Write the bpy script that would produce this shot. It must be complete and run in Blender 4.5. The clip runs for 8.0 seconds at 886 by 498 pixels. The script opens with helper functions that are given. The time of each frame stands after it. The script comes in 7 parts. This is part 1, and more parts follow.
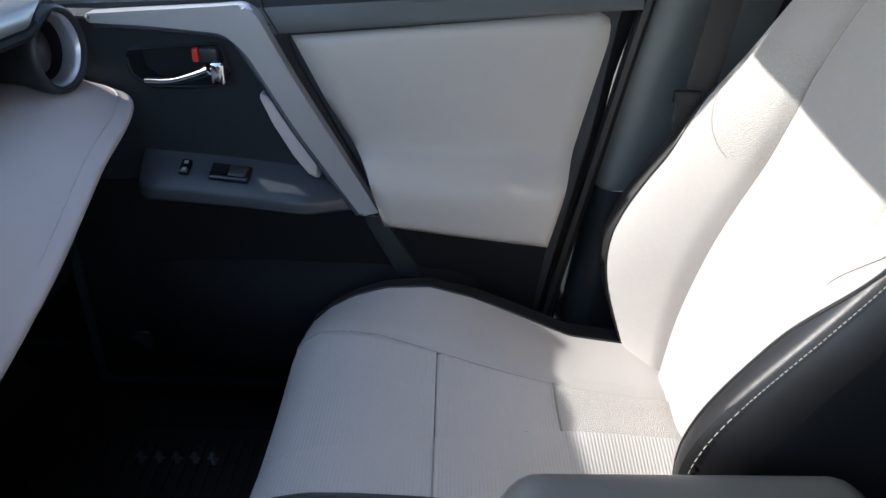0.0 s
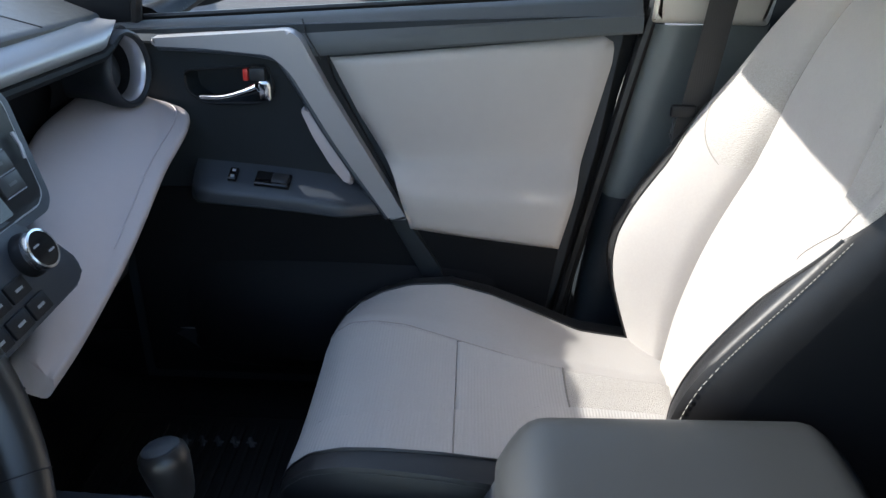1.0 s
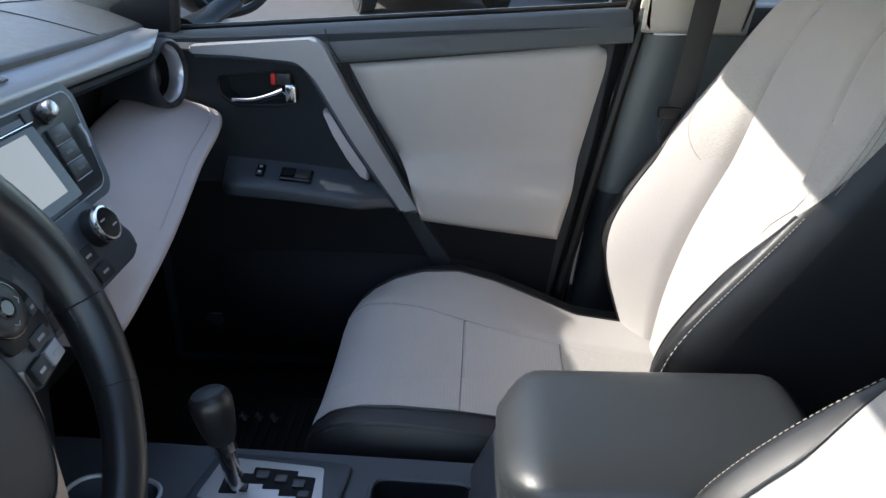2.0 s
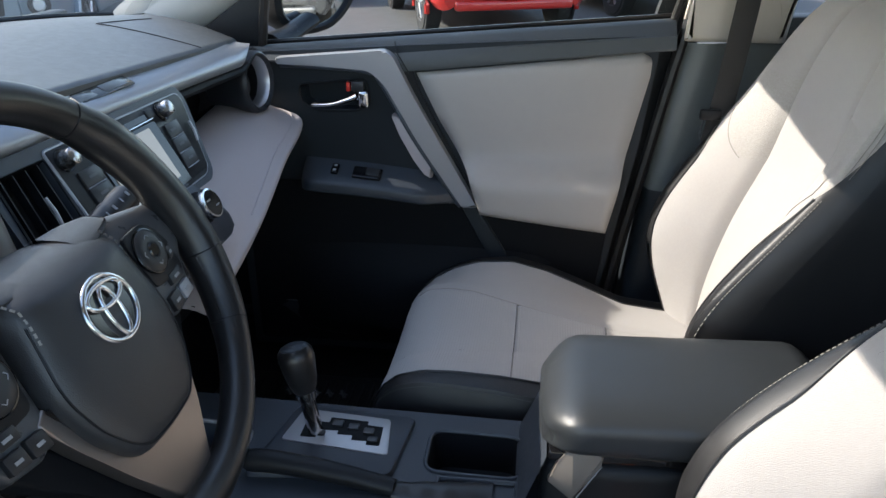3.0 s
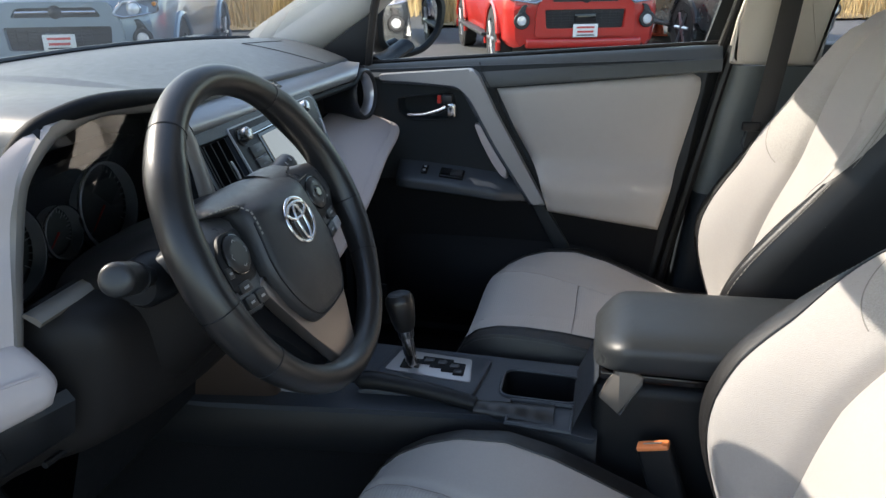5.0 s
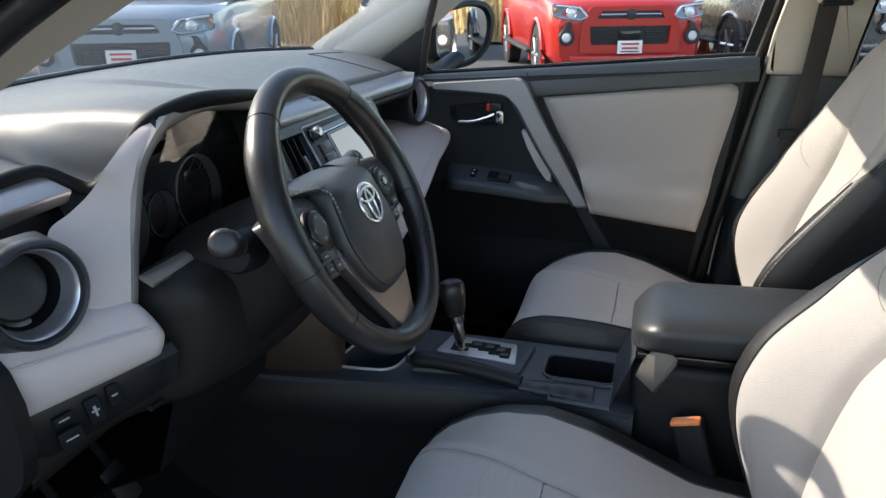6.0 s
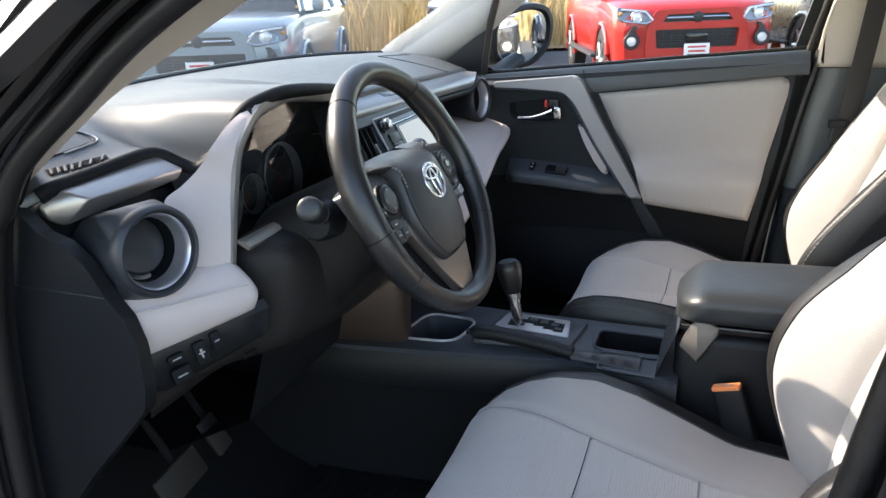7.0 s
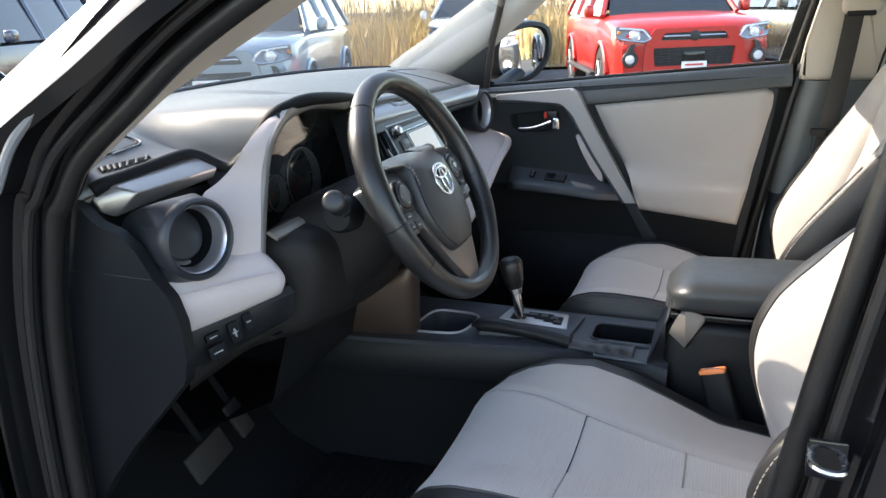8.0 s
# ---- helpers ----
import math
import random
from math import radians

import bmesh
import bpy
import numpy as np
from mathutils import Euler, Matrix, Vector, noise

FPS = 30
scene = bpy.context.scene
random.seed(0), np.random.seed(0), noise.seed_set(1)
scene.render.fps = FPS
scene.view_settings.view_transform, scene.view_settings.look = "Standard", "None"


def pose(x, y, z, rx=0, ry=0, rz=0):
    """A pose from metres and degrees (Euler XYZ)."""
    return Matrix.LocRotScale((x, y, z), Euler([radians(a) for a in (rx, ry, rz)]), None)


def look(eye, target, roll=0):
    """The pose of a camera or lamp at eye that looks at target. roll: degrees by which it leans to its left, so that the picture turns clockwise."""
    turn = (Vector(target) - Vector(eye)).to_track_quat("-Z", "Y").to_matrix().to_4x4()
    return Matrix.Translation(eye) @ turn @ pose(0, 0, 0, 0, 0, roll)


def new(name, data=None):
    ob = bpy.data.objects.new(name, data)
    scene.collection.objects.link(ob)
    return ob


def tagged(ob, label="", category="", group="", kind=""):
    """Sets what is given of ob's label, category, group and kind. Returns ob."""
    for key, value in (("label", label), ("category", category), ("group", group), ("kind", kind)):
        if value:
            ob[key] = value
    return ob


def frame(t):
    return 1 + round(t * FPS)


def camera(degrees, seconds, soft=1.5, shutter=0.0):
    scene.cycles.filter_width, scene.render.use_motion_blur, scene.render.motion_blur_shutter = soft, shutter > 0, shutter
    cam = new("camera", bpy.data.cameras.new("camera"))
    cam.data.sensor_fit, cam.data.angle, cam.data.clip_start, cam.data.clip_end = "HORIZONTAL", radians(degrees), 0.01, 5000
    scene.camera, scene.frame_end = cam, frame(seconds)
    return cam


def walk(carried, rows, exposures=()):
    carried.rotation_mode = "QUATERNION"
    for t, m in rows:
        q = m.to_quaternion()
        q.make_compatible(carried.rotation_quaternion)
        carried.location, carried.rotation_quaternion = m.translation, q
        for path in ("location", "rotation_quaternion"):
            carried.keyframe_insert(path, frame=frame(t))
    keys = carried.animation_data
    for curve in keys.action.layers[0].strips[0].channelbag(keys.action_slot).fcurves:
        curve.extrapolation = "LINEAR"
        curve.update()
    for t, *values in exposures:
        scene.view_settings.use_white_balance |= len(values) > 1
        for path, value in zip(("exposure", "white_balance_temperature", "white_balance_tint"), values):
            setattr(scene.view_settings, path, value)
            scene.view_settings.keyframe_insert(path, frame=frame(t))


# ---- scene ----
cam = camera(60.8, 8.0)
ROWS = [
    (0, -0.0293, -0.4626, 1.3640, 60.86, -1.30, 0.82),
    (0.5, -0.0266, -0.5320, 1.3679, 62.26, -0.76, 1.94),
    (1, -0.0295, -0.5976, 1.3678, 63.62, -0.92, 2.25),
    (2.5, -0.0206, -0.7942, 1.3861, 65.18, -0.72, 4.05),
    (3, -0.0102, -0.8674, 1.3875, 66.06, 0.40, 7.27),
    (3.5, -0.0026, -0.9443, 1.3896, 66.69, 0.23, 8.15),
    (4, 0.0022, -1.0051, 1.3879, 67.30, 0.15, 9.15),
    (4.5, 0.0031, -1.0782, 1.3889, 67.98, 0.36, 10.74),
    (6, 0.0146, -1.2682, 1.3864, 70.11, 0.72, 15.52),
    (6.5, 0.0404, -1.3272, 1.3826, 70.12, 1.31, 17.77),
    (7, 0.0633, -1.3917, 1.3786, 70.84, 2.20, 20.22),
    (7.5, 0.0749, -1.4506, 1.3743, 71.56, 2.31, 20.20),
    (8, 0.0929, -1.5067, 1.3758, 72.22, 2.33, 20.27),
]
walk(cam, [(t, pose(x, y, z, rx, ry, rz)) for t, x, y, z, rx, ry, rz in ROWS],
     exposures=((0.0, 2.00, 6500, 10), (1.0, 2.08, 6550, 9), (2.5, 1.92, 6800, 10), (4.5, 1.76, 7150, 10), (6.0, 1.78, 7350, 11), (7.0, 2.36, 7600, 12), (8.0, 2.42, 7650, 12)))

# ---- light ----
SUN_DIR = Vector((-1.0, 0.10, 0.67)).normalized()
world = bpy.data.worlds.new("sky")
scene.world = world
world.use_nodes = True
wn = world.node_tree
sky = wn.nodes.new("ShaderNodeTexSky")
sky.sky_type = "NISHITA"
sky.sun_disc = False
sky.sun_elevation = math.asin(SUN_DIR.z)
sky.sun_rotation = math.atan2(SUN_DIR.x, SUN_DIR.y)
wn.nodes["Background"].inputs["Strength"].default_value = 0.16
wn.links.new(sky.outputs[0], wn.nodes["Background"].inputs["Color"])
sun = new("sun", bpy.data.lights.new("sun", "SUN"))
sun.data.energy = 2.2
sun.data.angle = radians(0.55)
sun.data.color = (1.0, 0.965, 0.915)
sun.matrix_world = look(SUN_DIR * 30, (0, 0, 0))


# ---- materials ----
def material(name, base, rough=0.5, metal=0.0, spec=0.5, var=0.15, scale=30.0, fine=0.08, bump=0.0, bump_scale=400.0,
             coat=0.0, var2=0.0, scale2=4.0, ribs=None, weave=0.0, sheen=0.0, island=0.0):
    """A node material: base colour varied at two scales, roughness that varies with it, and a fine relief."""
    m = bpy.data.materials.new(name)
    m.use_nodes = True
    nt = m.node_tree
    n, l = nt.nodes, nt.links
    b = n["Principled BSDF"]
    b.inputs["Metallic"].default_value = metal
    b.inputs["Specular IOR Level"].default_value = spec
    b.inputs["Coat Weight"].default_value = coat
    b.inputs["Coat Roughness"].default_value = 0.03
    b.inputs["Sheen Weight"].default_value = sheen
    tc = n.new("ShaderNodeTexCoord")
    n1 = n.new("ShaderNodeTexNoise")
    n1.inputs["Scale"].default_value = scale
    n1.inputs["Detail"].default_value = 6
    n2 = n.new("ShaderNodeTexNoise")
    n2.inputs["Scale"].default_value = scale2
    n2.inputs["Detail"].default_value = 3
    for q in (n1, n2):
        l.new(tc.outputs["Object"], q.inputs["Vector"])
    add = n.new("ShaderNodeMath")
    add.operation = "MULTIPLY_ADD"
    add.inputs[1].default_value = var
    add.inputs[2].default_value = 1.0 - var / 2
    l.new(n1.outputs["Fac"], add.inputs[0])
    add2 = n.new("ShaderNodeMath")
    add2.operation = "MULTIPLY_ADD"
    add2.inputs[1].default_value = var2
    add2.inputs[2].default_value = 1.0 - var2 / 2
    l.new(n2.outputs["Fac"], add2.inputs[0])
    mul = n.new("ShaderNodeMath")
    mul.operation = "MULTIPLY"
    l.new(add.outputs[0], mul.inputs[0])
    l.new(add2.outputs[0], mul.inputs[1])
    last = mul
    if island:
        geo = n.new("ShaderNodeNewGeometry")
        ad3 = n.new("ShaderNodeMath")
        ad3.operation = "MULTIPLY_ADD"
        ad3.inputs[1].default_value = island
        ad3.inputs[2].default_value = 1.0 - island / 2
        l.new(geo.outputs["Random Per Island"], ad3.inputs[0])
        m3 = n.new("ShaderNodeMath")
        m3.operation = "MULTIPLY"
        l.new(mul.outputs[0], m3.inputs[0])
        l.new(ad3.outputs[0], m3.inputs[1])
        last = m3
    vm = n.new("ShaderNodeVectorMath")
    vm.operation = "SCALE"
    vm.inputs[0].default_value = base
    l.new(last.outputs[0], vm.inputs["Scale"])
    l.new(vm.outputs[0], b.inputs["Base Color"])
    rr = n.new("ShaderNodeMath")
    rr.operation = "MULTIPLY_ADD"
    rr.inputs[1].default_value = fine * 2
    rr.inputs[2].default_value = rough - fine
    l.new(n1.outputs["Fac"], rr.inputs[0])
    l.new(rr.outputs[0], b.inputs["Roughness"])
    height = None
    if ribs:
        wv = n.new("ShaderNodeTexWave")
        wv.bands_direction = ribs[0]
        wv.inputs["Scale"].default_value = ribs[1]
        wv.inputs["Distortion"].default_value = 0.15
        l.new(tc.outputs["Object"], wv.inputs["Vector"])
        height = wv.outputs["Fac"]
        strength, dist = ribs[2], 0.002
    elif bump:
        nb = n.new("ShaderNodeTexVoronoi" if weave == 0 else "ShaderNodeTexNoise")
        nb.inputs["Scale"].default_value = bump_scale
        l.new(tc.outputs["Object"], nb.inputs["Vector"])
        height = nb.outputs[0]
        strength, dist = bump, 0.001
    if height is not None:
        bp = n.new("ShaderNodeBump")
        bp.inputs["Strength"].default_value = strength
        bp.inputs["Distance"].default_value = dist
        l.new(height, bp.inputs["Height"])
        l.new(bp.outputs[0], b.inputs["Normal"])
    return m


def glass_material(name, tint, gloss=0.9):
    """A clear pane: see-through, with a mirror-like gloss that grows at grazing angles."""
    m = bpy.data.materials.new(name)
    m.use_nodes = True
    n, l = m.node_tree.nodes, m.node_tree.links
    n.remove(n["Principled BSDF"])
    tr = n.new("ShaderNodeBsdfTransparent")
    tr.inputs[0].default_value = (*tint, 1)
    gl = n.new("ShaderNodeBsdfGlossy")
    gl.inputs["Roughness"].default_value = 0.01
    fr = n.new("ShaderNodeFresnel")
    fr.inputs["IOR"].default_value = 1.45
    k = n.new("ShaderNodeMath")
    k.operation = "MULTIPLY"
    k.inputs[1].default_value = gloss
    l.new(fr.outputs[0], k.inputs[0])
    mx = n.new("ShaderNodeMixShader")
    l.new(k.outputs[0], mx.inputs[0])
    l.new(tr.outputs[0], mx.inputs[1])
    l.new(gl.outputs[0], mx.inputs[2])
    l.new(mx.outputs[0], n["Material Output"].inputs[0])
    return m


FABRIC = material("light_seat_fabric", (0.372, 0.352, 0.336), 0.9, spec=0.2, var=0.12, scale=260, var2=0.12, scale2=9, bump=0.35, bump_scale=900, sheen=0.15)
RIBBED = material("ribbed_seat_fabric", (0.410, 0.392, 0.378), 0.92, spec=0.2, var=0.14, scale=320, var2=0.1, scale2=8, ribs=("X", 68, 0.22), sheen=0.15)
KNIT = material("knit_seat_fabric", (0.385, 0.367, 0.345), 0.92, spec=0.2, var=0.45, scale=420, var2=0.1, scale2=8, bump=0.8, bump_scale=520)
SEAT_BLACK = material("black_seat_vinyl", (0.016, 0.016, 0.017), 0.42, var=0.3, scale=90, var2=0.3, scale2=12, bump=0.15, bump_scale=1100)
THREAD = material("pale_thread", (0.25, 0.24, 0.215), 0.8, var=0.2, scale=300)
DARK_THREAD = material("grey_thread", (0.07, 0.07, 0.07), 0.8, var=0.2, scale=300)
INSERT = material("door_insert_vinyl", (0.385, 0.358, 0.330), 0.44, spec=0.45, var=0.06, scale=60, var2=0.06, scale2=5, bump=0.08, bump_scale=1500)
PAD = material("light_dash_leather", (0.475, 0.425, 0.425), 0.52, spec=0.4, var=0.06, scale=70, var2=0.06, scale2=6, bump=0.1, bump_scale=1400)
DASH = material("grained_dash_plastic", (0.036, 0.041, 0.045), 0.45, spec=0.95, var=0.08, scale=80, var2=0.12, scale2=4, bump=0.10, bump_scale=1300)
BLACK = material("black_grained_plastic", (0.010, 0.011, 0.013), 0.45, spec=0.28, var=0.25, scale=80, var2=0.2, scale2=6, bump=0.14, bump_scale=1100)
MATTE_BLACK = material("matte_black_soft_plastic", (0.007, 0.008, 0.010), 0.60, spec=0.14, var=0.2, scale=80, var2=0.2, scale2=6, bump=0.12, bump_scale=1100)
CONSOLE = material("slate_console_plastic", (0.036, 0.043, 0.054), 0.42, spec=0.4, var=0.2, scale=70, var2=0.2, scale2=6, bump=0.14, bump_scale=1100)
DOOR_DARK = material("dark_door_plastic", (0.019, 0.024, 0.029), 0.45, spec=0.28, var=0.2, scale=70, var2=0.2, scale2=5, bump=0.14, bump_scale=1100)
BELT_TRIM = material("slate_door_trim", (0.068, 0.074, 0.077), 0.45, var=0.12, scale=60, var2=0.15, scale2=5, bump=0.14, bump_scale=1100)
SATIN = material("satin_silver_trim", (0.40, 0.395, 0.40), 0.36, metal=0.45, var=0.06, scale=120, var2=0.08, scale2=8)
SATIN_DARK = material("satin_grey_dash_trim", (0.33, 0.34, 0.36), 0.38, metal=0.40, var=0.06, scale=120, var2=0.1, scale2=8)
GUNMETAL = material("satin_gunmetal_trim", (0.36, 0.345, 0.335), 0.30, metal=0.8, var=0.04, scale=120, fine=0.02, var2=0.1, scale2=8)
CHROME = material("chrome", (0.74, 0.74, 0.75), 0.14, metal=1.0, var=0.04, scale=60, fine=0.03)
GLOSS = material("gloss_black_plastic", (0.008, 0.008, 0.009), 0.09, var=0.2, scale=50, fine=0.04)
LEATHER = material("black_wheel_leather", (0.013, 0.013, 0.014), 0.33, spec=0.6, var=0.15, scale=260, fine=0.03, var2=0.12, scale2=14, bump=0.08, bump_scale=1500)
RUBBER = material("black_rubber_seal", (0.017, 0.0155, 0.0155), 0.36, spec=0.45, var=0.2, scale=60, fine=0.04, var2=0.3, scale2=7, bump=0.2, bump_scale=500)
SEAL = material("worn_doorway_seal", (0.013, 0.012, 0.012), 0.40, spec=0.4, var=0.3, scale=60, var2=0.35, scale2=7, bump=0.2, bump_scale=500)
CARPET = material("black_carpet", (0.0105, 0.0108, 0.0118), 0.95, spec=0.1, var=0.6, scale=300, var2=0.3, scale2=7, bump=1.0, bump_scale=500, weave=1)
MAT_RUBBER = material("black_floor_mat_rubber", (0.009, 0.0095, 0.010), 0.55, var=0.4, scale=40, var2=0.3, scale2=7, bump=0.3, bump_scale=300)
BEIGE = material("beige_pillar_trim", (0.58, 0.53, 0.46), 0.7, spec=0.3, var=0.06, scale=80, var2=0.06, scale2=5, bump=0.3, bump_scale=900)
GREY_TRIM = material("pale_grey_pillar_trim", (0.62, 0.60, 0.57), 0.65, spec=0.3, var=0.06, scale=80, var2=0.06, scale2=5, bump=0.3, bump_scale=900)
HEADLINER = material("grey_headliner", (0.48, 0.46, 0.43), 0.95, spec=0.1, var=0.12, scale=200, var2=0.08, scale2=5)
BODY_BLACK = material("black_car_paint", (0.006, 0.006, 0.007), 0.5, spec=0.1, var=0.2, scale=20, coat=1.0, var2=0.2, scale2=3)
DUSTY_BLACK = material("dusty_black_gloss_trim", (0.012, 0.012, 0.013), 0.30, spec=0.6, var=0.25, scale=25, coat=0.4, var2=0.2, scale2=3)
SCREEN = material("screen_glass", (0.06, 0.065, 0.068), 0.06, var=0.1, scale=20, fine=0.02)
SCREEN.node_tree.nodes["Principled BSDF"].inputs["Emission Color"].default_value = (0.80, 0.86, 0.88, 1)
SCREEN.node_tree.nodes["Principled BSDF"].inputs["Emission Strength"].default_value = 0.09
LCD = material("grey_display", (0.11, 0.115, 0.11), 0.12, var=0.1, scale=20, fine=0.02)
# seam lines, darker than the fabric: the shade in the grooves is painted in
SEAM = material("seam_thread_groove_shade", (0.24, 0.225, 0.21), 0.9, spec=0.2, var=0.2, scale=200)
# faint worn print; also the painted sheen on the map pocket's edge
FAINT_PRINT_SHEEN = material("worn_print_and_edge_sheen", (0.09, 0.095, 0.10), 0.6, var=0.3, scale=200)
PRINT = material("white_print", (0.30, 0.31, 0.32), 0.6, var=0.1, scale=200)
RED_PLASTIC = material("red_plastic", (0.55, 0.03, 0.02), 0.35, var=0.1, scale=80)
ORANGE = material("orange_button_plastic", (0.85, 0.26, 0.09), 0.4, var=0.15, scale=80)
ARMREST_DARK = material("slate_armrest_plastic", (0.042, 0.050, 0.062), 0.38, var=0.2, scale=70, var2=0.2, scale2=5, bump=0.12, bump_scale=1100)
HOOD_GREY = material("satin_taupe_hood_trim", (0.185, 0.165, 0.145), 0.38, metal=0.2, var=0.08, scale=90, var2=0.1, scale2=6)
SATIN_BROWN = material("dark_satin_side_trim", (0.085, 0.062, 0.052), 0.34, metal=0.5, var=0.05, scale=90, fine=0.03, var2=0.1, scale2=6)
HOOD_SATIN = material("satin_grey_hood_trim", (0.27, 0.255, 0.245), 0.36, metal=0.45, var=0.05, scale=90, fine=0.03, var2=0.08, scale2=6)
MIRROR = material("mirror_glass", (0.86, 0.87, 0.88), 0.015, metal=1.0, var=0.02, scale=10, fine=0.008)
STRAP = material("dark_belt_webbing", (0.035, 0.032, 0.030), 0.8, var=0.25, scale=200, ribs=("X", 90, 0.06))
PEDAL = material("worn_pedal_rubber", (0.014, 0.0122, 0.0105), 0.7, var=0.7, scale=45, var2=0.4, scale2=18)
WINDSCREEN = glass_material("windscreen_glass", (0.93, 0.96, 0.95), 0.35)
SIDE_GLASS = glass_material("side_glass", (0.92, 0.95, 0.94), 0.35)
CLUSTER_GLASS = glass_material("instrument_lens", (0.85, 0.85, 0.85), 4.0)


PILLAR_SLATE = material("slate_pillar_plastic", (0.150, 0.162, 0.158), 0.38, var=0.1, scale=60, var2=0.12, scale2=5, bump=0.1, bump_scale=1100)


KNOB_CHROME = material("satin_chrome_knob", (0.46, 0.46, 0.47), 0.26, metal=1.0, var=0.05, scale=80)
RING_SATIN = material("polished_vent_ring", (0.58, 0.58, 0.62), 0.30, metal=0.85, var=0.02, scale=60, fine=0.02)


# ---- mesh builders ----
def finish(bm, smooth=40):
    bmesh.ops.recalc_face_normals(bm, faces=bm.faces)
    for f in bm.faces:
        f.smooth = True
    for e in bm.edges:
        if len(e.link_faces) == 2 and e.calc_face_angle(0) > radians(smooth):
            e.smooth = False
    return bm


def mesh_of(name, bm, mat, smooth=40):
    finish(bm, smooth)
    me = bpy.data.meshes.new(name)
    bm.to_mesh(me)
    bm.free()
    me.materials.append(mat)
    return me


def part(name, bm, mat, parent, label="", smooth=40):
    """Links a bmesh, given in world metres, as one mesh under parent."""
    ob = new(name, mesh_of(name, bm, mat, smooth))
    ob.parent = parent
    if parent is not None:
        base = parent.matrix_basis.copy()
        up = parent.parent
        while up is not None:
            base = up.matrix_basis @ base
            up = up.parent
        ob.data.transform(base.inverted())
    if label:
        tagged(ob, label)
    return ob


def thing(name, at, label, category, group="", kind=""):
    """An Empty at the base of a thing that has parts."""
    ob = new(name)
    ob.empty_display_size = 0.05
    ob.matrix_basis = Matrix.Translation(at)
    return tagged(ob, label, category, group, kind)


def single(name, bm, mat, label, category, group="", kind="", smooth=40):
    return tagged(new(name, mesh_of(name, bm, mat, smooth)), label, category, group, kind)


def box(c, s, bevel=0.0, seg=2, m=None, bm=None):
    """A bevelled box with centre c and size s; m turns it about c."""
    b = bmesh.new()
    bmesh.ops.create_cube(b, size=1)
    bmesh.ops.scale(b, vec=s, verts=b.verts)
    if bevel:
        bmesh.ops.bevel(b, geom=b.edges[:], offset=min(bevel, min(s) * 0.49), segments=seg, affect="EDGES", profile=0.5)
    b.transform(Matrix.Translation(c) @ (m.to_4x4() if m else Matrix.Identity(4)))
    return b if bm is None else join(bm, b)


def join(a, b):
    me = bpy.data.meshes.new("tmp")
    b.to_mesh(me)
    b.free()
    a.from_mesh(me)
    bpy.data.meshes.remove(me)
    return a


def smooth_path(pts, n, closed=False):
    """Catmull-Rom through the points, n steps a span."""
    p = [Vector(q) for q in pts]
    out = []
    spans = len(p) if closed else len(p) - 1
    for i in range(spans):
        if closed:
            a, b, c, d = p[i - 1], p[i], p[(i + 1) % len(p)], p[(i + 2) % len(p)]
        else:
            b, c = p[i], p[i + 1]
            a = p[i - 1] if i > 0 else b * 2 - c
            d = p[i + 2] if i + 2 < len(p) else c * 2 - b
        for k in range(n):
            t = k / n
            out.append(0.5 * (2 * b + (c - a) * t + (2 * a - 5 * b + 4 * c - d) * t * t + (3 * b - a - 3 * c + d) * t ** 3))
    if not closed:
        out.append(p[-1].copy())
    return out


def loft(rows, close_rows=False, close_cols=False, caps=False, bm=None):
    """A skin over rows of points of equal count."""
    b = bm or bmesh.new()
    vs = [[b.verts.new(q) for q in r] for r in rows]
    nr, nc = len(vs), len(vs[0])
    for i in range(nr if close_rows else nr - 1):
        for j in range(nc if close_cols else nc - 1):
            q = [vs[i][j], vs[i][(j + 1) % nc], vs[(i + 1) % nr][(j + 1) % nc], vs[(i + 1) % nr][j]]
            if len({v.co.to_tuple(6) for v in q}) >= 3:
                try:
                    b.faces.new(q)
                except ValueError:
                    pass
    if caps:
        for r in (vs[0], vs[-1]):
            try:
                b.faces.new(r)
            except ValueError:
                pass
    bmesh.ops.remove_doubles(b, verts=b.verts, dist=1e-6)
    return b


def tube(path, r, sides=10, closed=False, caps=True, bm=None, flat=1.0, up=Vector((0, 0, 1))):
    """A round bar along a path; r a number or one for each point."""
    p = [Vector(q) for q in path]
    rows = []
    for i, q in enumerate(p):
        a = p[i - 1] if (i > 0 or closed) else p[i]
        c = p[(i + 1) % len(p)] if (i + 1 < len(p) or closed) else p[i]
        d = (c - a).normalized()
        u = d.cross(up)
        if u.length < 1e-3:
            u = d.cross(Vector((1, 0, 0)))
        u.normalize()
        v = u.cross(d).normalized()
        rr = r[i] if isinstance(r, (list, tuple)) else r
        rows.append([q + (u * math.cos(t) + v * math.sin(t) * flat) * rr for t in (2 * math.pi * k / sides for k in range(sides))])
    return loft(rows, close_rows=closed, close_cols=True, caps=caps and not closed, bm=bm)


def lathe(profile, origin, axis, sides=32, bm=None):
    """Turns (radius, height) pairs about an axis through origin."""
    ax = Vector(axis).normalized()
    u = ax.orthogonal().normalized()
    v = ax.cross(u)
    o = Vector(origin)
    rows = [[o + ax * h + (u * math.cos(t) + v * math.sin(t)) * max(r, 1e-5) for t in (2 * math.pi * k / sides for k in range(sides))] for r, h in profile]
    return loft(rows, close_cols=True, bm=bm)


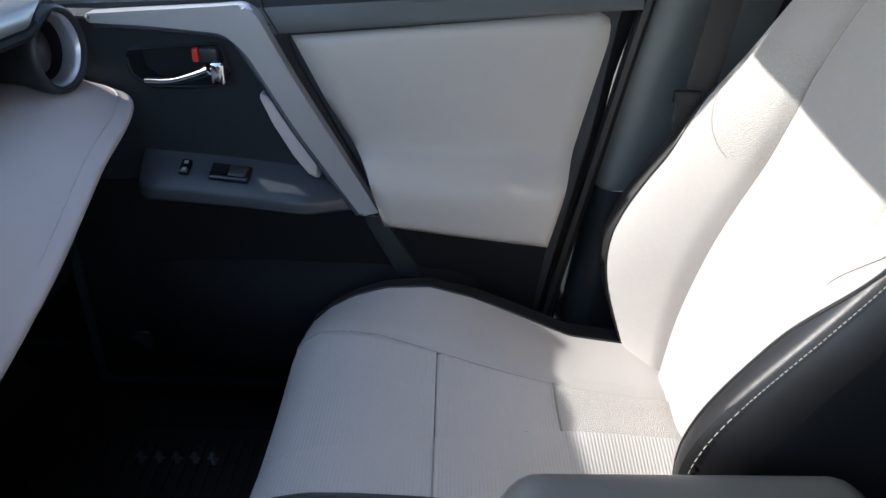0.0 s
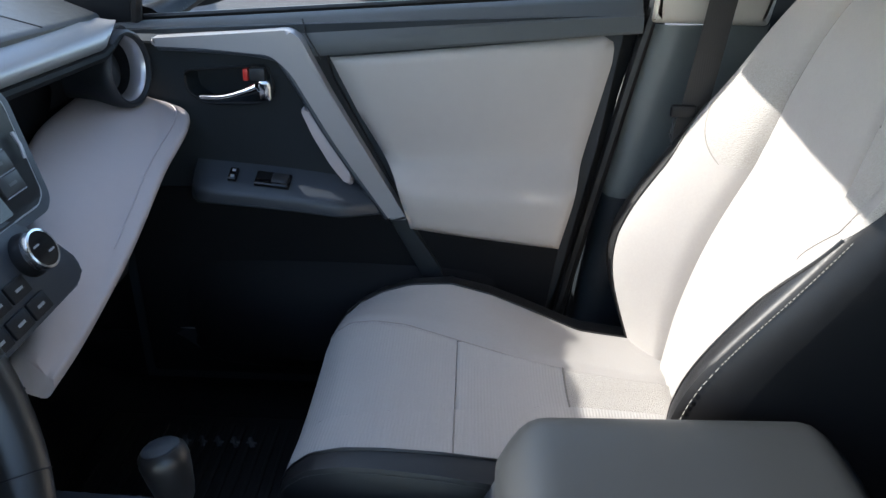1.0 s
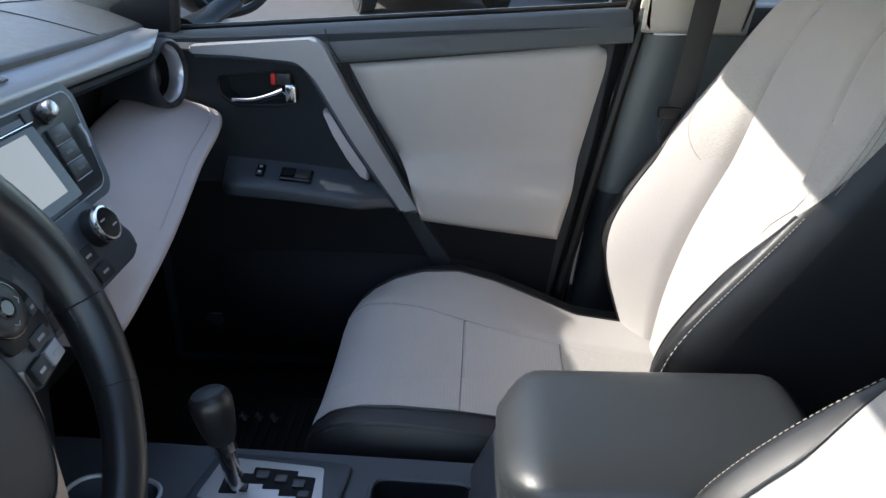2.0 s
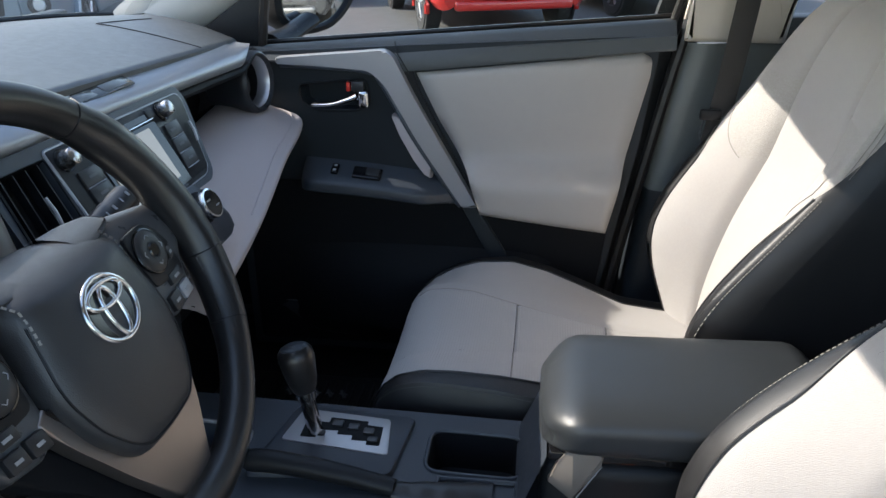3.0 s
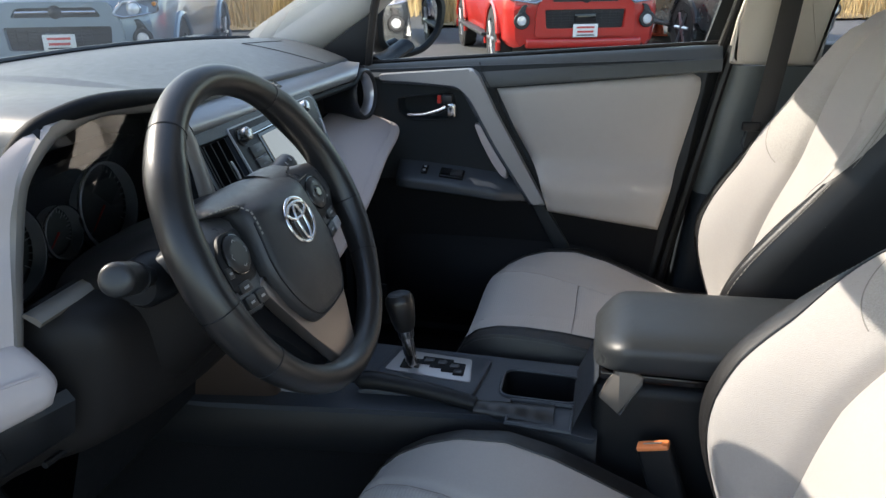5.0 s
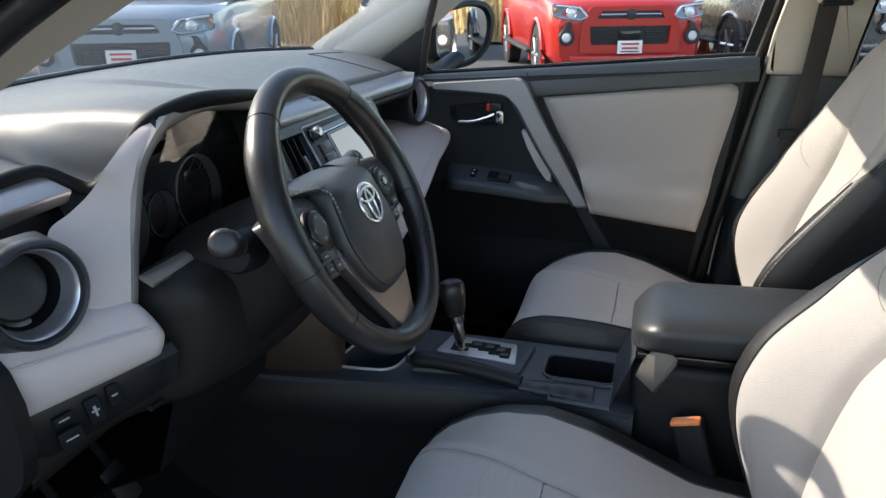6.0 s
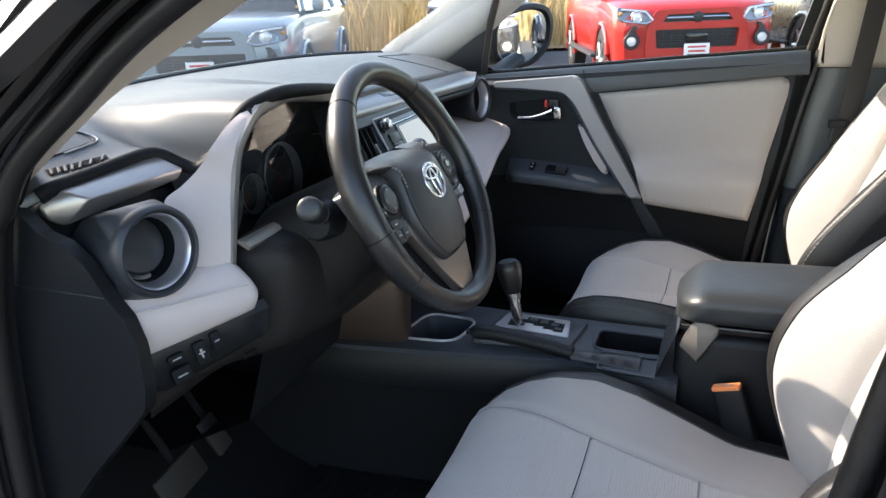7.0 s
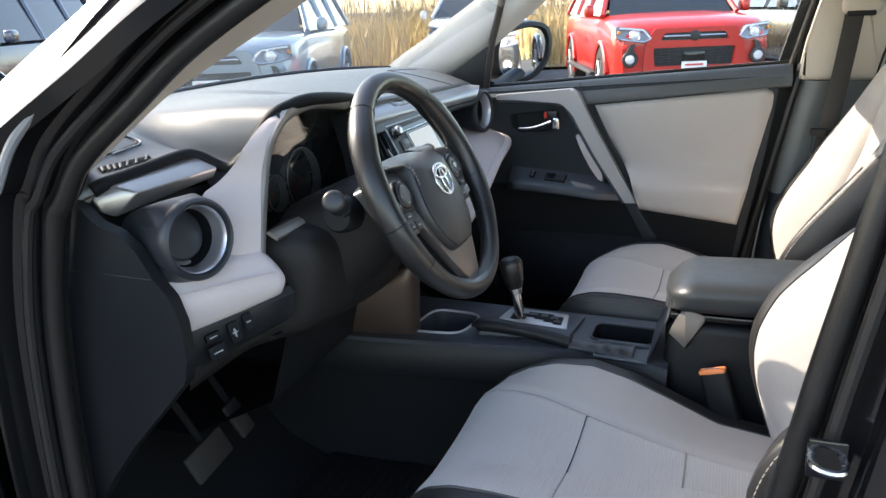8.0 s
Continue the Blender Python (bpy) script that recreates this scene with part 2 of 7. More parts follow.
def oval_ring(c, u, v, n, ru, rv, r, sides=10, turns=48, lift=0.0):
    """An oval ring about c in the plane of u and v, with round section r."""
    c, u, v, n = (Vector(q) for q in (c, u, v, n))
    rows = []
    for k in range(turns):
        t = 2 * math.pi * k / turns
        rad = (u * math.cos(t) / ru + v * math.sin(t) / rv).normalized()
        p = c + u * ru * math.cos(t) + v * rv * math.sin(t) + n * lift
        rows.append([p + (rad * math.cos(q) + n * math.sin(q)) * r for q in (2 * math.pi * j / sides for j in range(sides))])
    return loft(rows, close_rows=True, close_cols=True)


def prism(poly, depth, frame_m, bevel=0.0, seg=2, bm=None):
    """A flat plate: poly in (a, b) of the frame matrix, from c=0 to c=depth, with its upper rim bevelled."""
    b = bmesh.new()
    lo = [b.verts.new((x, y, 0)) for x, y in poly]
    hi = [b.verts.new((x, y, depth)) for x, y in poly]
    b.faces.new(lo)
    top = b.faces.new(hi)
    k = len(poly)
    for i in range(k):
        b.faces.new((lo[i], lo[(i + 1) % k], hi[(i + 1) % k], hi[i]))
    if bevel:
        bmesh.ops.bevel(b, geom=list(top.edges), offset=bevel, segments=seg, affect="EDGES", profile=0.5)
    b.transform(frame_m)
    return b if bm is None else join(bm, b)


def rounded(poly, r, n=4):
    """The polygon with its corners rounded; r a number or one for each corner."""
    out = []
    k = len(poly)
    for i in range(k):
        p, a, c = Vector(poly[i]), Vector(poly[i - 1]), Vector(poly[(i + 1) % k])
        rr = r[i] if isinstance(r, (list, tuple)) else r
        d1, d2 = (a - p), (c - p)
        q = min(rr, d1.length * 0.45, d2.length * 0.45)
        s, e = p + d1.normalized() * q, p + d2.normalized() * q
        for j in range(n + 1):
            t = j / n
            out.append(tuple(s * (1 - t) ** 2 + p * 2 * t * (1 - t) + e * t * t))
    return out


def basis(origin, a, b):
    """A frame with first axis a, second near b."""
    a = Vector(a).normalized()
    c = a.cross(Vector(b)).normalized()
    b2 = c.cross(a)
    return Matrix.Translation(origin) @ Matrix((a, b2, c)).transposed().to_4x4()


def interp(x, xs, ys):
    return float(np.interp(x, xs, ys))


def hole_plate(outer, holes, depth, frame_m, wall=0.03, floor_scale=0.85, floor=True):
    """A plate whose holes run down into bowls; outlines in (a, b) of the frame matrix, face at c=depth."""
    b = bmesh.new()
    edges = []
    loops = []
    for poly in [outer] + holes:
        vs = [b.verts.new((x, y, depth)) for x, y in poly]
        loops.append(vs)
        for i in range(len(vs)):
            edges.append(b.edges.new((vs[i], vs[(i + 1) % len(vs)])))
    bmesh.ops.triangle_fill(b, use_beauty=True, edges=edges, normal=(0, 0, 1))
    for li, vs in enumerate(loops):
        k = len(vs)
        cx, cy = sum(v.co.x for v in vs) / k, sum(v.co.y for v in vs) / k
        low = 0.0 if li == 0 else depth - wall
        s = 1.0 if li == 0 else floor_scale
        ws = [b.verts.new((cx + (v.co.x - cx) * s, cy + (v.co.y - cy) * s, low)) for v in vs]
        for i in range(k):
            b.faces.new((vs[i], vs[(i + 1) % k], ws[(i + 1) % k], ws[i]))
        if li and floor:
            b.faces.new(ws)
    b.transform(frame_m)
    return b


# ---- seats ----
SEAT_Y = 0.325
CX = (-0.262, -0.258, -0.25, -0.238, -0.21, -0.17, -0.12, -0.05, 0.02, 0.08, 0.147, 0.21, 0.28, 0.325)
CZ_NEAR = (0.60, 0.645, 0.680, 0.706, 0.732, 0.745, 0.747, 0.742, 0.730, 0.712, 0.686, 0.660, 0.632, 0.615)
CZ_FAR = (0.60, 0.620, 0.642, 0.660, 0.688, 0.711, 0.728, 0.734, 0.717, 0.694, 0.666, 0.641, 0.612, 0.595)
CZ_MID = (0.60, 0.632, 0.662, 0.686, 0.708, 0.716, 0.716, 0.706, 0.697, 0.690, 0.682, 0.675, 0.668, 0.655)
C_SEAM = (0.130, 0.130, 0.130, 0.130, 0.127, 0.122, 0.114, 0.096, 0.076, 0.060, 0.048, 0.044, 0.042, 0.042)
C_HALF = (0.215, 0.222, 0.230, 0.236, 0.242, 0.247, 0.250, 0.252, 0.252, 0.250, 0.247, 0.244, 0.240, 0.236)


def cushion_point(x, v, side):
    """The cushion's skin at length x; v from 0 in the middle to 1 at the crest, 1..2 over the black flank."""
    crest, mid = interp(x, CX, CZ_FAR if side > 0 else CZ_NEAR), interp(x, CX, CZ_MID)
    crest = max(crest, mid - 0.024)
    dip = 0.007 * math.exp(-((v - 0.5) / 0.035) ** 2) * (side > 0)
    seam, half = interp(x, CX, C_SEAM), interp(x, CX, C_HALF)
    if v <= 0.5:
        f = v / 0.5
        return Vector((x, SEAT_Y + side * seam * f, mid + 0.006 * f * f - dip))
    if v <= 1:
        f = (v - 0.5) / 0.5
        g = math.sin(f * math.pi / 2) ** 1.1
        return Vector((x, SEAT_Y + side * (seam + (half - seam) * f), mid + 0.006 + (crest - mid - 0.006) * g - dip))
    f = v - 1
    a = f * math.pi / 2
    return Vector((x, SEAT_Y + side * (half + 0.022 * math.sin(min(a * 1.6, math.pi / 2))), crest - 0.004 * f - (crest - 0.50) * (f ** 1.35)))


def cushion_strip(v0, v1, steps, side, x0=CX[0], x1=CX[-1], lift=0.0, nx=44):
    rows = []
    for i in range(nx + 1):
        x = x0 + (x1 - x0) * i / nx
        rows.append([cushion_point(x, v0 + (v1 - v0) * j / steps, side) + Vector((0, 0, lift)) for j in range(steps + 1)])
    return loft(rows)


BZ = (0.62, 0.68, 0.74, 0.79, 0.84, 0.89, 0.94, 0.99, 1.03, 1.07, 1.10, 1.14, 1.18, 1.22, 1.255, 1.280, 1.292)
B_MID = (0.292, 0.298, 0.304, 0.314, 0.326, 0.341, 0.360, 0.380, 0.392, 0.404, 0.412, 0.420, 0.432, 0.447, 0.465, 0.490, 0.525)
B_CREST = (0.268, 0.244, 0.222, 0.212, 0.216, 0.238, 0.268, 0.300, 0.326, 0.352, 0.372, 0.392, 0.412, 0.434, 0.458, 0.488, 0.525)
B_SEAM = (0.128, 0.132, 0.135, 0.137, 0.138, 0.139, 0.139, 0.137, 0.132, 0.126, 0.121, 0.114, 0.107, 0.100, 0.094, 0.088, 0.080)
B_HALF = (0.222, 0.234, 0.244, 0.250, 0.254, 0.256, 0.256, 0.254, 0.250, 0.246, 0.242, 0.236, 0.228, 0.217, 0.203, 0.185, 0.160)


RECLINE = [0.0]


def back_point(z, v, side):
    """The backrest's skin at height z; v as for the cushion, 2..3 behind."""
    mid, crest, seam, half = ((interp(z - 0.03, BZ, q) + 2 * interp(z, BZ, q) + interp(z + 0.03, BZ, q)) / 4 for q in (B_MID, B_CREST, B_SEAM, B_HALF))
    dz = min(max(0.0, z - 0.90), 0.2)
    lean = RECLINE[0] * (0.15 * dz + 1.5 * dz * dz + 0.7 * max(0.0, z - 1.10))
    mid, crest = mid + lean, crest + lean
    if side < 0:
        crest -= 0.020 * math.exp(-((z - 0.90) / 0.13) ** 2)
    rear = mid + 0.15
    low = min(1.0, max(0.0, (1.10 - z) / 0.10))
    dip = (0.006 + 0.010 * low) * math.exp(-((v - 0.5) / 0.030) ** 2)
    if v <= 0.5:
        f = v / 0.5
        return Vector((mid - 0.006 + 0.012 * low * f ** 4 + dip, SEAT_Y + side * seam * f, z))
    if v <= 1:
        f = (v - 0.5) / 0.5
        g = math.sin(f * math.pi / 2) ** 0.90
        m = mid - 0.006 + 0.012 * low
        return Vector((m + (crest - m) * g + dip, SEAT_Y + side * (seam + (half - seam) * f), z))
    if v <= 2:
        f = v - 1
        return Vector((crest + 0.004 * f + (rear - crest) * f ** 1.5, SEAT_Y + side * (half + 0.02 * math.sin(min(1, f * 2.2) * math.pi / 2)), z))
    f = v - 2
    return Vector((rear + 0.02 * math.sin(f * math.pi / 2), SEAT_Y + side * (half + 0.02) * (1 - f), z))


def back_strip(v0, v1, steps, side, z0, z1, nz=40):
    rows = []
    for i in range(nz + 1):
        z = z0 + (z1 - z0) * i / nz
        rows.append([back_point(z, v0 + (v1 - v0) * j / steps, side) for j in range(steps + 1)])
    return loft(rows)


def stitches(points, r=0.0008, gap=0.0065):
    """A row of short thread stitches along a path."""
    b = bmesh.new()
    for i in range(len(points) - 1):
        a, c = points[i], points[i + 1]
        d = c - a
        k = max(1, round(d.length / gap))
        for j in range(k):
            tube([a + d * (j / k), a + d * ((j + 0.62) / k)], r, 4, bm=b)
    return b


WIDE = [(-1, q / 4) for q in range(20, 0, -1)] + [(1, q / 4) for q in range(0, 21)]


def car_seat(label, recline, far_edge):
    RECLINE[0] = recline
    s = thing("car_seat", (0.0, SEAT_Y, 0.40), label, "car seat", "front seats")
    part("cushion", loft([[cushion_point(x, v / 10, sd) for sd, v in WIDE] for x in [CX[0] + (-0.036 - CX[0]) * i / 24 for i in range(25)]]), RIBBED, s, "ribbed pale grey fabric cushion panel")
    part("cushion_rear_panel", loft([[cushion_point(x, v / 10, sd) - Vector((0, 0, 0.0035 * max(0, 1 - (x + 0.036) / 0.006)))
                                      for sd, v in WIDE] for x in [-0.0355 + (0.128 + 0.0355) * i / 24 for i in range(25)]]), RIBBED, s)
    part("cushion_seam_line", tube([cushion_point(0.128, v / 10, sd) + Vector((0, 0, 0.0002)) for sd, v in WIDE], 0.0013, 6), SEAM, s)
    part("cushion_heel_panel", loft([[cushion_point(x, v / 10, sd) - Vector((0, 0, 0.0008 * max(0, 1 - (x - 0.128) / 0.006)))
                                      for sd, v in WIDE] for x in [0.1285 + (0.325 - 0.1285) * i / 20 for i in range(21)]]), RIBBED if recline else KNIT, s)
    for sd in (-1, 1):
        hemv = 0.905 if sd > 0 else 0.88
        part("cushion_bolster", cushion_strip(0.5, hemv, 24, sd), FABRIC if sd > 0 else RIBBED, s)
        part("cushion_flank", cushion_strip(hemv, 2.0, 16, sd), SEAT_BLACK, s, "black vinyl flank")
        path = [cushion_point(CX[0] + (CX[-1] - CX[0]) * i / 60, 1.07, sd) + Vector((0, sd * 0.0012, 0.001)) for i in range(61)]
        part("cushion_seam", stitches(path, 0.0006), DARK_THREAD, s)
        path = [cushion_point(CX[0] + (CX[-1] - CX[0]) * i / 60, hemv, sd) + Vector((0, 0, 0.0006)) for i in range(61)]
        part("piping", tube(path, 0.0022, 6), SEAT_BLACK, s)
        path = [cushion_point(CX[0] + (CX[-1] - CX[0]) * i / 60, 0.5, sd) + Vector((0, 0, -0.0012)) for i in range(61)]
        if sd < 0:
            part("cushion_seam_line", tube([cushion_point(-0.0357, 0.5 + 0.38 * q / 12, sd) + Vector((0, 0, -0.0002)) for q in range(13)], 0.0012, 6), SEAM, s)
        if sd > 0:
            part("cushion_groove_shade", tube(path, 0.0018, 6), SEAM, s)
    # front valance
    nose = [[cushion_point(CX[0], v / 10, sd) for sd, v in [(-1, q) for q in range(20, 0, -1)] + [(1, q) for q in range(0, 21)]]]
    low = [Vector((p.x + 0.03, p.y, 0.50)) for p in nose[0]]
    mid = [Vector((p.x - 0.004, p.y, p.z * 0.6 + 0.2)) for p in nose[0]]
    part("valance", loft([nose[0], mid, low]), SEAT_BLACK, s)
    # frame and rails
    part("base_frame", box((0.0, SEAT_Y, 0.485), (0.44, 0.40, 0.06), 0.015), BLACK, s)
    for sd in (-1, 1):
        part("seat_rail", box((0.02, SEAT_Y + sd * 0.19, 0.435), (0.52, 0.04, 0.05), 0.006), BLACK, s, "black steel floor rail")
    # backrest
    z_sew = 1.085
    edge = {-1: 0.87, 1: far_edge}
    fine = [(-1, q / 4) for q in range(20, 0, -1)] + [(1, q / 4) for q in range(0, 21)]
    part("backrest", loft([[back_point(z, v / 10, sd) for sd, v in fine] for z in [0.62 + (1.292 - 0.62) * i / 48 for i in range(49)]]), FABRIC, s, "pale grey fabric backrest centre")

    def sew_line(z):
        """How far out the knit gusset reaches at height z."""
        return 0.5 + 0.44 * min(1.0, max(0.0, (z - 0.972) / 0.085)) ** 0.70
    for sd in (-1, 1):
        part("backrest_bolster", back_strip(0.5, edge[sd], 26, sd, 0.62, z_sew), FABRIC, s)
        rows = []
        for i in range(23):
            z = 0.986 + (1.135 - 0.986) * i / 22
            rows.append([back_point(z, 0.506 + (sew_line(z) - 0.506) * j / 16, sd) + Vector((-0.0012, 0, 0)) for j in range(17)])
        part("backrest_gusset", loft(rows), KNIT, s, "knit fabric gusset")
        part("gusset_seam", tube([back_point(z, sew_line(z), sd) + Vector((-0.0008, 0, 0)) for z in [0.985 + 0.085 * i / 20 for i in range(21)]], 0.0009 if sd > 0 else 0.0005, 6), SEAM, s)
        part("backrest_shoulder", back_strip(0.5, 1.0, 16, sd, 1.085, 1.292), FABRIC, s)
        def hem(v):
            """Height at which the black flank ends and the pale shoulder begins."""
            return 1.058 + 0.19 * min(1.0, max(0.0, (v - 1.0) / 0.36)) ** 1.6
        flank = [edge[sd] + (1.36 - edge[sd]) * j / 14 for j in range(15)]

        def fade(z):
            """Where the black flank begins at height z: it runs out towards the shoulder."""
            q = min(1.0, max(0.0, (z - 0.955) / 0.103))
            return edge[sd] + (1.0 - edge[sd]) * q * q * (3 - 2 * q)
        part("backrest_flank", loft([[back_point(z, max(v, fade(z)), sd) for v, z in [(v, 0.62 + (hem(v) - 0.62) * i / 40) for v in flank]] for i in range(41)]), SEAT_BLACK, s, "black vinyl flank")
        part("backrest_wing", loft([[back_point(z, edge[sd] + (fade(z) - edge[sd]) * j / 5, sd) for j in range(6)] for z in [0.955 + 0.130 * i / 16 for i in range(17)]]), FABRIC, s)
        side_v = [1.0 + 0.36 * j / 10 for j in range(11)]
        part("shoulder_side", loft([[back_point(hem(v) + (1.292 - hem(v)) * i / 24, v, sd) for v in side_v] for i in range(25)]), KNIT, s, "pale knit shoulder side")
        part("shoulder_flank", back_strip(1.36, 2.0, 10, sd, 0.62, 1.292), SEAT_BLACK, s)
        part("rear_cover", back_strip(2.0, 3.0, 6, sd, 0.56, 1.292), SEAT_BLACK, s)
        for v in (1.10, 1.15):
            part("shoulder_stitching", tube([back_point(1.085 + 0.20 * i / 30, v, sd) + Vector((0, sd * 0.0006, 0)) for i in range(31)], 0.0005, 5), SEAM, s)
        path = [back_point(0.64 + (1.058 - 0.64) * i / 50, 1.09, sd) + Vector((-0.0006, sd * 0.0012, 0)) for i in range(51)]
        part("backrest_seam", stitches(path, 0.0007), THREAD, s, "pale stitching")
        path = [back_point(z, fade(z), sd) + Vector((-0.0004, 0, 0)) for z in [0.62 + (1.056 - 0.62) * i / 50 for i in range(51)]]
        part("piping", tube(path, 0.002, 6), SEAT_BLACK, s)
        path = [back_point(0.62 + (1.29 - 0.62) * i / 60, 0.5, sd) + Vector((0.0010, 0, 0)) for i in range(61)]
        part("backrest_groove_shade", tube(path, 0.0017, 6), SEAM, s)
    return s


car_seat("pale grey fabric front passenger seat with black vinyl sides", 0.0, 0.88)
driver_seat = car_seat("pale grey fabric driver seat beside the open doorway", 1.0, 0.87)
driver_seat.matrix_basis = Matrix.Translation((-0.06, -0.455, 0.40))


# ---- steering wheel ----
WHEEL_C, WHEEL_R, WHEEL_TILT = Vector((-0.350, -0.392, 1.103)), 0.1795, radians(25.8)
WN = Vector((math.cos(WHEEL_TILT), 0, math.sin(WHEEL_TILT)))
WU = Vector((0, 1, 0))
WV = Vector((-math.sin(WHEEL_TILT), 0, math.cos(WHEEL_TILT)))


def wp(a, b, c=0.0):
    """A point of the wheel: a to the passenger's side, b up, c towards the driver."""
    return WHEEL_C + WU * a + WV * b + WN * c


WM = Matrix.Translation(WHEEL_C) @ Matrix((WU, WV, WN)).transposed().to_4x4()


def steering_wheel():
    w = thing("steering_wheel", WHEEL_C, "black leather-wrapped steering wheel with satin silver lower spoke trim", "steering wheel")
    b = bmesh.new()
    rows = []
    for i in range(120):
        t = 2 * math.pi * i / 120
        rad = Vector((math.cos(t), math.sin(t)))
        grip = max(0.0, math.cos(2 * (t - 0.05))) + 0.7 * math.exp(-((math.sin(t) - 0.62) / 0.16) ** 2)
        fat = 0.0160 + 0.0042 * min(1.0, grip) + 0.0012 * max(0, math.sin(t))
        rows.append([wp(rad.x * (WHEEL_R + fat * math.cos(u)), rad.y * (WHEEL_R + fat * math.cos(u)), 1.05 * fat * math.sin(u)) for u in (2 * math.pi * k / 20 for k in range(20))])
    rim = part("rim", loft(rows, close_rows=True, close_cols=True, bm=b), LEATHER, w, "black leather rim")
    for ang in (52, 128, -32, 212, -8, 188):
        t = radians(ang)
        grip = max(0.0, math.cos(2 * (t - 0.05))) + 0.7 * math.exp(-((math.sin(t) - 0.62) / 0.16) ** 2)
        fat = 0.0161 + 0.0042 * min(1.0, grip) + 0.0012 * max(0, math.sin(t))
        ring = [wp(math.cos(t) * (WHEEL_R + fat * math.cos(u)), math.sin(t) * (WHEEL_R + fat * math.cos(u)), 1.05 * fat * math.sin(u)) for u in (2 * math.pi * k / 20 for k in range(20))]
        part("rim_seam", tube(ring, 0.0008, 4, closed=True), BLACK, rim)
    for a0, a1 in ((-30, 48), (132, 210)):
        path = [wp(math.cos(radians(q)) * (WHEEL_R - 0.0185), math.sin(radians(q)) * (WHEEL_R - 0.0185), 0.004) for q in range(a0, a1, 2)]
        part("rim_stitching", stitches(path, 0.0011, 0.006), LEATHER, rim)
    # padded cover: a shield below a brow that runs out to the spokes, in one skin
    half = [(0.0, 0.068), (0.028, 0.0675), (0.047, 0.064), (0.060, 0.055), (0.067, 0.044), (0.070, 0.030), (0.073, 0.010), (0.079, -0.020), (0.079, -0.040), (0.070, -0.072), (0.052, -0.099), (0.036, -0.1105), (0.0, -0.113)]
    outline = rounded(half + [(-x, y) for x, y in half[-2:0:-1]], 0.010, 3)
    rows = []

    def brow(y):
        return 0.045 * max(0.0, (y - 0.028) / 0.040) ** 2.2
    for f, h in ((0.97, -0.040), (1.0, -0.016), (1.0, -0.004), (0.985, 0.003), (0.955, 0.008), (0.90, 0.0115), (0.84, 0.0138), (0.78, 0.0155), (0.69, 0.0175), (0.6, 0.019), (0.5, 0.0205), (0.38, 0.0215), (0.15, 0.0225), (0.001, 0.0225)):
        rows.append([wp(x * f, (y + 0.012) * f - 0.012, h - brow(y * f)) for x, y in outline])
    part("hub_cover", loft(rows, close_cols=True), HUB_VINYL, w, "grained black airbag cover")
    path = [wp(x * 0.935, (y + 0.012) * 0.935 - 0.012, 0.0098) for x, y in outline if y < 0.030]
    part("hub_crease", tube(path, 0.0011, 5), BLACK, w)
    # skirt behind the cover that carries the spokes
    skirt = rounded([(-0.150, 0.040), (-0.060, 0.050), (0.060, 0.050), (0.150, 0.040), (0.110, -0.050), (0.045, -0.125), (-0.045, -0.125), (-0.110, -0.050)], 0.02, 3)
    part("hub_body", prism(skirt, 0.022, WM @ Matrix.Translation((0, 0, -0.046)), 0.006, 2), MATTE_BLACK, w)
    for sd in (-1, 1):
        # brow: runs from the cover out over the spoke and ends in a sewn lower edge
        rows = []
        for k in range(15):
            a = 0.036 + 0.063 * k / 14
            g = max(0.0, a - 0.050) / 0.049
            lo, hi = 0.0410 + 0.0125 * g ** 1.3, 0.0675 - 0.0065 * g ** 2
            end = 0.010 * max(0.0, (a - 0.088) / 0.011) ** 2
            rows.append([wp(sd * a, lo + 0.001, -0.024)] + [wp(sd * a, lo + (hi - lo) * q, 0.0112 - 0.03 * (a - 0.05) - end - 0.007 * max(0.0, 1 - q / 0.16) ** 2 - brow(lo + (hi - lo) * q)) for q in (0, 0.05, 0.1, 0.16, 0.3, 0.45, 0.6, 0.75, 0.9, 1.0)] + [wp(sd * a, hi - 0.002, -0.060)])
        rows.append([wp(sd * 0.0985, lo + 0.002, -0.024)] + [wp(sd * 0.0985, lo + 0.002 + (hi - lo - 0.004) * q, -0.026 - brow(lo + (hi - lo) * q) * 0.6) for q in (0, 0.05, 0.1, 0.16, 0.3, 0.45, 0.6, 0.75, 0.9, 1.0)] + [wp(sd * 0.0985, hi - 0.002, -0.060)])
        part("hub_brow", loft(rows), HUB_VINYL, w, "", 70)
        seam = []
        for k in range(9):
            a = 0.096 - 0.030 * k / 8
            lo, hi = 0.0410 + 0.0125 * ((a - 0.050) / 0.049) ** 1.3, 0.0675 - 0.0065 * ((a - 0.050) / 0.049) ** 2
            b_ = lo + (hi - lo) * 0.24
            seam.append(wp(sd * a, b_, 0.0118 - 0.03 * (a - 0.05) - 0.010 * max(0.0, (a - 0.088) / 0.011) ** 2 - brow(b_)))
        seam += [wp(sd * x, y, z) for x, y, z in ((0.0635, 0.0370, 0.0110), (0.0635, 0.0250, 0.0118), (0.0655, 0.0080, 0.0118))]
        part("hub_stitching", stitches(seam, 0.0011, 0.0055), THREAD if sd < 0 else SEAT_BLACK, w)

        def flip(poly):
            return poly if sd > 0 else poly[::-1]
        # side spoke: a sculpted plate from the hub to the rim, with its controls
        sp = rounded([(sd * 0.070, 0.046), (sd * 0.096, 0.057), (sd * 0.166, 0.044), (sd * 0.168, 0.004), (sd * 0.148, -0.018), (sd * 0.138, -0.050), (sd * 0.100, -0.056), (sd * 0.084, -0.040)], 0.007, 3)
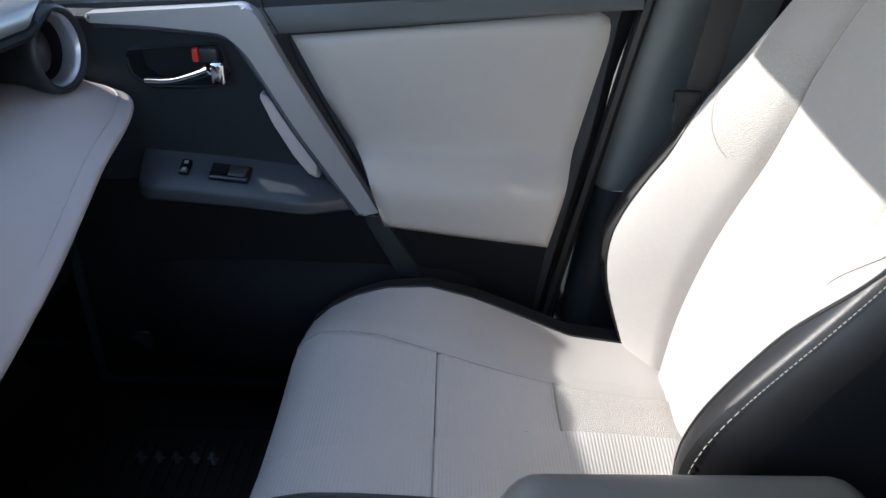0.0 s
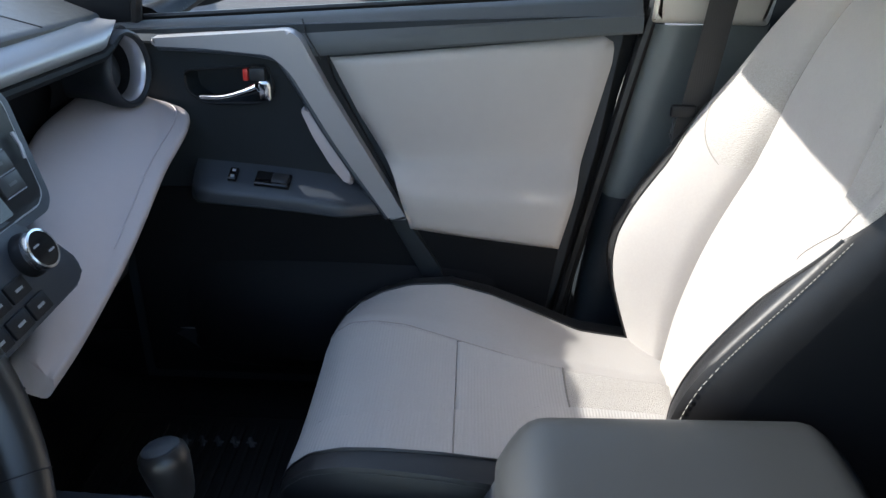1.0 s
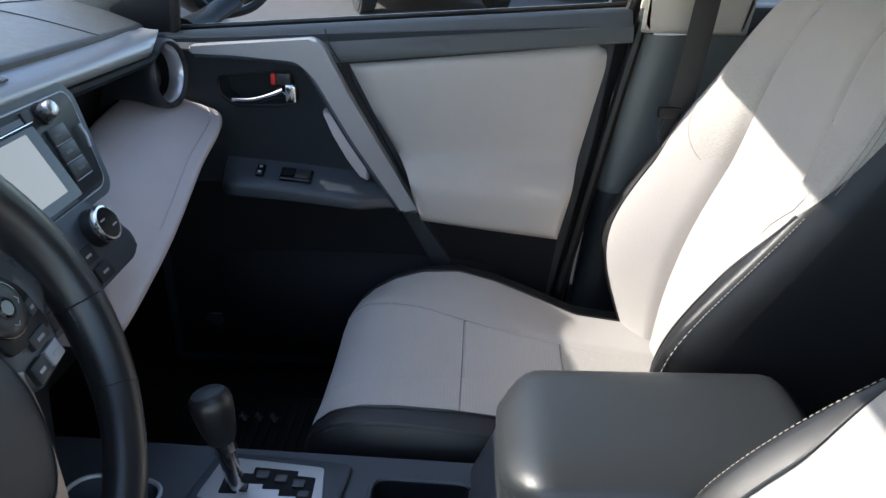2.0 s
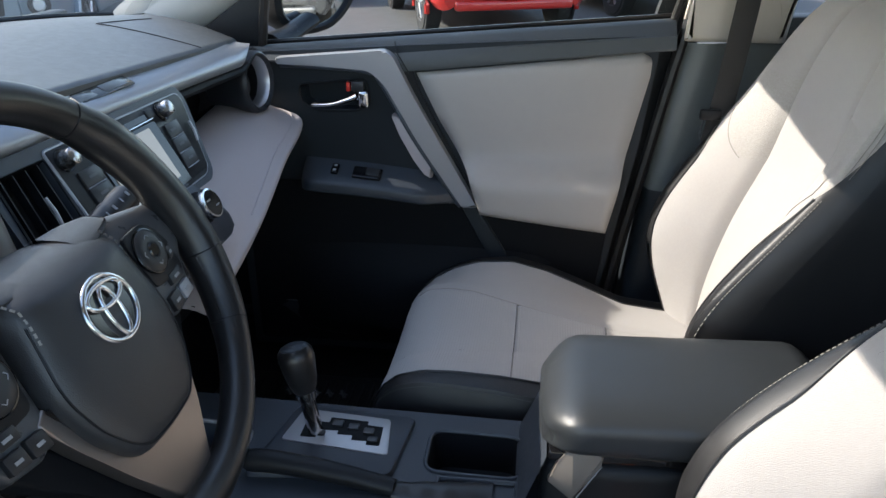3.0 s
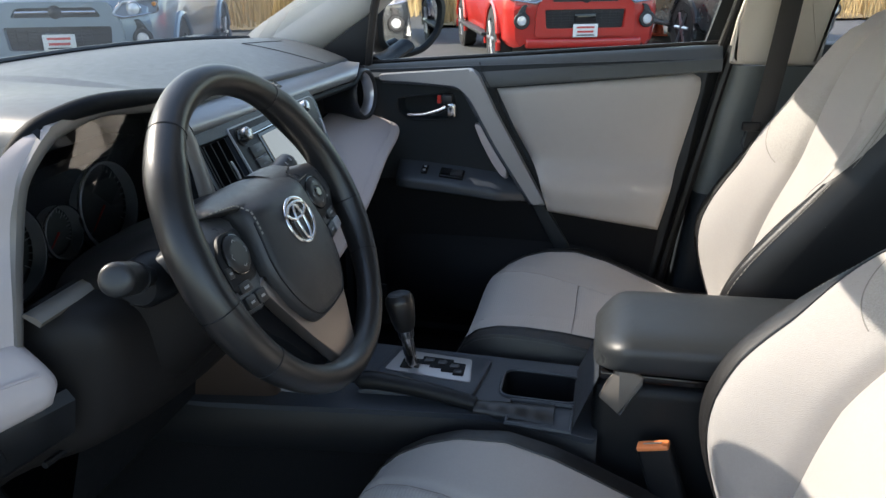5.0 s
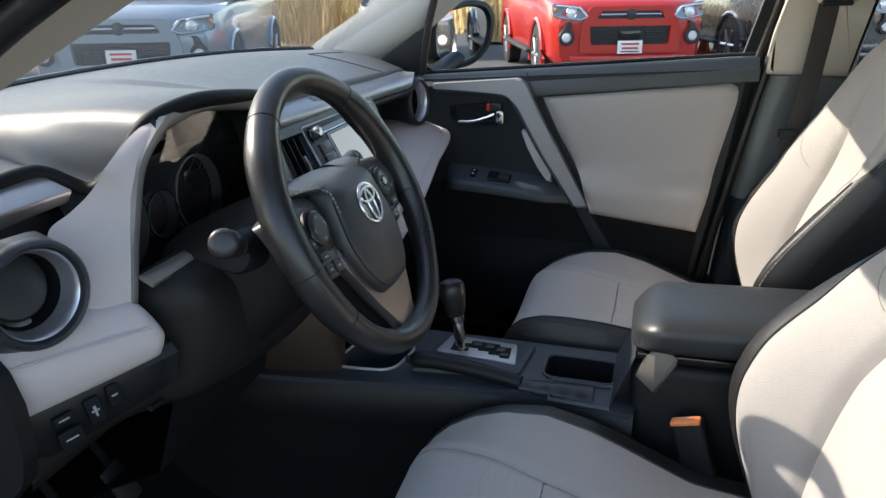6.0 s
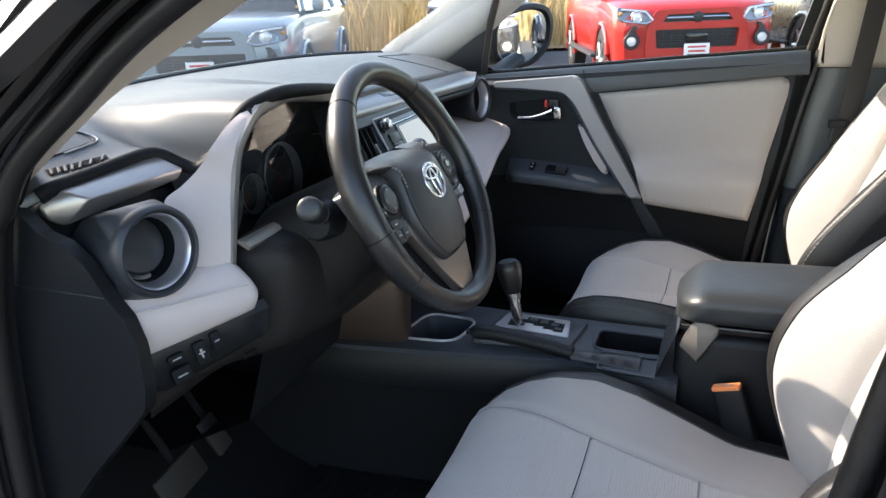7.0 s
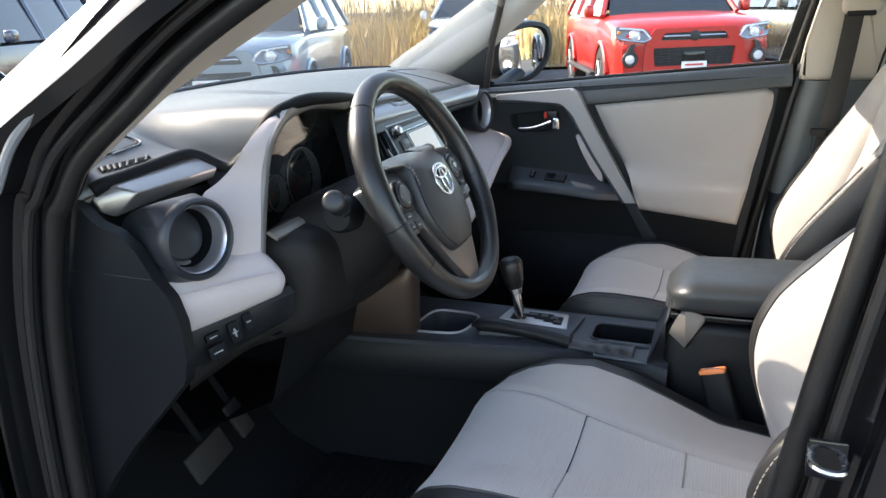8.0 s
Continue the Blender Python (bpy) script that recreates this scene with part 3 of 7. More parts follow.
        rows = [[wp(sd * 0.118 + (x - sd * 0.118) * f, y * f, h - 0.016 * max(0.0, (y * f - 0.020) / 0.030) ** 1.6) for x, y in sp] for f, h in ((0.98, -0.034), (1.0, -0.014), (0.985, -0.008), (0.95, -0.0048), (0.85, -0.0040), (0.7, -0.0040), (0.5, -0.0040), (0.001, -0.0040))]
        spoke = part("side_spoke", loft(rows, close_cols=True), SPOKE_GREY, w, "slate satin side spoke", 60)
        pad = rounded([(sd * 0.084, 0.032), (sd * 0.122, 0.034), (sd * 0.139, 0.014), (sd * 0.141, -0.024), (sd * 0.090, -0.022)], 0.008, 3)
        part("control_pad", prism(flip(pad), 0.004, WM @ Matrix.Translation((0, 0, -0.0045)), 0.0015), BLACK, spoke)
        cx, cy = sd * 0.109, 0.0085
        cpos = wp(cx, cy, -0.001)
        part("round_button", lathe([(0.0, 0.0050), (0.012, 0.0052), (0.0180, 0.0048), (0.0205, 0.0028), (0.0212, -0.002)], cpos, WN, 32), CONTROL_GREY, spoke, "round control button")
        part("button_ring", lathe([(0.0222, -0.001), (0.0218, 0.0022), (0.0206, 0.0024)], cpos, WN, 32), GLOSS, spoke)
        if sd > 0:
            part("centre_button", lathe([(0.0, 0.0066), (0.0055, 0.0066), (0.0072, 0.005)], cpos, WN, 18), GLOSS, spoke)
            part("centre_ring", tube([cpos + WN * 0.0052 + WU * 0.0082 * math.cos(q) + WV * 0.0082 * math.sin(q) for q in (2 * math.pi * k / 24 for k in range(24))], 0.0006, 4, closed=True), BLACK, spoke)
        for k in range(4):
            an = k * math.pi / 2
            c, u = math.cos(an), math.sin(an)
            tip = [wp(cx + 0.0125 * c - 0.003 * u * e + 0.0025 * c * (1 - abs(e)), cy + 0.0125 * u + 0.003 * c * e + 0.0025 * u * (1 - abs(e)), 0.0042) for e in (-1, 0, 1)]
            part("arrow_mark", tube(tip, 0.0005, 4), PRINT, spoke)
        # a square key outside the round one, two keys below
        for kx, ky, kw, kh, lit in ((0.1335, -0.004, 0.010, 0.012, False), (0.122, -0.0245, 0.022, 0.011, False), (0.125, -0.0405, 0.018, 0.014, sd > 0), (0.104, -0.0425, 0.018, 0.015, sd < 0)):
            key = rounded([(sd * (kx - kw / 2), ky - kh / 2), (sd * (kx + kw / 2), ky - kh / 2 + 0.002), (sd * (kx + kw / 2), ky + kh / 2 + 0.002), (sd * (kx - kw / 2), ky + kh / 2)], 0.002, 2)
            part("small_button", prism(flip(key), 0.005, WM @ Matrix.Translation((0, 0, -0.0045)), 0.001), SATIN_DARK if lit and sd > 0 else CONTROL_GREY, spoke)
            part("button_mark", prism(flip([(sd * (kx - kw * 0.2), ky - 0.0012), (sd * (kx + kw * 0.2), ky - 0.0006), (sd * (kx + kw * 0.2), ky + 0.0020), (sd * (kx - kw * 0.2), ky + 0.0014)]), 0.0005, WM @ Matrix.Translation((0, 0, 0.0006))), PRINT, spoke)
        web = rounded([(sd * 0.135, -0.046), (sd * 0.095, -0.036), (sd * 0.022, -0.165), (sd * 0.045, -0.158), (sd * 0.080, -0.105)], 0.01, 2)
        part("spoke_web", prism(flip(web), 0.012, WM @ Matrix.Translation((0, 0, -0.030)), 0.004, 2), MATTE_BLACK, w)
    # satin trim: one V, thin beside the hub, broad where it meets the rim
    leg = [(0.096, -0.034), (0.082, -0.026), (0.074, -0.055), (0.062, -0.085), (0.040, -0.104), (0.0, -0.108)]
    outer = [(-0.0235, -0.168), (0.0235, -0.168), (0.054, -0.118), (0.081, -0.068)]
    vee = leg[::-1][:-1] + [(0.096, -0.034)] + outer[:1:-1] + [outer[1]]
    vee = [(-x, y) for x, y in vee[:0:-1]] + vee
    part("lower_spoke", prism(rounded(vee, 0.0030, 2)[::-1], 0.014, WM @ Matrix.Translation((0, 0, -0.0165)), 0.0035, 3), SPOKE_SATIN, w, "satin silver lower spoke")
    # emblem: rings on a round dished base
    ec = wp(0, 0.000, 0.0215)
    part("emblem_base", lathe([(0.0, 0.0004), (0.024, 0.0010), (0.0265, -0.003)], ec, WN, 40), GLOSS, w)
    em = part("emblem", oval_ring(ec, WU, WV, WN, 0.0290, 0.0262, 0.0023, lift=0.0012), CHROME, w, "chrome ring emblem")
    part("emblem_ring", oval_ring(ec - WV * 0.0030, WU, WV, WN, 0.0085, 0.0205, 0.0021, lift=0.0022), CHROME, em)
    part("emblem_ring", oval_ring(ec + WV * 0.0115, WU, WV, WN, 0.0215, 0.0090, 0.0021, lift=0.0022), CHROME, em)
    # airbag lettering, too worn to read
    for wd, yy, zz in ((0.022, -0.066, 0.0150), (0.030, -0.076, 0.0132)):
        part("worn_lettering", prism([(-wd / 2, yy), (wd / 2, yy), (wd / 2, yy + 0.0055), (-wd / 2, yy + 0.0055)], 0.0004, WM @ Matrix.Translation((0.004, 0, zz))), DOOR_DARK, w)
    return w


HUB_VINYL = material("grained_airbag_vinyl", (0.029, 0.0295, 0.0315), 0.38, spec=0.6, var=0.15, scale=90, var2=0.12, scale2=10, bump=0.22, bump_scale=1200)
SPOKE_GREY = material("slate_satin_spoke_plastic", (0.060, 0.063, 0.068), 0.30, spec=0.6, var=0.1, scale=90, var2=0.1, scale2=9)
CONTROL_GREY = material("charcoal_button_plastic", (0.020, 0.021, 0.023), 0.38, var=0.15, scale=120)
SPOKE_SATIN = material("satin_metal_spoke_trim", (0.26, 0.226, 0.208), 0.32, metal=0.85, var=0.03, scale=140, fine=0.02, var2=0.08, scale2=9)
steering_wheel()


def steering_column():
    c = thing("steering_column", (-0.5, -0.392, 0.9), "black plastic steering column shroud with two control stalks", "steering column")
    rows = []
    for s, hw, up, dn in ((0.030, 0.062, 0.050, 0.055), (0.045, 0.078, 0.062, 0.075), (0.08, 0.092, 0.070, 0.095), (0.13, 0.104, 0.076, 0.120), (0.19, 0.114, 0.080, 0.145), (0.25, 0.122, 0.082, 0.165)):
        o = WHEEL_C - WN * s
        ring = []
        for k in range(36):
            t = 2 * math.pi * k / 36
            cs, sn = math.cos(t), math.sin(t)
            ring.append(o + Vector((0, hw * math.copysign(abs(cs) ** 0.55, cs), (up if sn > 0 else dn) * math.copysign(abs(sn) ** 0.6, sn))))
        rows.append(ring)
    part("shroud", loft(rows, close_cols=True, caps=True), COLUMN_BLACK, c, "", 50)
    seam = [WHEEL_C - WN * s + Vector((0, -hw - 0.0005, 0.004)) for s, hw in ((0.045, 0.078), (0.08, 0.092), (0.13, 0.104), (0.19, 0.114))]
    part("shroud_seam", tube(seam, 0.0016, 5), BLACK, c)
    for sd, tip in ((-1, Vector((-0.405, -0.622, 1.130))), (1, Vector((-0.447, -0.148, 1.112)))):
        root = Vector((-0.456, -0.392 + sd * 0.098, 1.074))
        part("stalk_boss", lathe([(0.0, 0.034), (0.022, 0.034), (0.027, 0.026), (0.029, -0.01)], root, (0, sd, 0.1), 24), BLACK, c)
        path = smooth_path([root, root.lerp(tip, 0.25), root.lerp(tip, 0.5), root.lerp(tip, 0.75), tip], 6)
        n = len(path)
        rr = [0.0105 + 0.0055 * min(1.0, max(0.0, (i / (n - 1) - 0.40) / 0.28)) ** 0.8 for i in range(n)]
        path = path[:-1] + [path[-2].lerp(path[-1], q) for q in (0.35, 0.65, 0.85, 0.96, 1.0)]
        rr = rr[:-1] + [rr[-1] * q for q in (0.96, 0.86, 0.68, 0.45, 0.15)]
        st = part("control_stalk", tube(path, rr, 18), CONTROL_GREY, c, "black control stalk with white marks")
        part("stalk_collar", tube([root.lerp(tip, 0.58), root.lerp(tip, 0.60)], 0.0166, 18), BLACK, st)
        for k in range(4):
            q = root.lerp(tip, 0.64 + 0.085 * k) + Vector((0.0102, 0, 0.0124))
            part("stalk_mark", box(q, (0.0060, 0.0016 + 0.003 * (k % 2), 0.0008), 0, m=Euler((0, 0.7, 0)).to_matrix()), PRINT, st)
    return c


COLUMN_BLACK = material("matte_column_plastic", (0.0135, 0.0122, 0.0122), 0.50, spec=0.22, var=0.2, scale=80, var2=0.2, scale2=6, bump=0.12, bump_scale=1100)
steering_column()


# ---- dashboard ----
LIP_KEYS = [(-0.77, -0.745, -0.775, 1.150), (-0.74, -0.722, -0.735, 1.160), (-0.72, -0.714, -0.712, 1.167), (-0.68, -0.702, -0.645, 1.174), (-0.64, -0.690, -0.574, 1.181), (-0.62, -0.678, -0.553, 1.176),
            (-0.60, -0.660, -0.538, 1.161), (-0.585, -0.642, -0.530, 1.153), (-0.57, -0.625, -0.524, 1.160), (-0.55, -0.603, -0.520, 1.183), (-0.53, -0.586, -0.515, 1.206), (-0.51, -0.570, -0.505, 1.230), (-0.48, -0.556, -0.478, 1.243),
            (-0.41, -0.548, -0.410, 1.248), (-0.27, -0.556, -0.270, 1.231), (-0.17, -0.585, -0.170, 1.207), (0.0, -0.592, 0.0, 1.197), (0.30, -0.592, 0.30, 1.184),
            (0.50, -0.597, 0.50, 1.173), (0.60, -0.615, 0.60, 1.165)]
LIP = smooth_path(LIP_KEYS, 5)


def dash_front(y):
    return -1.02 + 0.40 * (y + 0.07) ** 2, 1.226 - 0.02 * (abs(y + 0.07) / 0.68) ** 4


def dash_top_point(u, f):
    """The dash top; u runs across, f from the rear lip to the windscreen."""
    xr, yr, zr = (interp(u, [q[0] for q in LIP], [q[k] for q in LIP]) for k in (1, 2, 3))
    yf = u * 0.92 if u < 0 else u
    xf, zf = dash_front(yf)
    g = min(1.0, f * 1.25)
    g = g * g * (3 - 2 * g) if u < -0.2 else g
    return Vector((xr + (xf - xr) * f, yr + (yf - yr) * f, zr + (zf - zr) * g + 0.010 * math.sin(math.pi * min(1, f * 1.1)) * (1 if u > -0.2 else 0.3)))


def section_loft(ys, profile):
    """A skin along y; profile(y) gives the (x, z) points of each section."""
    return loft([[Vector((x, y, z)) for x, z in profile(y)] for y in ys])


def steps(a, b, n):
    return [a + (b - a) * i / n for i in range(n + 1)]


dash = thing("dashboard", (-0.8, -0.07, 0.9), "dark grained dashboard with pale leather pads and satin silver trim", "dashboard")
rows = []
for y in steps(-0.77, -0.46, 62) + steps(-0.455, 0.60, 60):
    r = [dash_top_point(y, f) for f in (1.0, 0.9, 0.75, 0.6, 0.45, 0.3, 0.2, 0.12, 0.06, 0.02, 0.0)]
    e = r[-1]
    r += [e + Vector((0.004, 0, -0.004)), e + Vector((0.004, 0, -0.012)), e + Vector((-0.006, 0, -0.018)), e + Vector((-0.06, 0, -0.02))]
    rows.append(r)
top = part("dash_top", loft(rows), DASH, dash, "dark grey grained dash top")
lip = [dash_top_point(y, 0.0) + Vector((0.005, -0.002, -0.006)) for y in steps(-0.735, -0.25, 130)]
part("hood_lip", tube(lip, 0.0105, 10), MATTE_BLACK, dash)
core = [(-0.98, 1.19), (-0.63, 1.165), (-0.66, 1.14), (-0.675, 1.04), (-0.64, 0.98), (-0.58, 0.87), (-0.63, 0.72), (-0.82, 0.62), (-1.02, 0.62)]
part("dash_core", section_loft((-0.50, -0.47, 0.55, 0.57), lambda y: core), BLACK, dash)


def on_top(x, y, up=0.0):
    """The point of the dash top over x, y."""
    u = y
    for _ in range(4):
        p = min((dash_top_point(u, q / 300) for q in range(240)), key=lambda p: abs(p.x - x))
        u += y - p.y
    return p + Vector((0, 0, up))


edge = smooth_path([on_top(x, y, 0.0006) for x, y in ((-0.764, -0.690), (-0.760, -0.647), (-0.757, -0.605), (-0.757, -0.590), (-0.765, -0.584), (-0.780, -0.584), (-0.800, -0.590))], 5)
part("speaker_grille", tube(edge, 0.0016, 6), BLACK, top, "dark edge of the speaker cover")
part("grille_rim", tube([q + Vector((0.0045, 0.003, 0.0002)) for q in edge[6:]], 0.0012, 6), SATIN_DARK, top)
da, db = Vector((-0.734, -0.686, 0)), Vector((-0.710, -0.606, 0))
dn = Vector((-0.958, 0.287, 0))
well = [on_top(q.x, q.y, 0.0016) for q in (da - dn * 0.005, db - dn * 0.004, db + dn * 0.007, da + dn * 0.009)]
b = bmesh.new()
b.faces.new([b.verts.new(q) for q in well])
bmesh.ops.solidify(b, geom=b.faces[:], thickness=0.002)
dv = part("defrost_vent", b, MATTE_BLACK, dash, "slotted defroster outlet")
for k in range(7):
    q = da.lerp(db, (k + 0.5) / 7)
    part("vent_slat", tube([on_top(q.x - dn.x * 0.004, q.y - dn.y * 0.004, 0.0020), on_top(q.x + dn.x * 0.0075, q.y + dn.y * 0.0075 + 0.004, 0.0020)], 0.0020, 6), DASH, dv)
part("passenger_seam", tube([dash_top_point(0.40, f) + Vector((0, 0, 0.0002)) for f in steps(0.0, 0.55, 10)] + [dash_top_point(0.40 + 0.14 * q, 0.55) for q in steps(0, 1, 6)], 0.0012, 5), BLACK, top)
part("windscreen_seal", tube([dash_top_point(y, 1.0) + Vector((0.0, 0, 0.002)) for y in steps(-0.70, 0.58, 40)], 0.006, 6), RUBBER, dash)


# passenger silver band under the dash top
def band(y):
    k = max(0.0, (y - 0.50) / 0.08)
    z = interp(y, (-0.24, -0.2, 0.5, 0.58), (1.193, 1.192, 1.166, 1.160))
    h = 0.046 * (1 - 0.75 * k)
    x = -0.556 - 0.02 * k
    return [(x - 0.050, z + 0.004), (x - 0.036, z + 0.003), (x - 0.012 , z - 0.010 * (1 - k)), (x - 0.003, z - 0.017 * (1 - k)), (x, z - 0.024 * (1 - k)), (x - 0.003, z - 0.030 * (1 - k)), (x - 0.020, z - h), (x - 0.06, z - h - 0.004)]


part("silver_band", section_loft(steps(-0.240, 0.578, 52), band), SATIN_DARK, dash, "satin grey trim band", 60)
tiltm = Euler((0, 0.50, 0)).to_matrix()
cr = part("clock_recess", box((-0.5800, -0.006, 1.1795), (0.021, 0.262, 0.003), 0.001, m=tiltm), GLOSS, dash)
for y0, y1 in ((-0.120, -0.060), (-0.030, 0.035), (0.055, 0.115)):
    part("clock_display", box((-0.5793, (y0 + y1) / 2, 1.1808), (0.015, y1 - y0, 0.0014), 0.0005, m=tiltm), LCD, cr)
# black bar added in place of the shade below the band
part("band_shade_bar", tube([(-0.566, y, band(y)[6][1] + 0.002) for y in steps(-0.2, 0.57, 30)], 0.008, 8), MATTE_BLACK, dash)

# passenger pad: a leather swoosh from the round vent down to the centre stack
OUT = [(-0.580, 0.632, 1.018), (-0.497, 0.608, 0.999), (-0.480, 0.440, 0.966), (-0.466, 0.268, 0.922), (-0.460, 0.122, 0.892), (-0.458, 0.032, 0.882)]
INN = [(-0.650, 0.590, 1.045), (-0.640, 0.545, 1.045), (-0.625, 0.400, 1.035), (-0.575, 0.255, 1.010), (-0.512, 0.150, 0.955), (-0.486, 0.042, 0.908)]
oc, ic = smooth_path(OUT, 8), smooth_path(INN, 8)
rows = []
for i, (o, q) in enumerate(zip(oc, ic)):
    up = Vector((0, 0, 1))
    crown = q.lerp(o, 0.5) + up * (0.012 + 0.004 * (1 - i / len(oc)))
    nose = o + Vector((0.004, 0, 0.004))
    under = o + Vector((-0.035, -0.004, -0.055 * (1 - 0.88 * i / len(oc))))
    back = o + Vector((-0.10, 0, -0.07 * (1 - 0.88 * i / len(oc))))
    rows.append(smooth_path([q + Vector((-0.02, 0, -0.015)), q, crown, q.lerp(o, 0.88) + up * 0.008, nose, o + Vector((-0.008, 0, -0.018)), under, back], 4))
pp = part("leather_pad", loft(rows, caps=True), PAD, dash, "pale grey leather pad", 70)
seam = [q.lerp(o, 0.90) + Vector((0, 0, 0.0085)) for o, q in zip(oc, ic)]
part("pad_seam", tube(seam[:26], 0.0012, 5), PAD, pp)
part("pad_trim", tube([o + Vector((-0.030, -0.002, -0.046 * (1 - 0.88 * i / len(oc)))) for i, o in enumerate(oc)], 0.004, 6), BLACK, pp)


VENT_SLATE = material("slate_vent_plastic", (0.021, 0.024, 0.030), 0.42, spec=0.45, var=0.12, scale=90, fine=0.04, var2=0.12, scale2=8, bump=0.1, bump_scale=1200)


def round_vent(c, r, yaw):
    v = thing("air_vent", c, "round black air vent with a satin ring", "air vent", "round dash vents")
    ax = Vector((math.cos(yaw), math.sin(yaw), 0.06)).normalized()
    part("housing", lathe([(r * 0.72, -0.11), (r * 0.82, -0.045), (r * 0.96, -0.016), (r * 1.0, -0.002), (r * 1.0, 0.006), (r * 0.97, 0.0125), (r * 0.91, 0.0155), (r * 0.86, 0.0145), (r * 0.83, 0.0105), (r * 0.82, 0.004)], c, ax, 56), VENT_SLATE, v)
    part("ring", lathe([(r * 0.825, 0.0065), (r * 0.81, 0.0085), (r * 0.785, 0.0070), (r * 0.745, 0.000), (r * 0.715, -0.010), (r * 0.70, -0.016)], c, ax, 56), RING_SATIN, v, "satin silver ring")
    part("throat", lathe([(r * 0.70, -0.0155), (r * 0.68, -0.034), (r * 0.64, -0.060), (0.0, -0.075)], c, ax, 48), MATTE_BLACK, v)
    tilt = (ax + Vector((0, 0, 0.30))).normalized()
    part("flap", lathe([(0, 0.004), (r * 0.35, 0.0045), (r * 0.60, 0.002), (r * 0.64, -0.001), (r * 0.5, -0.004), (0, -0.005)], Vector(c) - ax * 0.034 + Vector((0, 0, 0.004)), tilt, 44), VENT_SLATE, v, "slate disc flap")
    return v


round_vent((-0.567, 0.556, 1.090), 0.060, radians(-8))
round_vent((-0.580, -0.700, 1.087), 0.058, radians(-14))


def vent_body():
    """The moulded black body that swells out to carry the driver's vent."""
    c, ax = Vector((-0.580, -0.700, 1.087)), Vector((math.cos(radians(-14)), math.sin(radians(-14)), 0.06)).normalized()
    u = Vector((0, 0, 1)).cross(ax).normalized()
    v = ax.cross(u)
    rows = []
    for r, h, sh, top in ((0.057, 0.004, 0.0, 0.057), (0.060, -0.008, 0.0, 0.060), (0.065, -0.022, -0.003, 0.058), (0.071, -0.038, -0.008, 0.053), (0.080, -0.056, -0.014, 0.048), (0.094, -0.076, -0.020, 0.042), (0.11, -0.10, -0.03, 0.036)):
        ring = []
        for t in (2 * math.pi * k / 48 for k in range(48)):
            a, b = r * math.cos(t), r * math.sin(t)
            a = max(min(a, 0.070), -0.052 - sh - 0.24 * h)
            b = max(min(b, top), -0.075)
            ring.append(c + ax * h + u * (a + sh) + v * b)
        rows.append(ring)
    return loft(rows, close_cols=True)


part("vent_body", vent_body(), VENT_SLATE, dash, "", 70)
part("dash_fill", section_loft(steps(-0.735, -0.50, 10), lambda y: [(-0.80, 1.14), (-0.725 + 0.35 * max(0, y + 0.70), 1.125), (-0.715 + 0.40 * max(0, y + 0.70), 1.06), (-0.68 + 0.3 * max(0, y + 0.70), 1.00), (-0.70, 0.94)]), BLACK, dash)
part("vent_shoulder", section_loft(steps(0.49, 0.60, 6), lambda y: [(-0.69, 1.135), (-0.66, 1.12), (-0.65, 1.07), (-0.66, 1.04)]), BLACK, dash)


# driver's silver cap: a faceted block with softened edges
b = bmesh.new()
CAP = dict(lt=(-0.709, -0.715, 1.163), tip=(-0.717, -0.733, 1.145), low=(-0.708, -0.728, 1.124), bot=(-0.696, -0.716, 1.115), c=(-0.665, -0.700, 1.148), br=(-0.684, -0.563, 1.177), r=(-0.633, -0.561, 1.156), rr=(-0.636, -0.569, 1.143), k1=(-0.745, -0.715, 1.128), k2=(-0.715, -0.560, 1.140), k3=(-0.690, -0.560, 1.135))
cv = {k: b.verts.new(q) for k, q in CAP.items()}
for f in (("lt", "br", "r", "c"), ("c", "r", "rr", "bot"), ("lt", "c", "bot", "low", "tip"), ("bot", "rr", "k3", "k1"), ("low", "bot", "k1"), ("tip", "low", "k1"), ("lt", "tip", "k1"), ("lt", "k1", "k2", "br"), ("br", "k2", "k3"), ("br", "k3", "rr", "r"), ("k1", "k3", "k2")):
    b.faces.new([cv[q] for q in f])
bmesh.ops.recalc_face_normals(b, faces=b.faces)
bmesh.ops.bevel(b, geom=b.edges[:], offset=0.0030, segments=3, affect="EDGES", profile=0.5)
part("silver_cap", b, GUNMETAL, dash, "satin silver cap over the vent", 50)

# driver's pad under the vent
rows = []
for y in steps(-0.742, -0.585, 18):
    k = (y + 0.742) / 0.157
    xo = -0.602 + 0.088 * k - 0.030 * max(0.0, (k - 0.86) / 0.14) ** 2
    zt = 1.046 - 0.004 * k
    rows.append([Vector(p) for p in smooth_path([(xo - 0.08, y, zt + 0.004), (xo - 0.035, y, zt + 0.002), (xo - 0.008, y, zt - 0.012), (xo + 0.012, y + 0.004, zt - 0.040), (xo + 0.012, y + 0.010 * (1 - k), zt - 0.075 + 0.020 * k), (xo - 0.004, y + 0.014 * (1 - k), zt - 0.098 + 0.030 * k), (xo - 0.07, y + 0.014 * (1 - k), zt - 0.10 + 0.030 * k)], 4)])
dp = part("leather_pad", loft(rows, caps=True), PAD, dash, "pale grey leather knee pad", 60)
part("pad_seam", tube([(-0.598 + 0.088 * k + 0.008, -0.740 + 0.150 * k, 1.019 - 0.004 * k) for k in steps(0, 0.86, 12)], 0.0012, 5), PAD, dp)

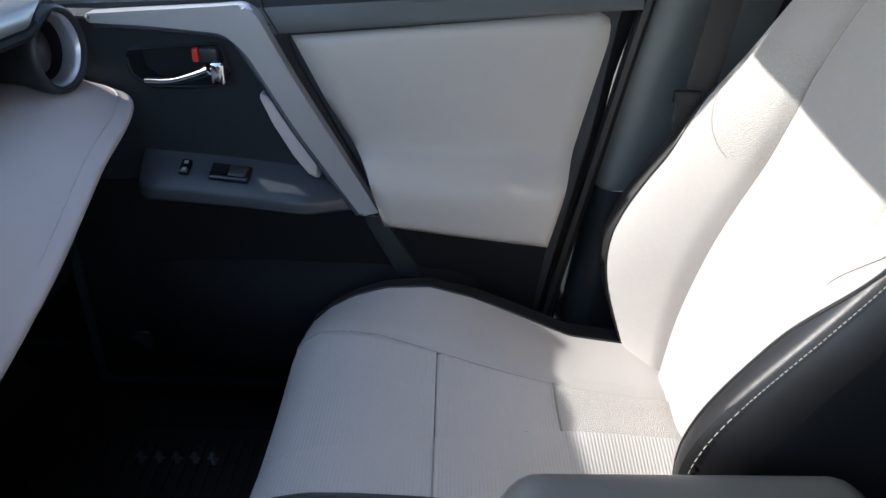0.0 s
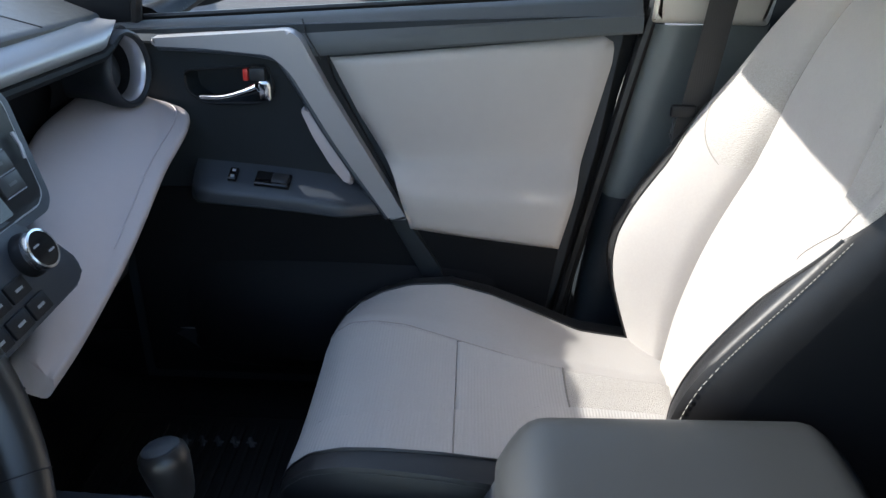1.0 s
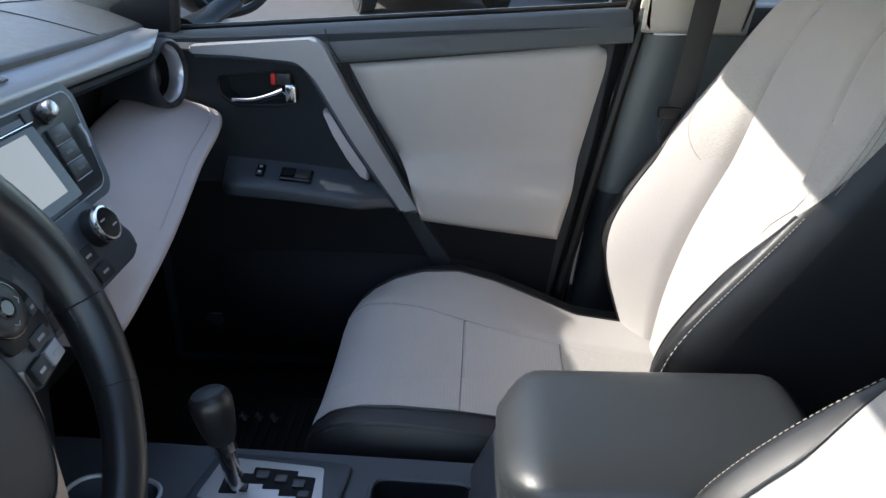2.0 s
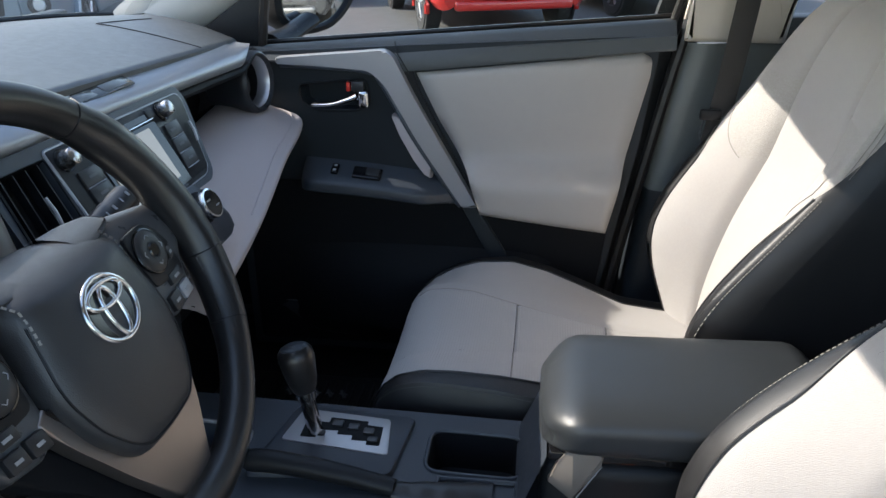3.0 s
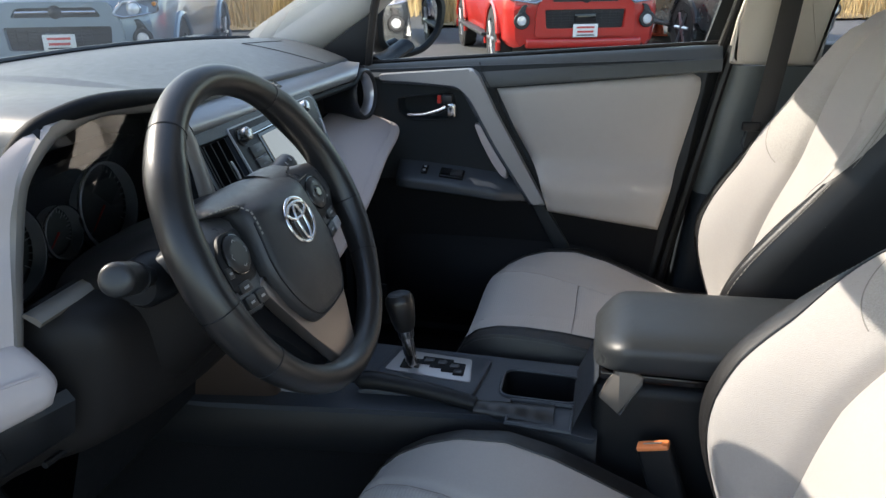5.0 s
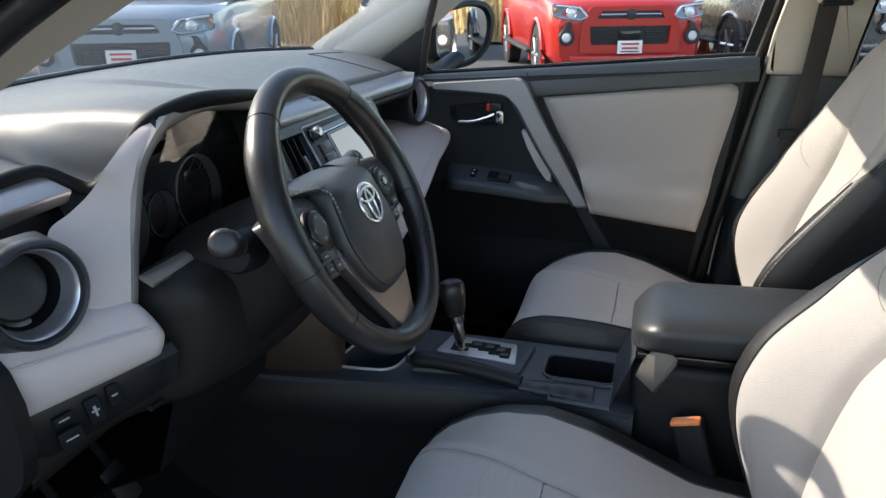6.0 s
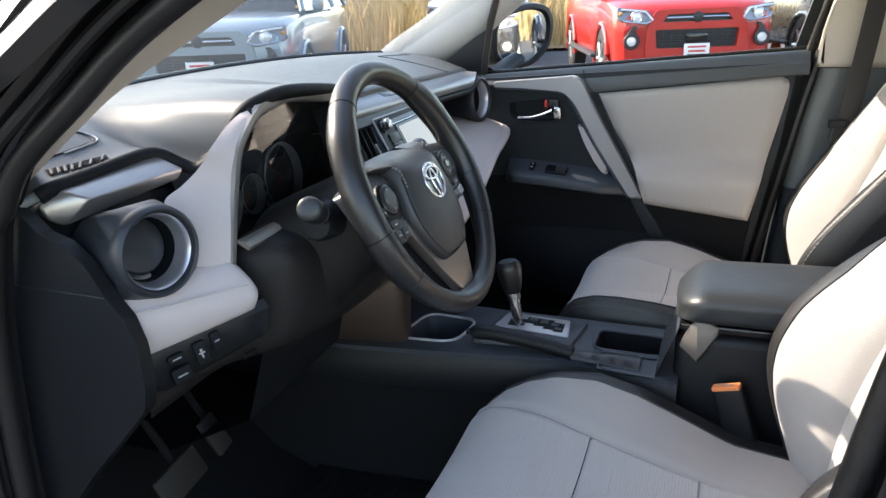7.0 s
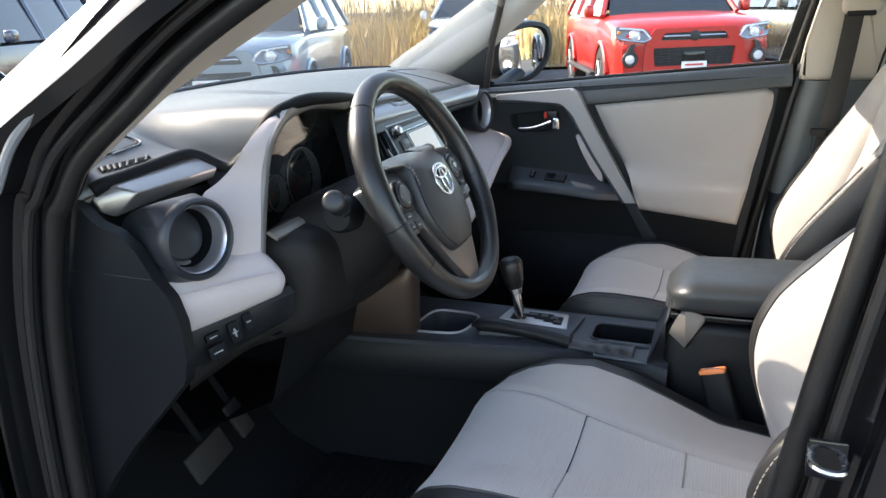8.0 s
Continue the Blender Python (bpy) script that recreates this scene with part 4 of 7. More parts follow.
# switch panel below it
rows = []
for y in steps(-0.740, -0.58, 8):
    k = (y + 0.740) / 0.160
    xo = -0.602 + 0.090 * k
    rows.append([Vector((xo - 0.05, y, 0.965 + 0.02 * k)), Vector((xo - 0.004, y, 0.962 + 0.02 * k)), Vector((xo + 0.004, y, 0.95 + 0.02 * k)), Vector((xo - 0.005, y, 0.90 + 0.03 * k)), Vector((xo - 0.012, y, 0.885 + 0.04 * k)), Vector((xo - 0.06, y, 0.875 + 0.04 * k))])
swp = part("switch_panel", loft(rows, caps=True), BLACK, dash, "black switch panel")
SWM = basis((-0.597, -0.745, 0.920), (0.090, 0.160, 0.030), (-0.12, 0, 1))
for a, b, w, h in ((0.052, 0.014, 0.022, 0.012), (0.052, -0.010, 0.026, 0.022), (0.084, 0.006, 0.017, 0.032), (0.108, 0.012, 0.014, 0.026)):
    sw = part("switch", prism(rounded([(a - w / 2, b - h / 2), (a + w / 2, b - h / 2), (a + w / 2, b + h / 2), (a - w / 2, b + h / 2)], 0.003, 2), 0.0048, SWM, 0.0015), MATTE_BLACK, swp)
    part("switch_mark", prism([(a - w * 0.26, b - 0.0007), (a + w * 0.26, b - 0.0007), (a + w * 0.26, b + 0.0012), (a - w * 0.26, b + 0.0012)], 0.0052, SWM), PRINT, sw)
    if h > 0.03:
        part("switch_mark", prism([(a - w * 0.06, b - 0.007), (a + w * 0.06, b - 0.007), (a + w * 0.10, b + 0.006), (a - w * 0.10, b + 0.006)], 0.0052, SWM), PRINT, sw)

# black end panel that meets the doorway
end = rounded([(-0.93, 1.19), (-0.76, 1.165), (-0.712, 1.140), (-0.690, 1.118), (-0.658, 1.108), (-0.630, 1.085), (-0.606, 1.045), (-0.585, 1.020), (-0.574, 0.985), (-0.572, 0.932), (-0.580, 0.898), (-0.635, 0.838), (-0.691, 0.779), (-0.747, 0.710), (-0.86, 0.55), (-0.98, 0.50), (-1.02, 0.9)], 0.004, 2)
part("end_panel", prism(end, 0.020, basis((0, -0.742, 0), (1, 0, 0), (0, 0, 1)), 0.002, 2), BLACK, dash, "black side end panel")
part("panel_seam", tube([(-0.760, -0.7622, 1.049), (-0.609, -0.7622, 1.046)], 0.0014, 6), BLACK, dash)

# pale cluster surround and silver lip of the hood
SUR = [(-0.530, 1.230), (-0.52, 1.236), (-0.50, 1.240), (-0.47, 1.243), (-0.41, 1.244), (-0.34, 1.238), (-0.29, 1.228), (-0.255, 1.212), (-0.232, 1.185), (-0.220, 1.15)]
CH_OUT = smooth_path([(-0.590, -0.628, 1.034), (-0.594, -0.622, 1.050), (-0.620, -0.598, 1.090), (-0.634, -0.575, 1.116), (-0.625, -0.551, 1.129), (-0.612, -0.530, 1.147), (-0.598, -0.522, 1.168), (-0.584, -0.522, 1.192), (-0.570, -0.520, 1.215), (-0.558, -0.508, 1.230), (-0.550, -0.480, 1.240)], 4)
CH_IN = smooth_path([(-0.545, -0.603, 1.028), (-0.545, -0.600, 1.034), (-0.546, -0.589, 1.070), (-0.547, -0.580, 1.100), (-0.548, -0.573, 1.120), (-0.548, -0.564, 1.147), (-0.548, -0.556, 1.169), (-0.547, -0.546, 1.190), (-0.545, -0.527, 1.210), (-0.543, -0.508, 1.225), (-0.542, -0.485, 1.236)], 4)
rows = []
for o, i in zip(CH_OUT, CH_IN):
    p = o
    o = o + Vector((0.016, -0.050, 0.012)) * min(1.0, max(0.0, (1.228 - o.z) / 0.055))
    o.y = max(o.y, -0.640)
    rows.append([p + Vector((-0.006, 0.012, 0)), o, o.lerp(i, 0.35) + Vector((0.001, -0.002, 0)), o.lerp(i, 0.7) + Vector((0.001, -0.002, 0)), i, i + Vector((-0.004, 0.008, 0)), i + Vector((-0.03, 0.020, -0.004))])
part("cluster_cheek", loft(rows), PAD, dash, "pale leather-look cluster surround", 24)
# satin strip along the inner edge of the surround and over the hood
rim = [Vector(q) for q in CH_IN[1:]] + [Vector((-0.542, y, z - 0.002)) for y, z in SUR[4:-2]]
rim = smooth_path(rim[::2], 3)
rows = []
for i, q in enumerate(rim):
    d = rim[min(i + 1, len(rim) - 1)] - rim[max(i - 1, 0)]
    inw = Vector((0, d.z, -d.y)).normalized()
    w = 0.8 + 0.5 * i / len(rim)
    rows.append([q + Vector((-0.006, 0, 0)) - inw * 0.003, q + Vector((0.0015, 0, 0)) - inw * 0.002, q + Vector((0.0025, 0, 0)) + inw * 0.003 * w, q + Vector((0.001, 0, 0)) + inw * 0.009 * w, q + Vector((-0.003, 0, 0)) + inw * 0.0125 * w, q + Vector((-0.014, 0, 0)) + inw * 0.014 * w])
part("hood_trim", loft(rows), HOOD_SATIN, dash, "satin grey hood trim", 60)
rows, wall = [], []
for x, yl, yr, z in ((-0.556, -0.320, -0.300, 1.230), (-0.558, -0.285, -0.262, 1.218), (-0.556, -0.266, -0.243, 1.203), (-0.549, -0.259, -0.235, 1.190), (-0.535, -0.265, -0.237, 1.162), (-0.519, -0.276, -0.246, 1.125), (-0.502, -0.291, -0.254, 1.080), (-0.488, -0.300, -0.258, 1.040)):
    rows.append([Vector((x - 0.008, yl, z)), Vector((x - 0.002, yl + 0.003, z)), Vector((x + 0.001, (yl + yr) / 2, z)), Vector((x - 0.001, yr - 0.004, z)), Vector((x - 0.009, yr, z)), Vector((x - 0.06, yr + 0.006, z))])
    wall.append([Vector((x - 0.0085, yl, z)), Vector((x - 0.03, yl - 0.002, z)), Vector((x - 0.05, yl - 0.003, z))])
part("hood_end", loft(rows), HOOD_GREY, dash, "taupe satin end of the hood", 60)
part("hood_end_wall", loft(wall), MATTE_BLACK, dash, "black inner side of the hood", 60)
# black band between the lip and the pale surround
lipb = [dash_top_point(y, 0.0) + Vector((0.002, 0, -0.008)) for y in steps(-0.625, -0.48, 40)]
band_low = [CH_OUT[min(len(CH_OUT) - 1, 12 + round(28 * k / 40))] for k in range(41)]
part("hood_band", loft([[a + Vector((-0.01, 0.006, 0.004)), a, a.lerp(c, 0.5) + Vector((0.004, -0.004, 0)), c + Vector((0.001, -0.002, 0)), c + Vector((-0.008, 0.012, 0))] for a, c in zip(lipb, band_low)]), MATTE_BLACK, dash, "", 60)
rows = []
for y in steps(-0.515, -0.225, 30):
    z = interp(y, [q[0] for q in SUR], [q[1] for q in SUR])
    dn = 0.05 * max(0.0, min(1.0, (-0.45 - y) / 0.08))
    rows.append([Vector((-0.552, y, z - 0.006)), Vector((-0.544, y, z - 0.014)), Vector((-0.60, y, z - 0.024 - dn)), Vector((-0.67, y, z - 0.036 - 1.3 * dn))])
part("hood_lining", loft(rows), BLACK, dash)
part("hood_side", loft([[q + Vector((-0.004, 0.010, 0)), q + Vector((-0.03, 0.022, -0.002)), Vector((-0.672, -0.52, min(q.z, 1.15)))] for q in CH_IN[2:-3]]), BLACK, dash)


GAUGE_FACE = material("grey_gauge_face", (0.045, 0.043, 0.040), 0.30, var=0.1, scale=60, fine=0.03, var2=0.1, scale2=9)


def instrument_cluster():
    c = thing("instrument_cluster", (-0.65, -0.39, 1.06), "dark instrument cluster with round gauges behind a clear lens", "instrument cluster")
    part("housing", section_loft(steps(-0.545, -0.222, 16), lambda y: [(-0.535, 1.062), (-0.56, 1.050), (-0.668, 1.000), (-0.673, 1.04), (-0.672, interp(y, (-0.54, -0.48, -0.44), (1.08, 1.12, 1.16))), (-0.655, interp(y, (-0.54, -0.50, -0.44), (1.09, 1.13, 1.205)))]), BLACK, c)
    part("side_wall", box((-0.625, -0.226, 1.11), (0.11, 0.008, 0.12), 0.002), BLACK, c)
    for yc, r, z in ((-0.478, 0.058, 1.078), (-0.292, 0.060, 1.078), (-0.385, 0.034, 1.072)):
        g = part("gauge", lathe([(0.0, 0.002), (r * 0.8, 0.002), (r * 0.82, 0.0)], (-0.664, yc, z), (1, 0, 0.08), 40), LCD if r < 0.06 else GAUGE_FACE, c)
        part("gauge_ring", lathe([(r * 0.96, 0.0), (r, 0.016), (r * 0.95, 0.018), (r * 0.90, 0.002)], (-0.664, yc, z), (1, 0, 0.08), 48), SATIN, g)
        part("gauge_bezel", oval_ring((-0.648, yc, z), (0, 1, 0), (-0.08, 0, 1), (1, 0, 0.08), r * 1.02, r * 1.02, 0.0016, 8, 48), CHROME, g, "thin chrome bezel")
        for k in range(25):
            t = radians(-40 + 260 * k / 24)
            ln = 0.010 if k % 4 == 0 else 0.005
            d = Vector((0.08 * -math.sin(t), math.cos(t), math.sin(t)))
            part("tick_mark", tube([Vector((-0.660, yc, z)) + d * (r * 0.86 - ln), Vector((-0.660, yc, z)) + d * (r * 0.86)], 0.0007, 4), PRINT, g)
        part("needle", tube([Vector((-0.656, yc, z)), Vector((-0.656, yc - r * 0.5, z - r * 0.45))], [0.0016, 0.0006], 5), RED_PLASTIC, g)
    ln = new("lens", mesh_of("lens", loft([[Vector((-0.606 + 0.12 * (y + 0.345) + 0.03 * (z - 1.12), y, z)) for z in (1.025, 1.07, 1.11, interp(y, (-0.6, -0.52), (1.12, 1.14)), interp(y, (-0.54, -0.50, -0.46), (1.13, 1.17, 1.215)))] for y in steps(-0.535, -0.226, 14)]), CLUSTER_GLASS))
    ln.parent = c
    ln.data.transform(c.matrix_basis.inverted())
    ln.visible_shadow = False
    if ln.data.polygons[0].normal.x < 0:
        ln.data.flip_normals()
    rows = [[Vector((-0.546, y, 1.064)), Vector((-0.540, y, 1.0665)), Vector((-0.529, y, 1.0635)), Vector((-0.523, y, 1.058)), Vector((-0.526, y, 1.053))] for y in steps(-0.586, -0.225, 20)]
    part("lower_strip", loft(rows, caps=True), HOOD_GREY, c, "satin lower strip", 60)
    return c


instrument_cluster()

# knee panel below the cluster and the column
rows = []
for y in steps(-0.74, -0.18, 40):
    k = max(0.0, (y + 0.60) / 0.42)
    j = min(1.0, max(0.0, (-0.555 - y) / 0.05))
    sw = max(0.0, math.sin(max(0.0, k - 0.06) / 0.94 * 3.14)) ** 0.45
    rows.append(smooth_path([Vector((-0.55 - 0.1 * j, y, 1.066 - 0.07 * j)), Vector((-0.515 + 0.035 * sw - 0.12 * j, y, 1.045 - 0.09 * j)), Vector((-0.510 + 0.052 * sw - 0.12 * j, y, 1.00 - 0.07 * j)), Vector((-0.515 + 0.046 * sw - 0.09 * j, y, 0.935 - 0.02 * k - 0.02 * j)), Vector((-0.545 + 0.040 * sw - 0.05 * j, y, 0.892 - 0.03 * k - 0.02 * j)), Vector((-0.66, y, 0.86)), Vector((-0.85, y, 0.80))], 3))
part("knee_panel", loft(rows), COLUMN_BLACK, dash, "black knee panel", 85)
part("knee_shelf", tube([(-0.545, y, 0.898 - 0.05 * (y + 0.6) / 0.42) for y in steps(-0.60, -0.20, 10)], 0.004, 6), BLACK, dash)


# ---- centre stack ----
def centre_stack():
    st = thing("centre_stack", (-0.56, 0.0, 0.95), "black centre stack with touch-screen radio, air vents and climate knobs", "centre stack")
    FR = basis((-0.497, 0.0, 1.025), (0, 1, 0), (-0.53, 0, 1))
    face = rounded([(-0.236, 0.002), (0.150, 0.000), (0.168, 0.012), (0.212, 0.122), (0.204, 0.142), (-0.228, 0.148)], [0.01, 0.012, 0.012, 0.012, 0.012, 0.01], 3)
    vents = ([(-0.214, 0.132), (-0.134, 0.130), (-0.140, 0.036), (-0.226, 0.036)], [(0.172, 0.122), (0.192, 0.122), (0.163, 0.036), (0.150, 0.036)])
    part("fascia", hole_plate(face, [rounded(vents[0][::-1], 0.004, 3)], 0.04, FR @ Matrix.Translation((0, 0, -0.030)), 0.034, 0.92), CONSOLE, st, "slate fascia frame")
    inner = rounded([(-0.128, 0.012), (0.140, 0.012), (0.156, 0.020), (0.197, 0.120), (0.192, 0.131), (-0.128, 0.136)], 0.006, 3)
    radio = part("radio_face", prism(inner, 0.003, FR @ Matrix.Translation((0, 0, 0.0095)), 0.001), BLACK, st, "black radio face")
    part("fascia_edge", tube([FR @ Vector((x, y, 0.0105)) for x, y in inner], 0.0022, 6, closed=True), SATIN_DARK, st)
    for vent in vents:
        big = vent[0][0] < 0
        well = rounded(vent[::-1], 0.004, 3)
        vt = part("vent_opening", hole_plate([(q[0] + (0.002 if q[0] > sum(p[0] for p in well) / len(well) else -0.002), q[1]) for q in well], [[(q[0] * 0.995, q[1] * 0.985 + 0.001) for q in well]], 0.0015, FR @ Matrix.Translation((0, 0, 0.0100)), 0.030 if big else 0.006, 0.9), MATTE_BLACK, st, "black louvred air vent")
        n = 4 if vent[0][0] < 0 else 2
        for k in range(n):
            f = (k + 0.5) / n
            top_, low_ = Vector(vent[0]).lerp(Vector(vent[1]), f), Vector(vent[3]).lerp(Vector(vent[2]), f)
            part("vent_vane", loft([[FR @ Vector((q.x + e, q.y + g, h)) for e, h in ((-0.0008, 0.009), (0.0008, 0.009), (0.0030, -0.004), (0.0018, -0.004))] for q, g in ((top_, -0.003), (low_, 0.003))], close_cols=True, caps=True), BLACK, vt)
        f = 0.55
        top_, low_ = Vector(vent[0]).lerp(Vector(vent[1]), f), Vector(vent[3]).lerp(Vector(vent[2]), f)
        part("vent_tab", tube([FR @ Vector((*low_.lerp(top_, 0.26), 0.0165)), FR @ Vector((*low_.lerp(top_, 0.42), 0.0185)), FR @ Vector((*low_.lerp(top_, 0.60), 0.0165))], 0.0022, 8), SATIN, vt, "satin vent tab")
    part("disc_slot", prism([(-0.070, 0.1165), (0.096, 0.1165), (0.096, 0.124), (-0.070, 0.124)], 0.0008, FR @ Matrix.Translation((0, 0, 0.0126))), GLOSS, radio)
    part("slot_trim", tube([FR @ Vector((-0.070, 0.1145, 0.0135)), FR @ Vector((0.100, 0.1145, 0.0135))], 0.0011, 6), CHROME, radio)
    part("slot_key", prism(rounded([(0.088, 0.116), (0.106, 0.116), (0.106, 0.129), (0.088, 0.129)], 0.002, 2), 0.003, FR @ Matrix.Translation((0, 0, 0.0125)), 0.0008), CONTROL_GREY, radio)
    part("screen_bezel", prism(rounded([(-0.058, 0.018), (0.096, 0.018), (0.096, 0.111), (-0.058, 0.111)], 0.003, 2), 0.0015, FR @ Matrix.Translation((0, 0, 0.0125))), GLOSS, radio)
    part("screen", prism(rounded([(-0.050, 0.030), (0.074, 0.030), (0.074, 0.106), (-0.050, 0.106)], 0.002, 2), 0.001, FR @ Matrix.Translation((0, 0, 0.0142))), SCREEN, radio, "glossy radio screen")
    for x0, x1, nudge in ((-0.104, -0.064, 0.0), (0.104, 0.142, 0.014)):
        for k in range(3):
            z0, z1 = 0.034 + 0.0225 * k, 0.0545 + 0.0225 * k
            sh0, sh1 = nudge * (z0 / 0.1 - 0.5), nudge * (z1 / 0.1 - 0.5)
            bt = part("radio_button", prism(rounded([(x0 + sh0, z0), (x1 + sh0, z0), (x1 + sh1, z1), (x0 + sh1, z1)], 0.0015, 2), 0.004, FR @ Matrix.Translation((0, 0, 0.0115)), 0.001), CONTROL_GREY, radio)
            part("button_edge", tube([FR @ Vector((x0 + sh0 + 0.001, z0 - 0.001, 0.0145)), FR @ Vector((x1 + sh0 - 0.001, z0 - 0.001, 0.0145))], 0.0007, 4), SATIN_DARK, bt)
            part("button_print", prism([(x0 + 0.012, z0 + 0.008), (x1 - 0.012, z0 + 0.008), (x1 - 0.012, z0 + 0.0115), (x0 + 0.012, z0 + 0.0115)], 0.0004, FR @ Matrix.Translation((0, 0, 0.0157))), FAINT_PRINT_SHEEN, bt)
    for x in (-0.108, 0.127):
        kc = FR @ Vector((x, 0.118, 0.004))
        ax = FR.to_3x3() @ Vector((0, 0, 1))
        kn = part("radio_knob", lathe([(0.0, 0.0270), (0.0085, 0.0268), (0.0100, 0.0258), (0.0106, 0.0235), (0.0110, 0.018), (0.0112, 0.008)], kc, ax, 32), KNOB_CHROME, radio, "chrome radio knob")
        part("knob_well", lathe([(0.0145, 0.0075), (0.0140, 0.010), (0.0125, 0.0095), (0.0115, 0.008)], kc, ax, 32), GLOSS, kn)
    # climate shelf, leaning towards the cabin
    CL = basis((-0.455, 0.03, 0.957), (0, 1, 0), (-0.50, 0, 1))
    shelf = rounded([(-0.19, -0.002), (0.090, 0.000), (0.108, 0.016), (0.088, 0.060), (0.050, 0.104), (-0.19, 0.104)], 0.014, 4)
    cl = part("climate_panel", prism(shelf, 0.055, CL @ Matrix.Translation((0, 0, -0.05)), 0.003, 2), CONSOLE, st, "climate control panel with grey buttons")
    ax = CL.to_3x3() @ Vector((0, 0, 1))
    for kx in (0.046, -0.150):
        kc = CL @ Vector((kx, 0.058, 0.0))
        kn = part("climate_knob", lathe([(0.0, 0.026), (0.0185, 0.026), (0.0195, 0.025), (0.0205, 0.012), (0.022, 0.002)], kc, ax, 40), GLOSS, cl, "round climate knob")
        part("knob_ring", lathe([(0.0190, 0.0262), (0.0215, 0.0258), (0.0228, 0.022), (0.0228, 0.018), (0.0205, 0.017)], kc, ax, 40), CHROME, kn)
        part("knob_grip", lathe([(0.0210, 0.018), (0.0235, 0.010), (0.0245, 0.002), (0.0245, -0.002)], kc, ax, 40), BLACK, kn)
        for dx, dy in ((-0.008, 0.006), (0.008, -0.006)):
            part("knob_print", prism([(kx + dx - 0.005, 0.058 + dy - 0.001), (kx + dx + 0.005, 0.058 + dy - 0.001), (kx + dx + 0.005, 0.058 + dy + 0.001), (kx + dx - 0.005, 0.058 + dy + 0.001)], 0.0004, CL @ Matrix.Translation((0, 0, 0.0262))), PRINT, kn)
    for r in range(3):
        for c in range(4):
            x, z = -0.105 + 0.036 * c + 0.010 * (r == 0), 0.014 + 0.026 * r
            if r == 2 and c == 3:
                continue
            bt = part("climate_button", prism(rounded([(x - 0.016, z - 0.010), (x + 0.016, z - 0.010), (x + 0.016, z + 0.010), (x - 0.016, z + 0.010)], 0.002, 2), 0.004, CL @ Matrix.Translation((0, 0, 0.004)), 0.001), BLACK, cl)
            part("button_print", prism([(x - 0.006, z - 0.002), (x + 0.006, z - 0.002), (x + 0.006, z + 0.001), (x - 0.006, z + 0.001)], 0.0004, CL @ Matrix.Translation((0, 0, 0.0082))), PRINT, bt)
    part("stack_skirt", section_loft(steps(-0.19, 0.10, 6), lambda y: [(-0.60, 1.02), (-0.51, 1.018), (-0.463, 0.955), (-0.49, 0.93), (-0.55, 0.86), (-0.60, 0.76)]), BLACK, st)
    return st


centre_stack()


